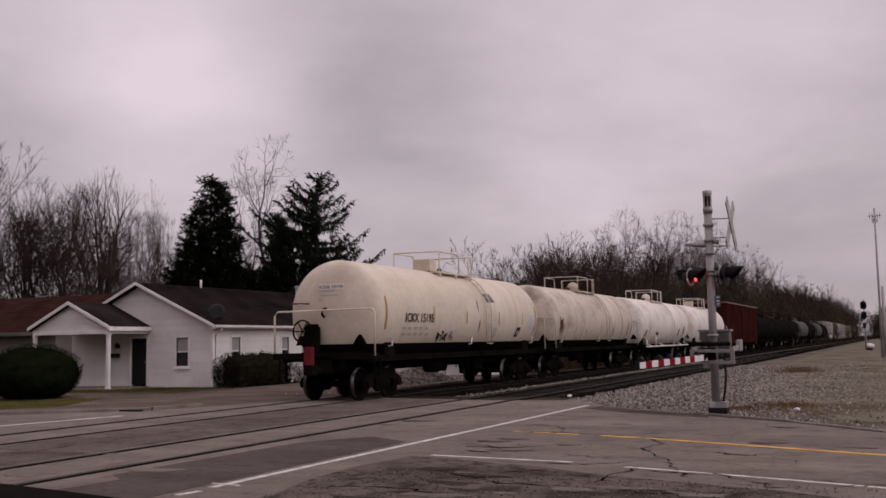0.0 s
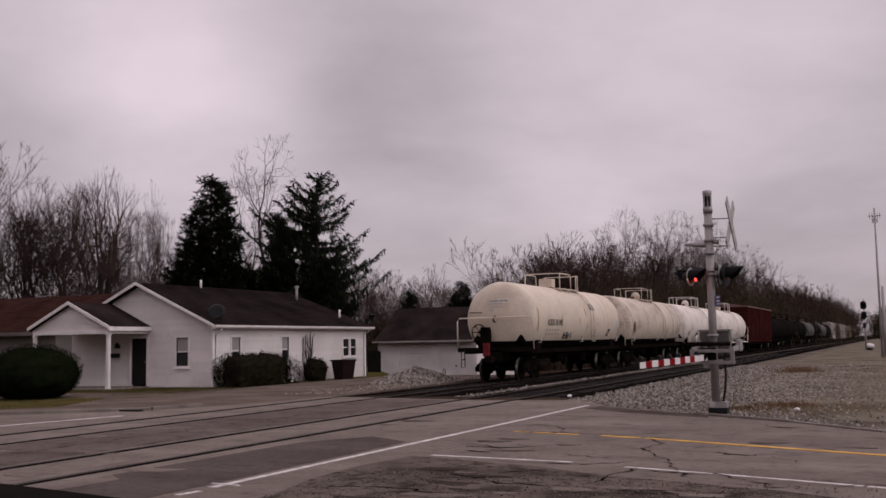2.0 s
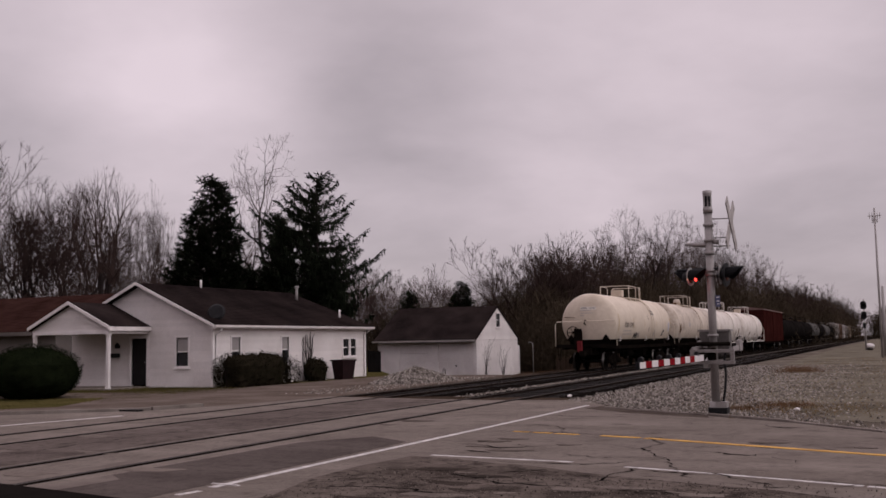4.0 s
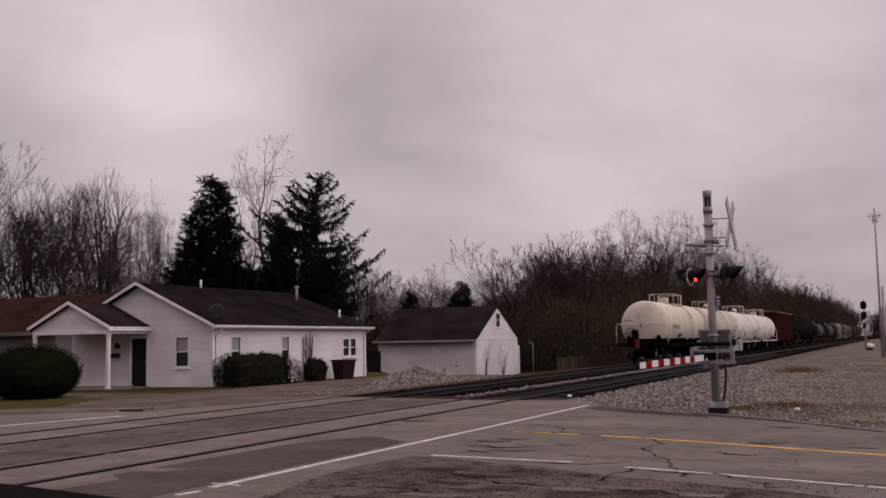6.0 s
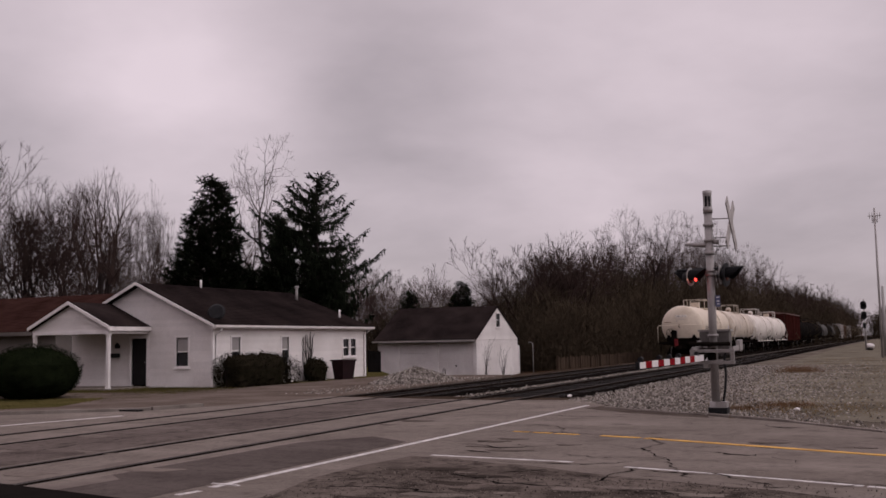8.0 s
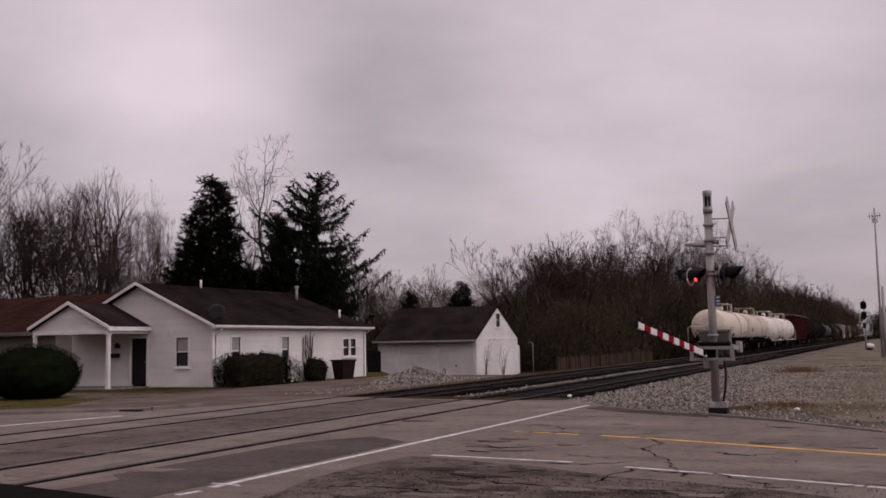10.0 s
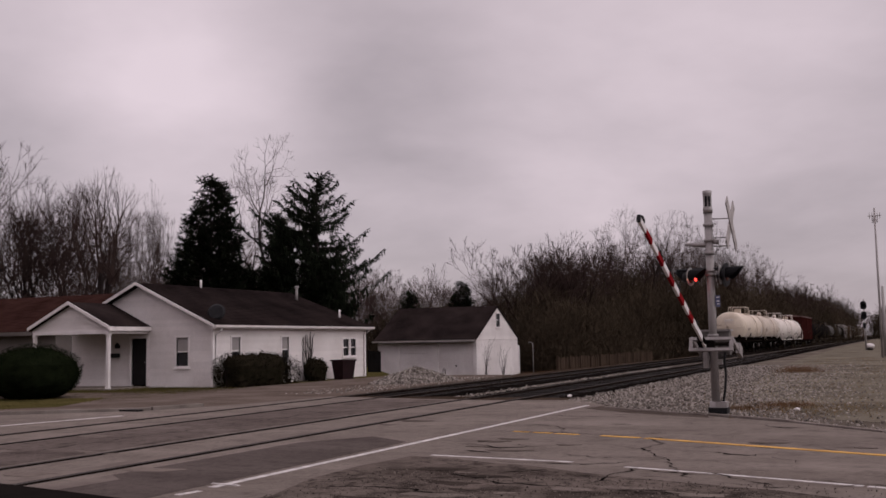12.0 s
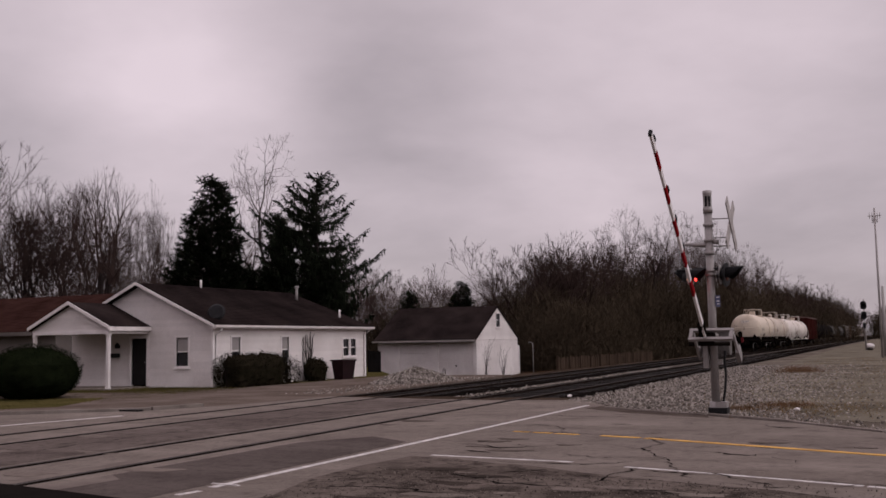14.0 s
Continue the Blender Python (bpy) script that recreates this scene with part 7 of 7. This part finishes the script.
def tufts(name, count, place, h, mat, label):
    rnd = random.Random(count)
    verts, faces = [], []
    for _ in range(count):
        x, y, z = place(rnd)
        a, ln = rnd.uniform(0, 6.28), h * rnd.uniform(0.4, 1.3)
        w = Vector((math.cos(a), math.sin(a), 0)) * 0.006
        p = Vector((x, y, z))
        b = len(verts)
        verts += [tuple(p - w), tuple(p + w), tuple(p + Vector((rnd.gauss(0, ln * 0.5), rnd.gauss(0, ln * 0.5), ln)))]
        faces.append((b, b + 1, b + 2))
    return tagged(new(name, pydata(verts, faces, mat)), label, "grass", kind="stuff")


STRAW = surf("dry_straw", (0.13, 0.085, 0.04), (0.24, 0.165, 0.085), 0.9, 3, 0)
DEAD = surf("dead_weeds", (0.09, 0.052, 0.03), (0.16, 0.095, 0.055), 0.9, 3, 0)
tufts("dry_grass", 1700, lambda r: (r.gauss(-1.9, 1.0), r.gauss(23.6, 1.2), -0.04), 0.08, STRAW, "tufts of dry straw-coloured grass on the gravel")
tufts("dead_weeds", 900, lambda r: (r.gauss(-2.4, 0.3), r.gauss(24.3, 0.35), -0.04), 0.12, DEAD, "flattened reddish dead weeds on the gravel")
tufts("dead_weeds", 700, lambda r: (r.gauss(-3.3, 0.25), r.gauss(23.2, 0.25), -0.04), 0.08, DEAD, "flattened reddish dead weeds on the gravel")
tufts("dead_weeds", 1200, lambda r: (r.gauss(-4.1, 0.5), r.gauss(47.7, 1.0), -0.04), 0.28, DEAD, "low brown dead weeds on the gravel")
tufts("dry_grass", 4000, lambda r: (r.uniform(-5, 5), r.uniform(24, 75), -0.03), 0.09, STRAW, "thin dry weeds over the dirt lot")
tufts("lawn_grass", 9000, lambda r: (r.uniform(-30, -23), r.uniform(27.5, 31.6), -0.05), 0.09, GRASS, "short dull winter grass before the house")
tufts("lawn_grass", 16000, lambda r: (lambda x, y: (x, y, -0.05))(r.uniform(-36, -22), r.uniform(18, 32)), 0.07, GRASS, "short dull winter grass")
tufts("dry_grass", 5000, lambda r: (r.uniform(-21, -16.9), r.uniform(26, 62), -0.2 - 0.5 * smooth(36, 64, 50)), 0.16, DEAD, "dry grass on the bank beyond the tracks")
for x, y, lab in ((-2.05, 22.9, "crumpled white litter on the gravel"), (-8.55, 27.3, "small white plastic cup beside the rail")):
    lt = thing("litter", lab, "litter", pose(x, y, 0.0))
    bm = bmesh.new()
    bmesh.ops.create_icosphere(bm, subdivisions=2, radius=0.07)
    for v in bm.verts:
        v.co *= 1 + 0.5 * noise.noise(v.co * 30 + Vector((x, 0, 0)))
        v.co.z *= 0.6
    part("paper", bm, TRIM, lt)


# ---- the car from which the crossing is seen: the top of its dark door ----
ledge = thing("car_door", "dark car door ledge just before the viewer", "car door")
bm = bmesh.new()
prism(bm, [(-0.62, 1.4965), (-0.50, 1.4915), (-0.42, 1.4875), (-0.36, 1.480), (-0.30, 1.46), (-0.28, 1.3), (-0.28, -0.012), (-0.62, -0.012)], 1, 0.43, 0.50)
bmesh.ops.bevel(bm, geom=[e for e in bm.edges if all(v.co.z > 1.4 for v in e.verts)], offset=0.008, segments=2)
part("door_skin", bm, TAR, ledge)


# ---- what moves ----
# the train starts the shot at 6.65 m/s and slows gently
V, SLOW = 6.65, 0.0395


def motions():
    """The train rolls away, slowing a little; the gate arm rises once it has passed."""
    times = [0, 1, 2, 3, 4, 5, 6, 7, 8, 9, 10, 11, 12, 13, 14]
    for c, y in CARS:
        walk(c, [(t, pose(FAR, y + V * t - SLOW * t * t, 0)) for t in times])
    turns = [(i * 0.1, math.degrees((V * i * 0.1 - SLOW * i * i * 0.01) / AXLE_R)) for i in range(141)]
    for c, _ in CARS[:4]:
        for w in [o for o in c.children if o.name.startswith("wheelset")]:
            y = w.matrix_basis.translation.y
            walk(w, [(t, pose(0, y, AXLE_R, -a, 0, 0)) for t, a in turns])
    swing = [(0, -2.9), (8.9, -2.9), (9.4, -1.6), (10.0, 3.6), (10.5, 8.0), (11, 12.5), (11.5, 17.0), (12, 21.4), (12.5, 26.2), (13, 31.0), (13.5, 35.6), (14, 40.0)]
    walk(gate, [(t, GATE_REST @ pose(0, 0, 0, -a, 0, 0)) for t, a in swing])


motions()
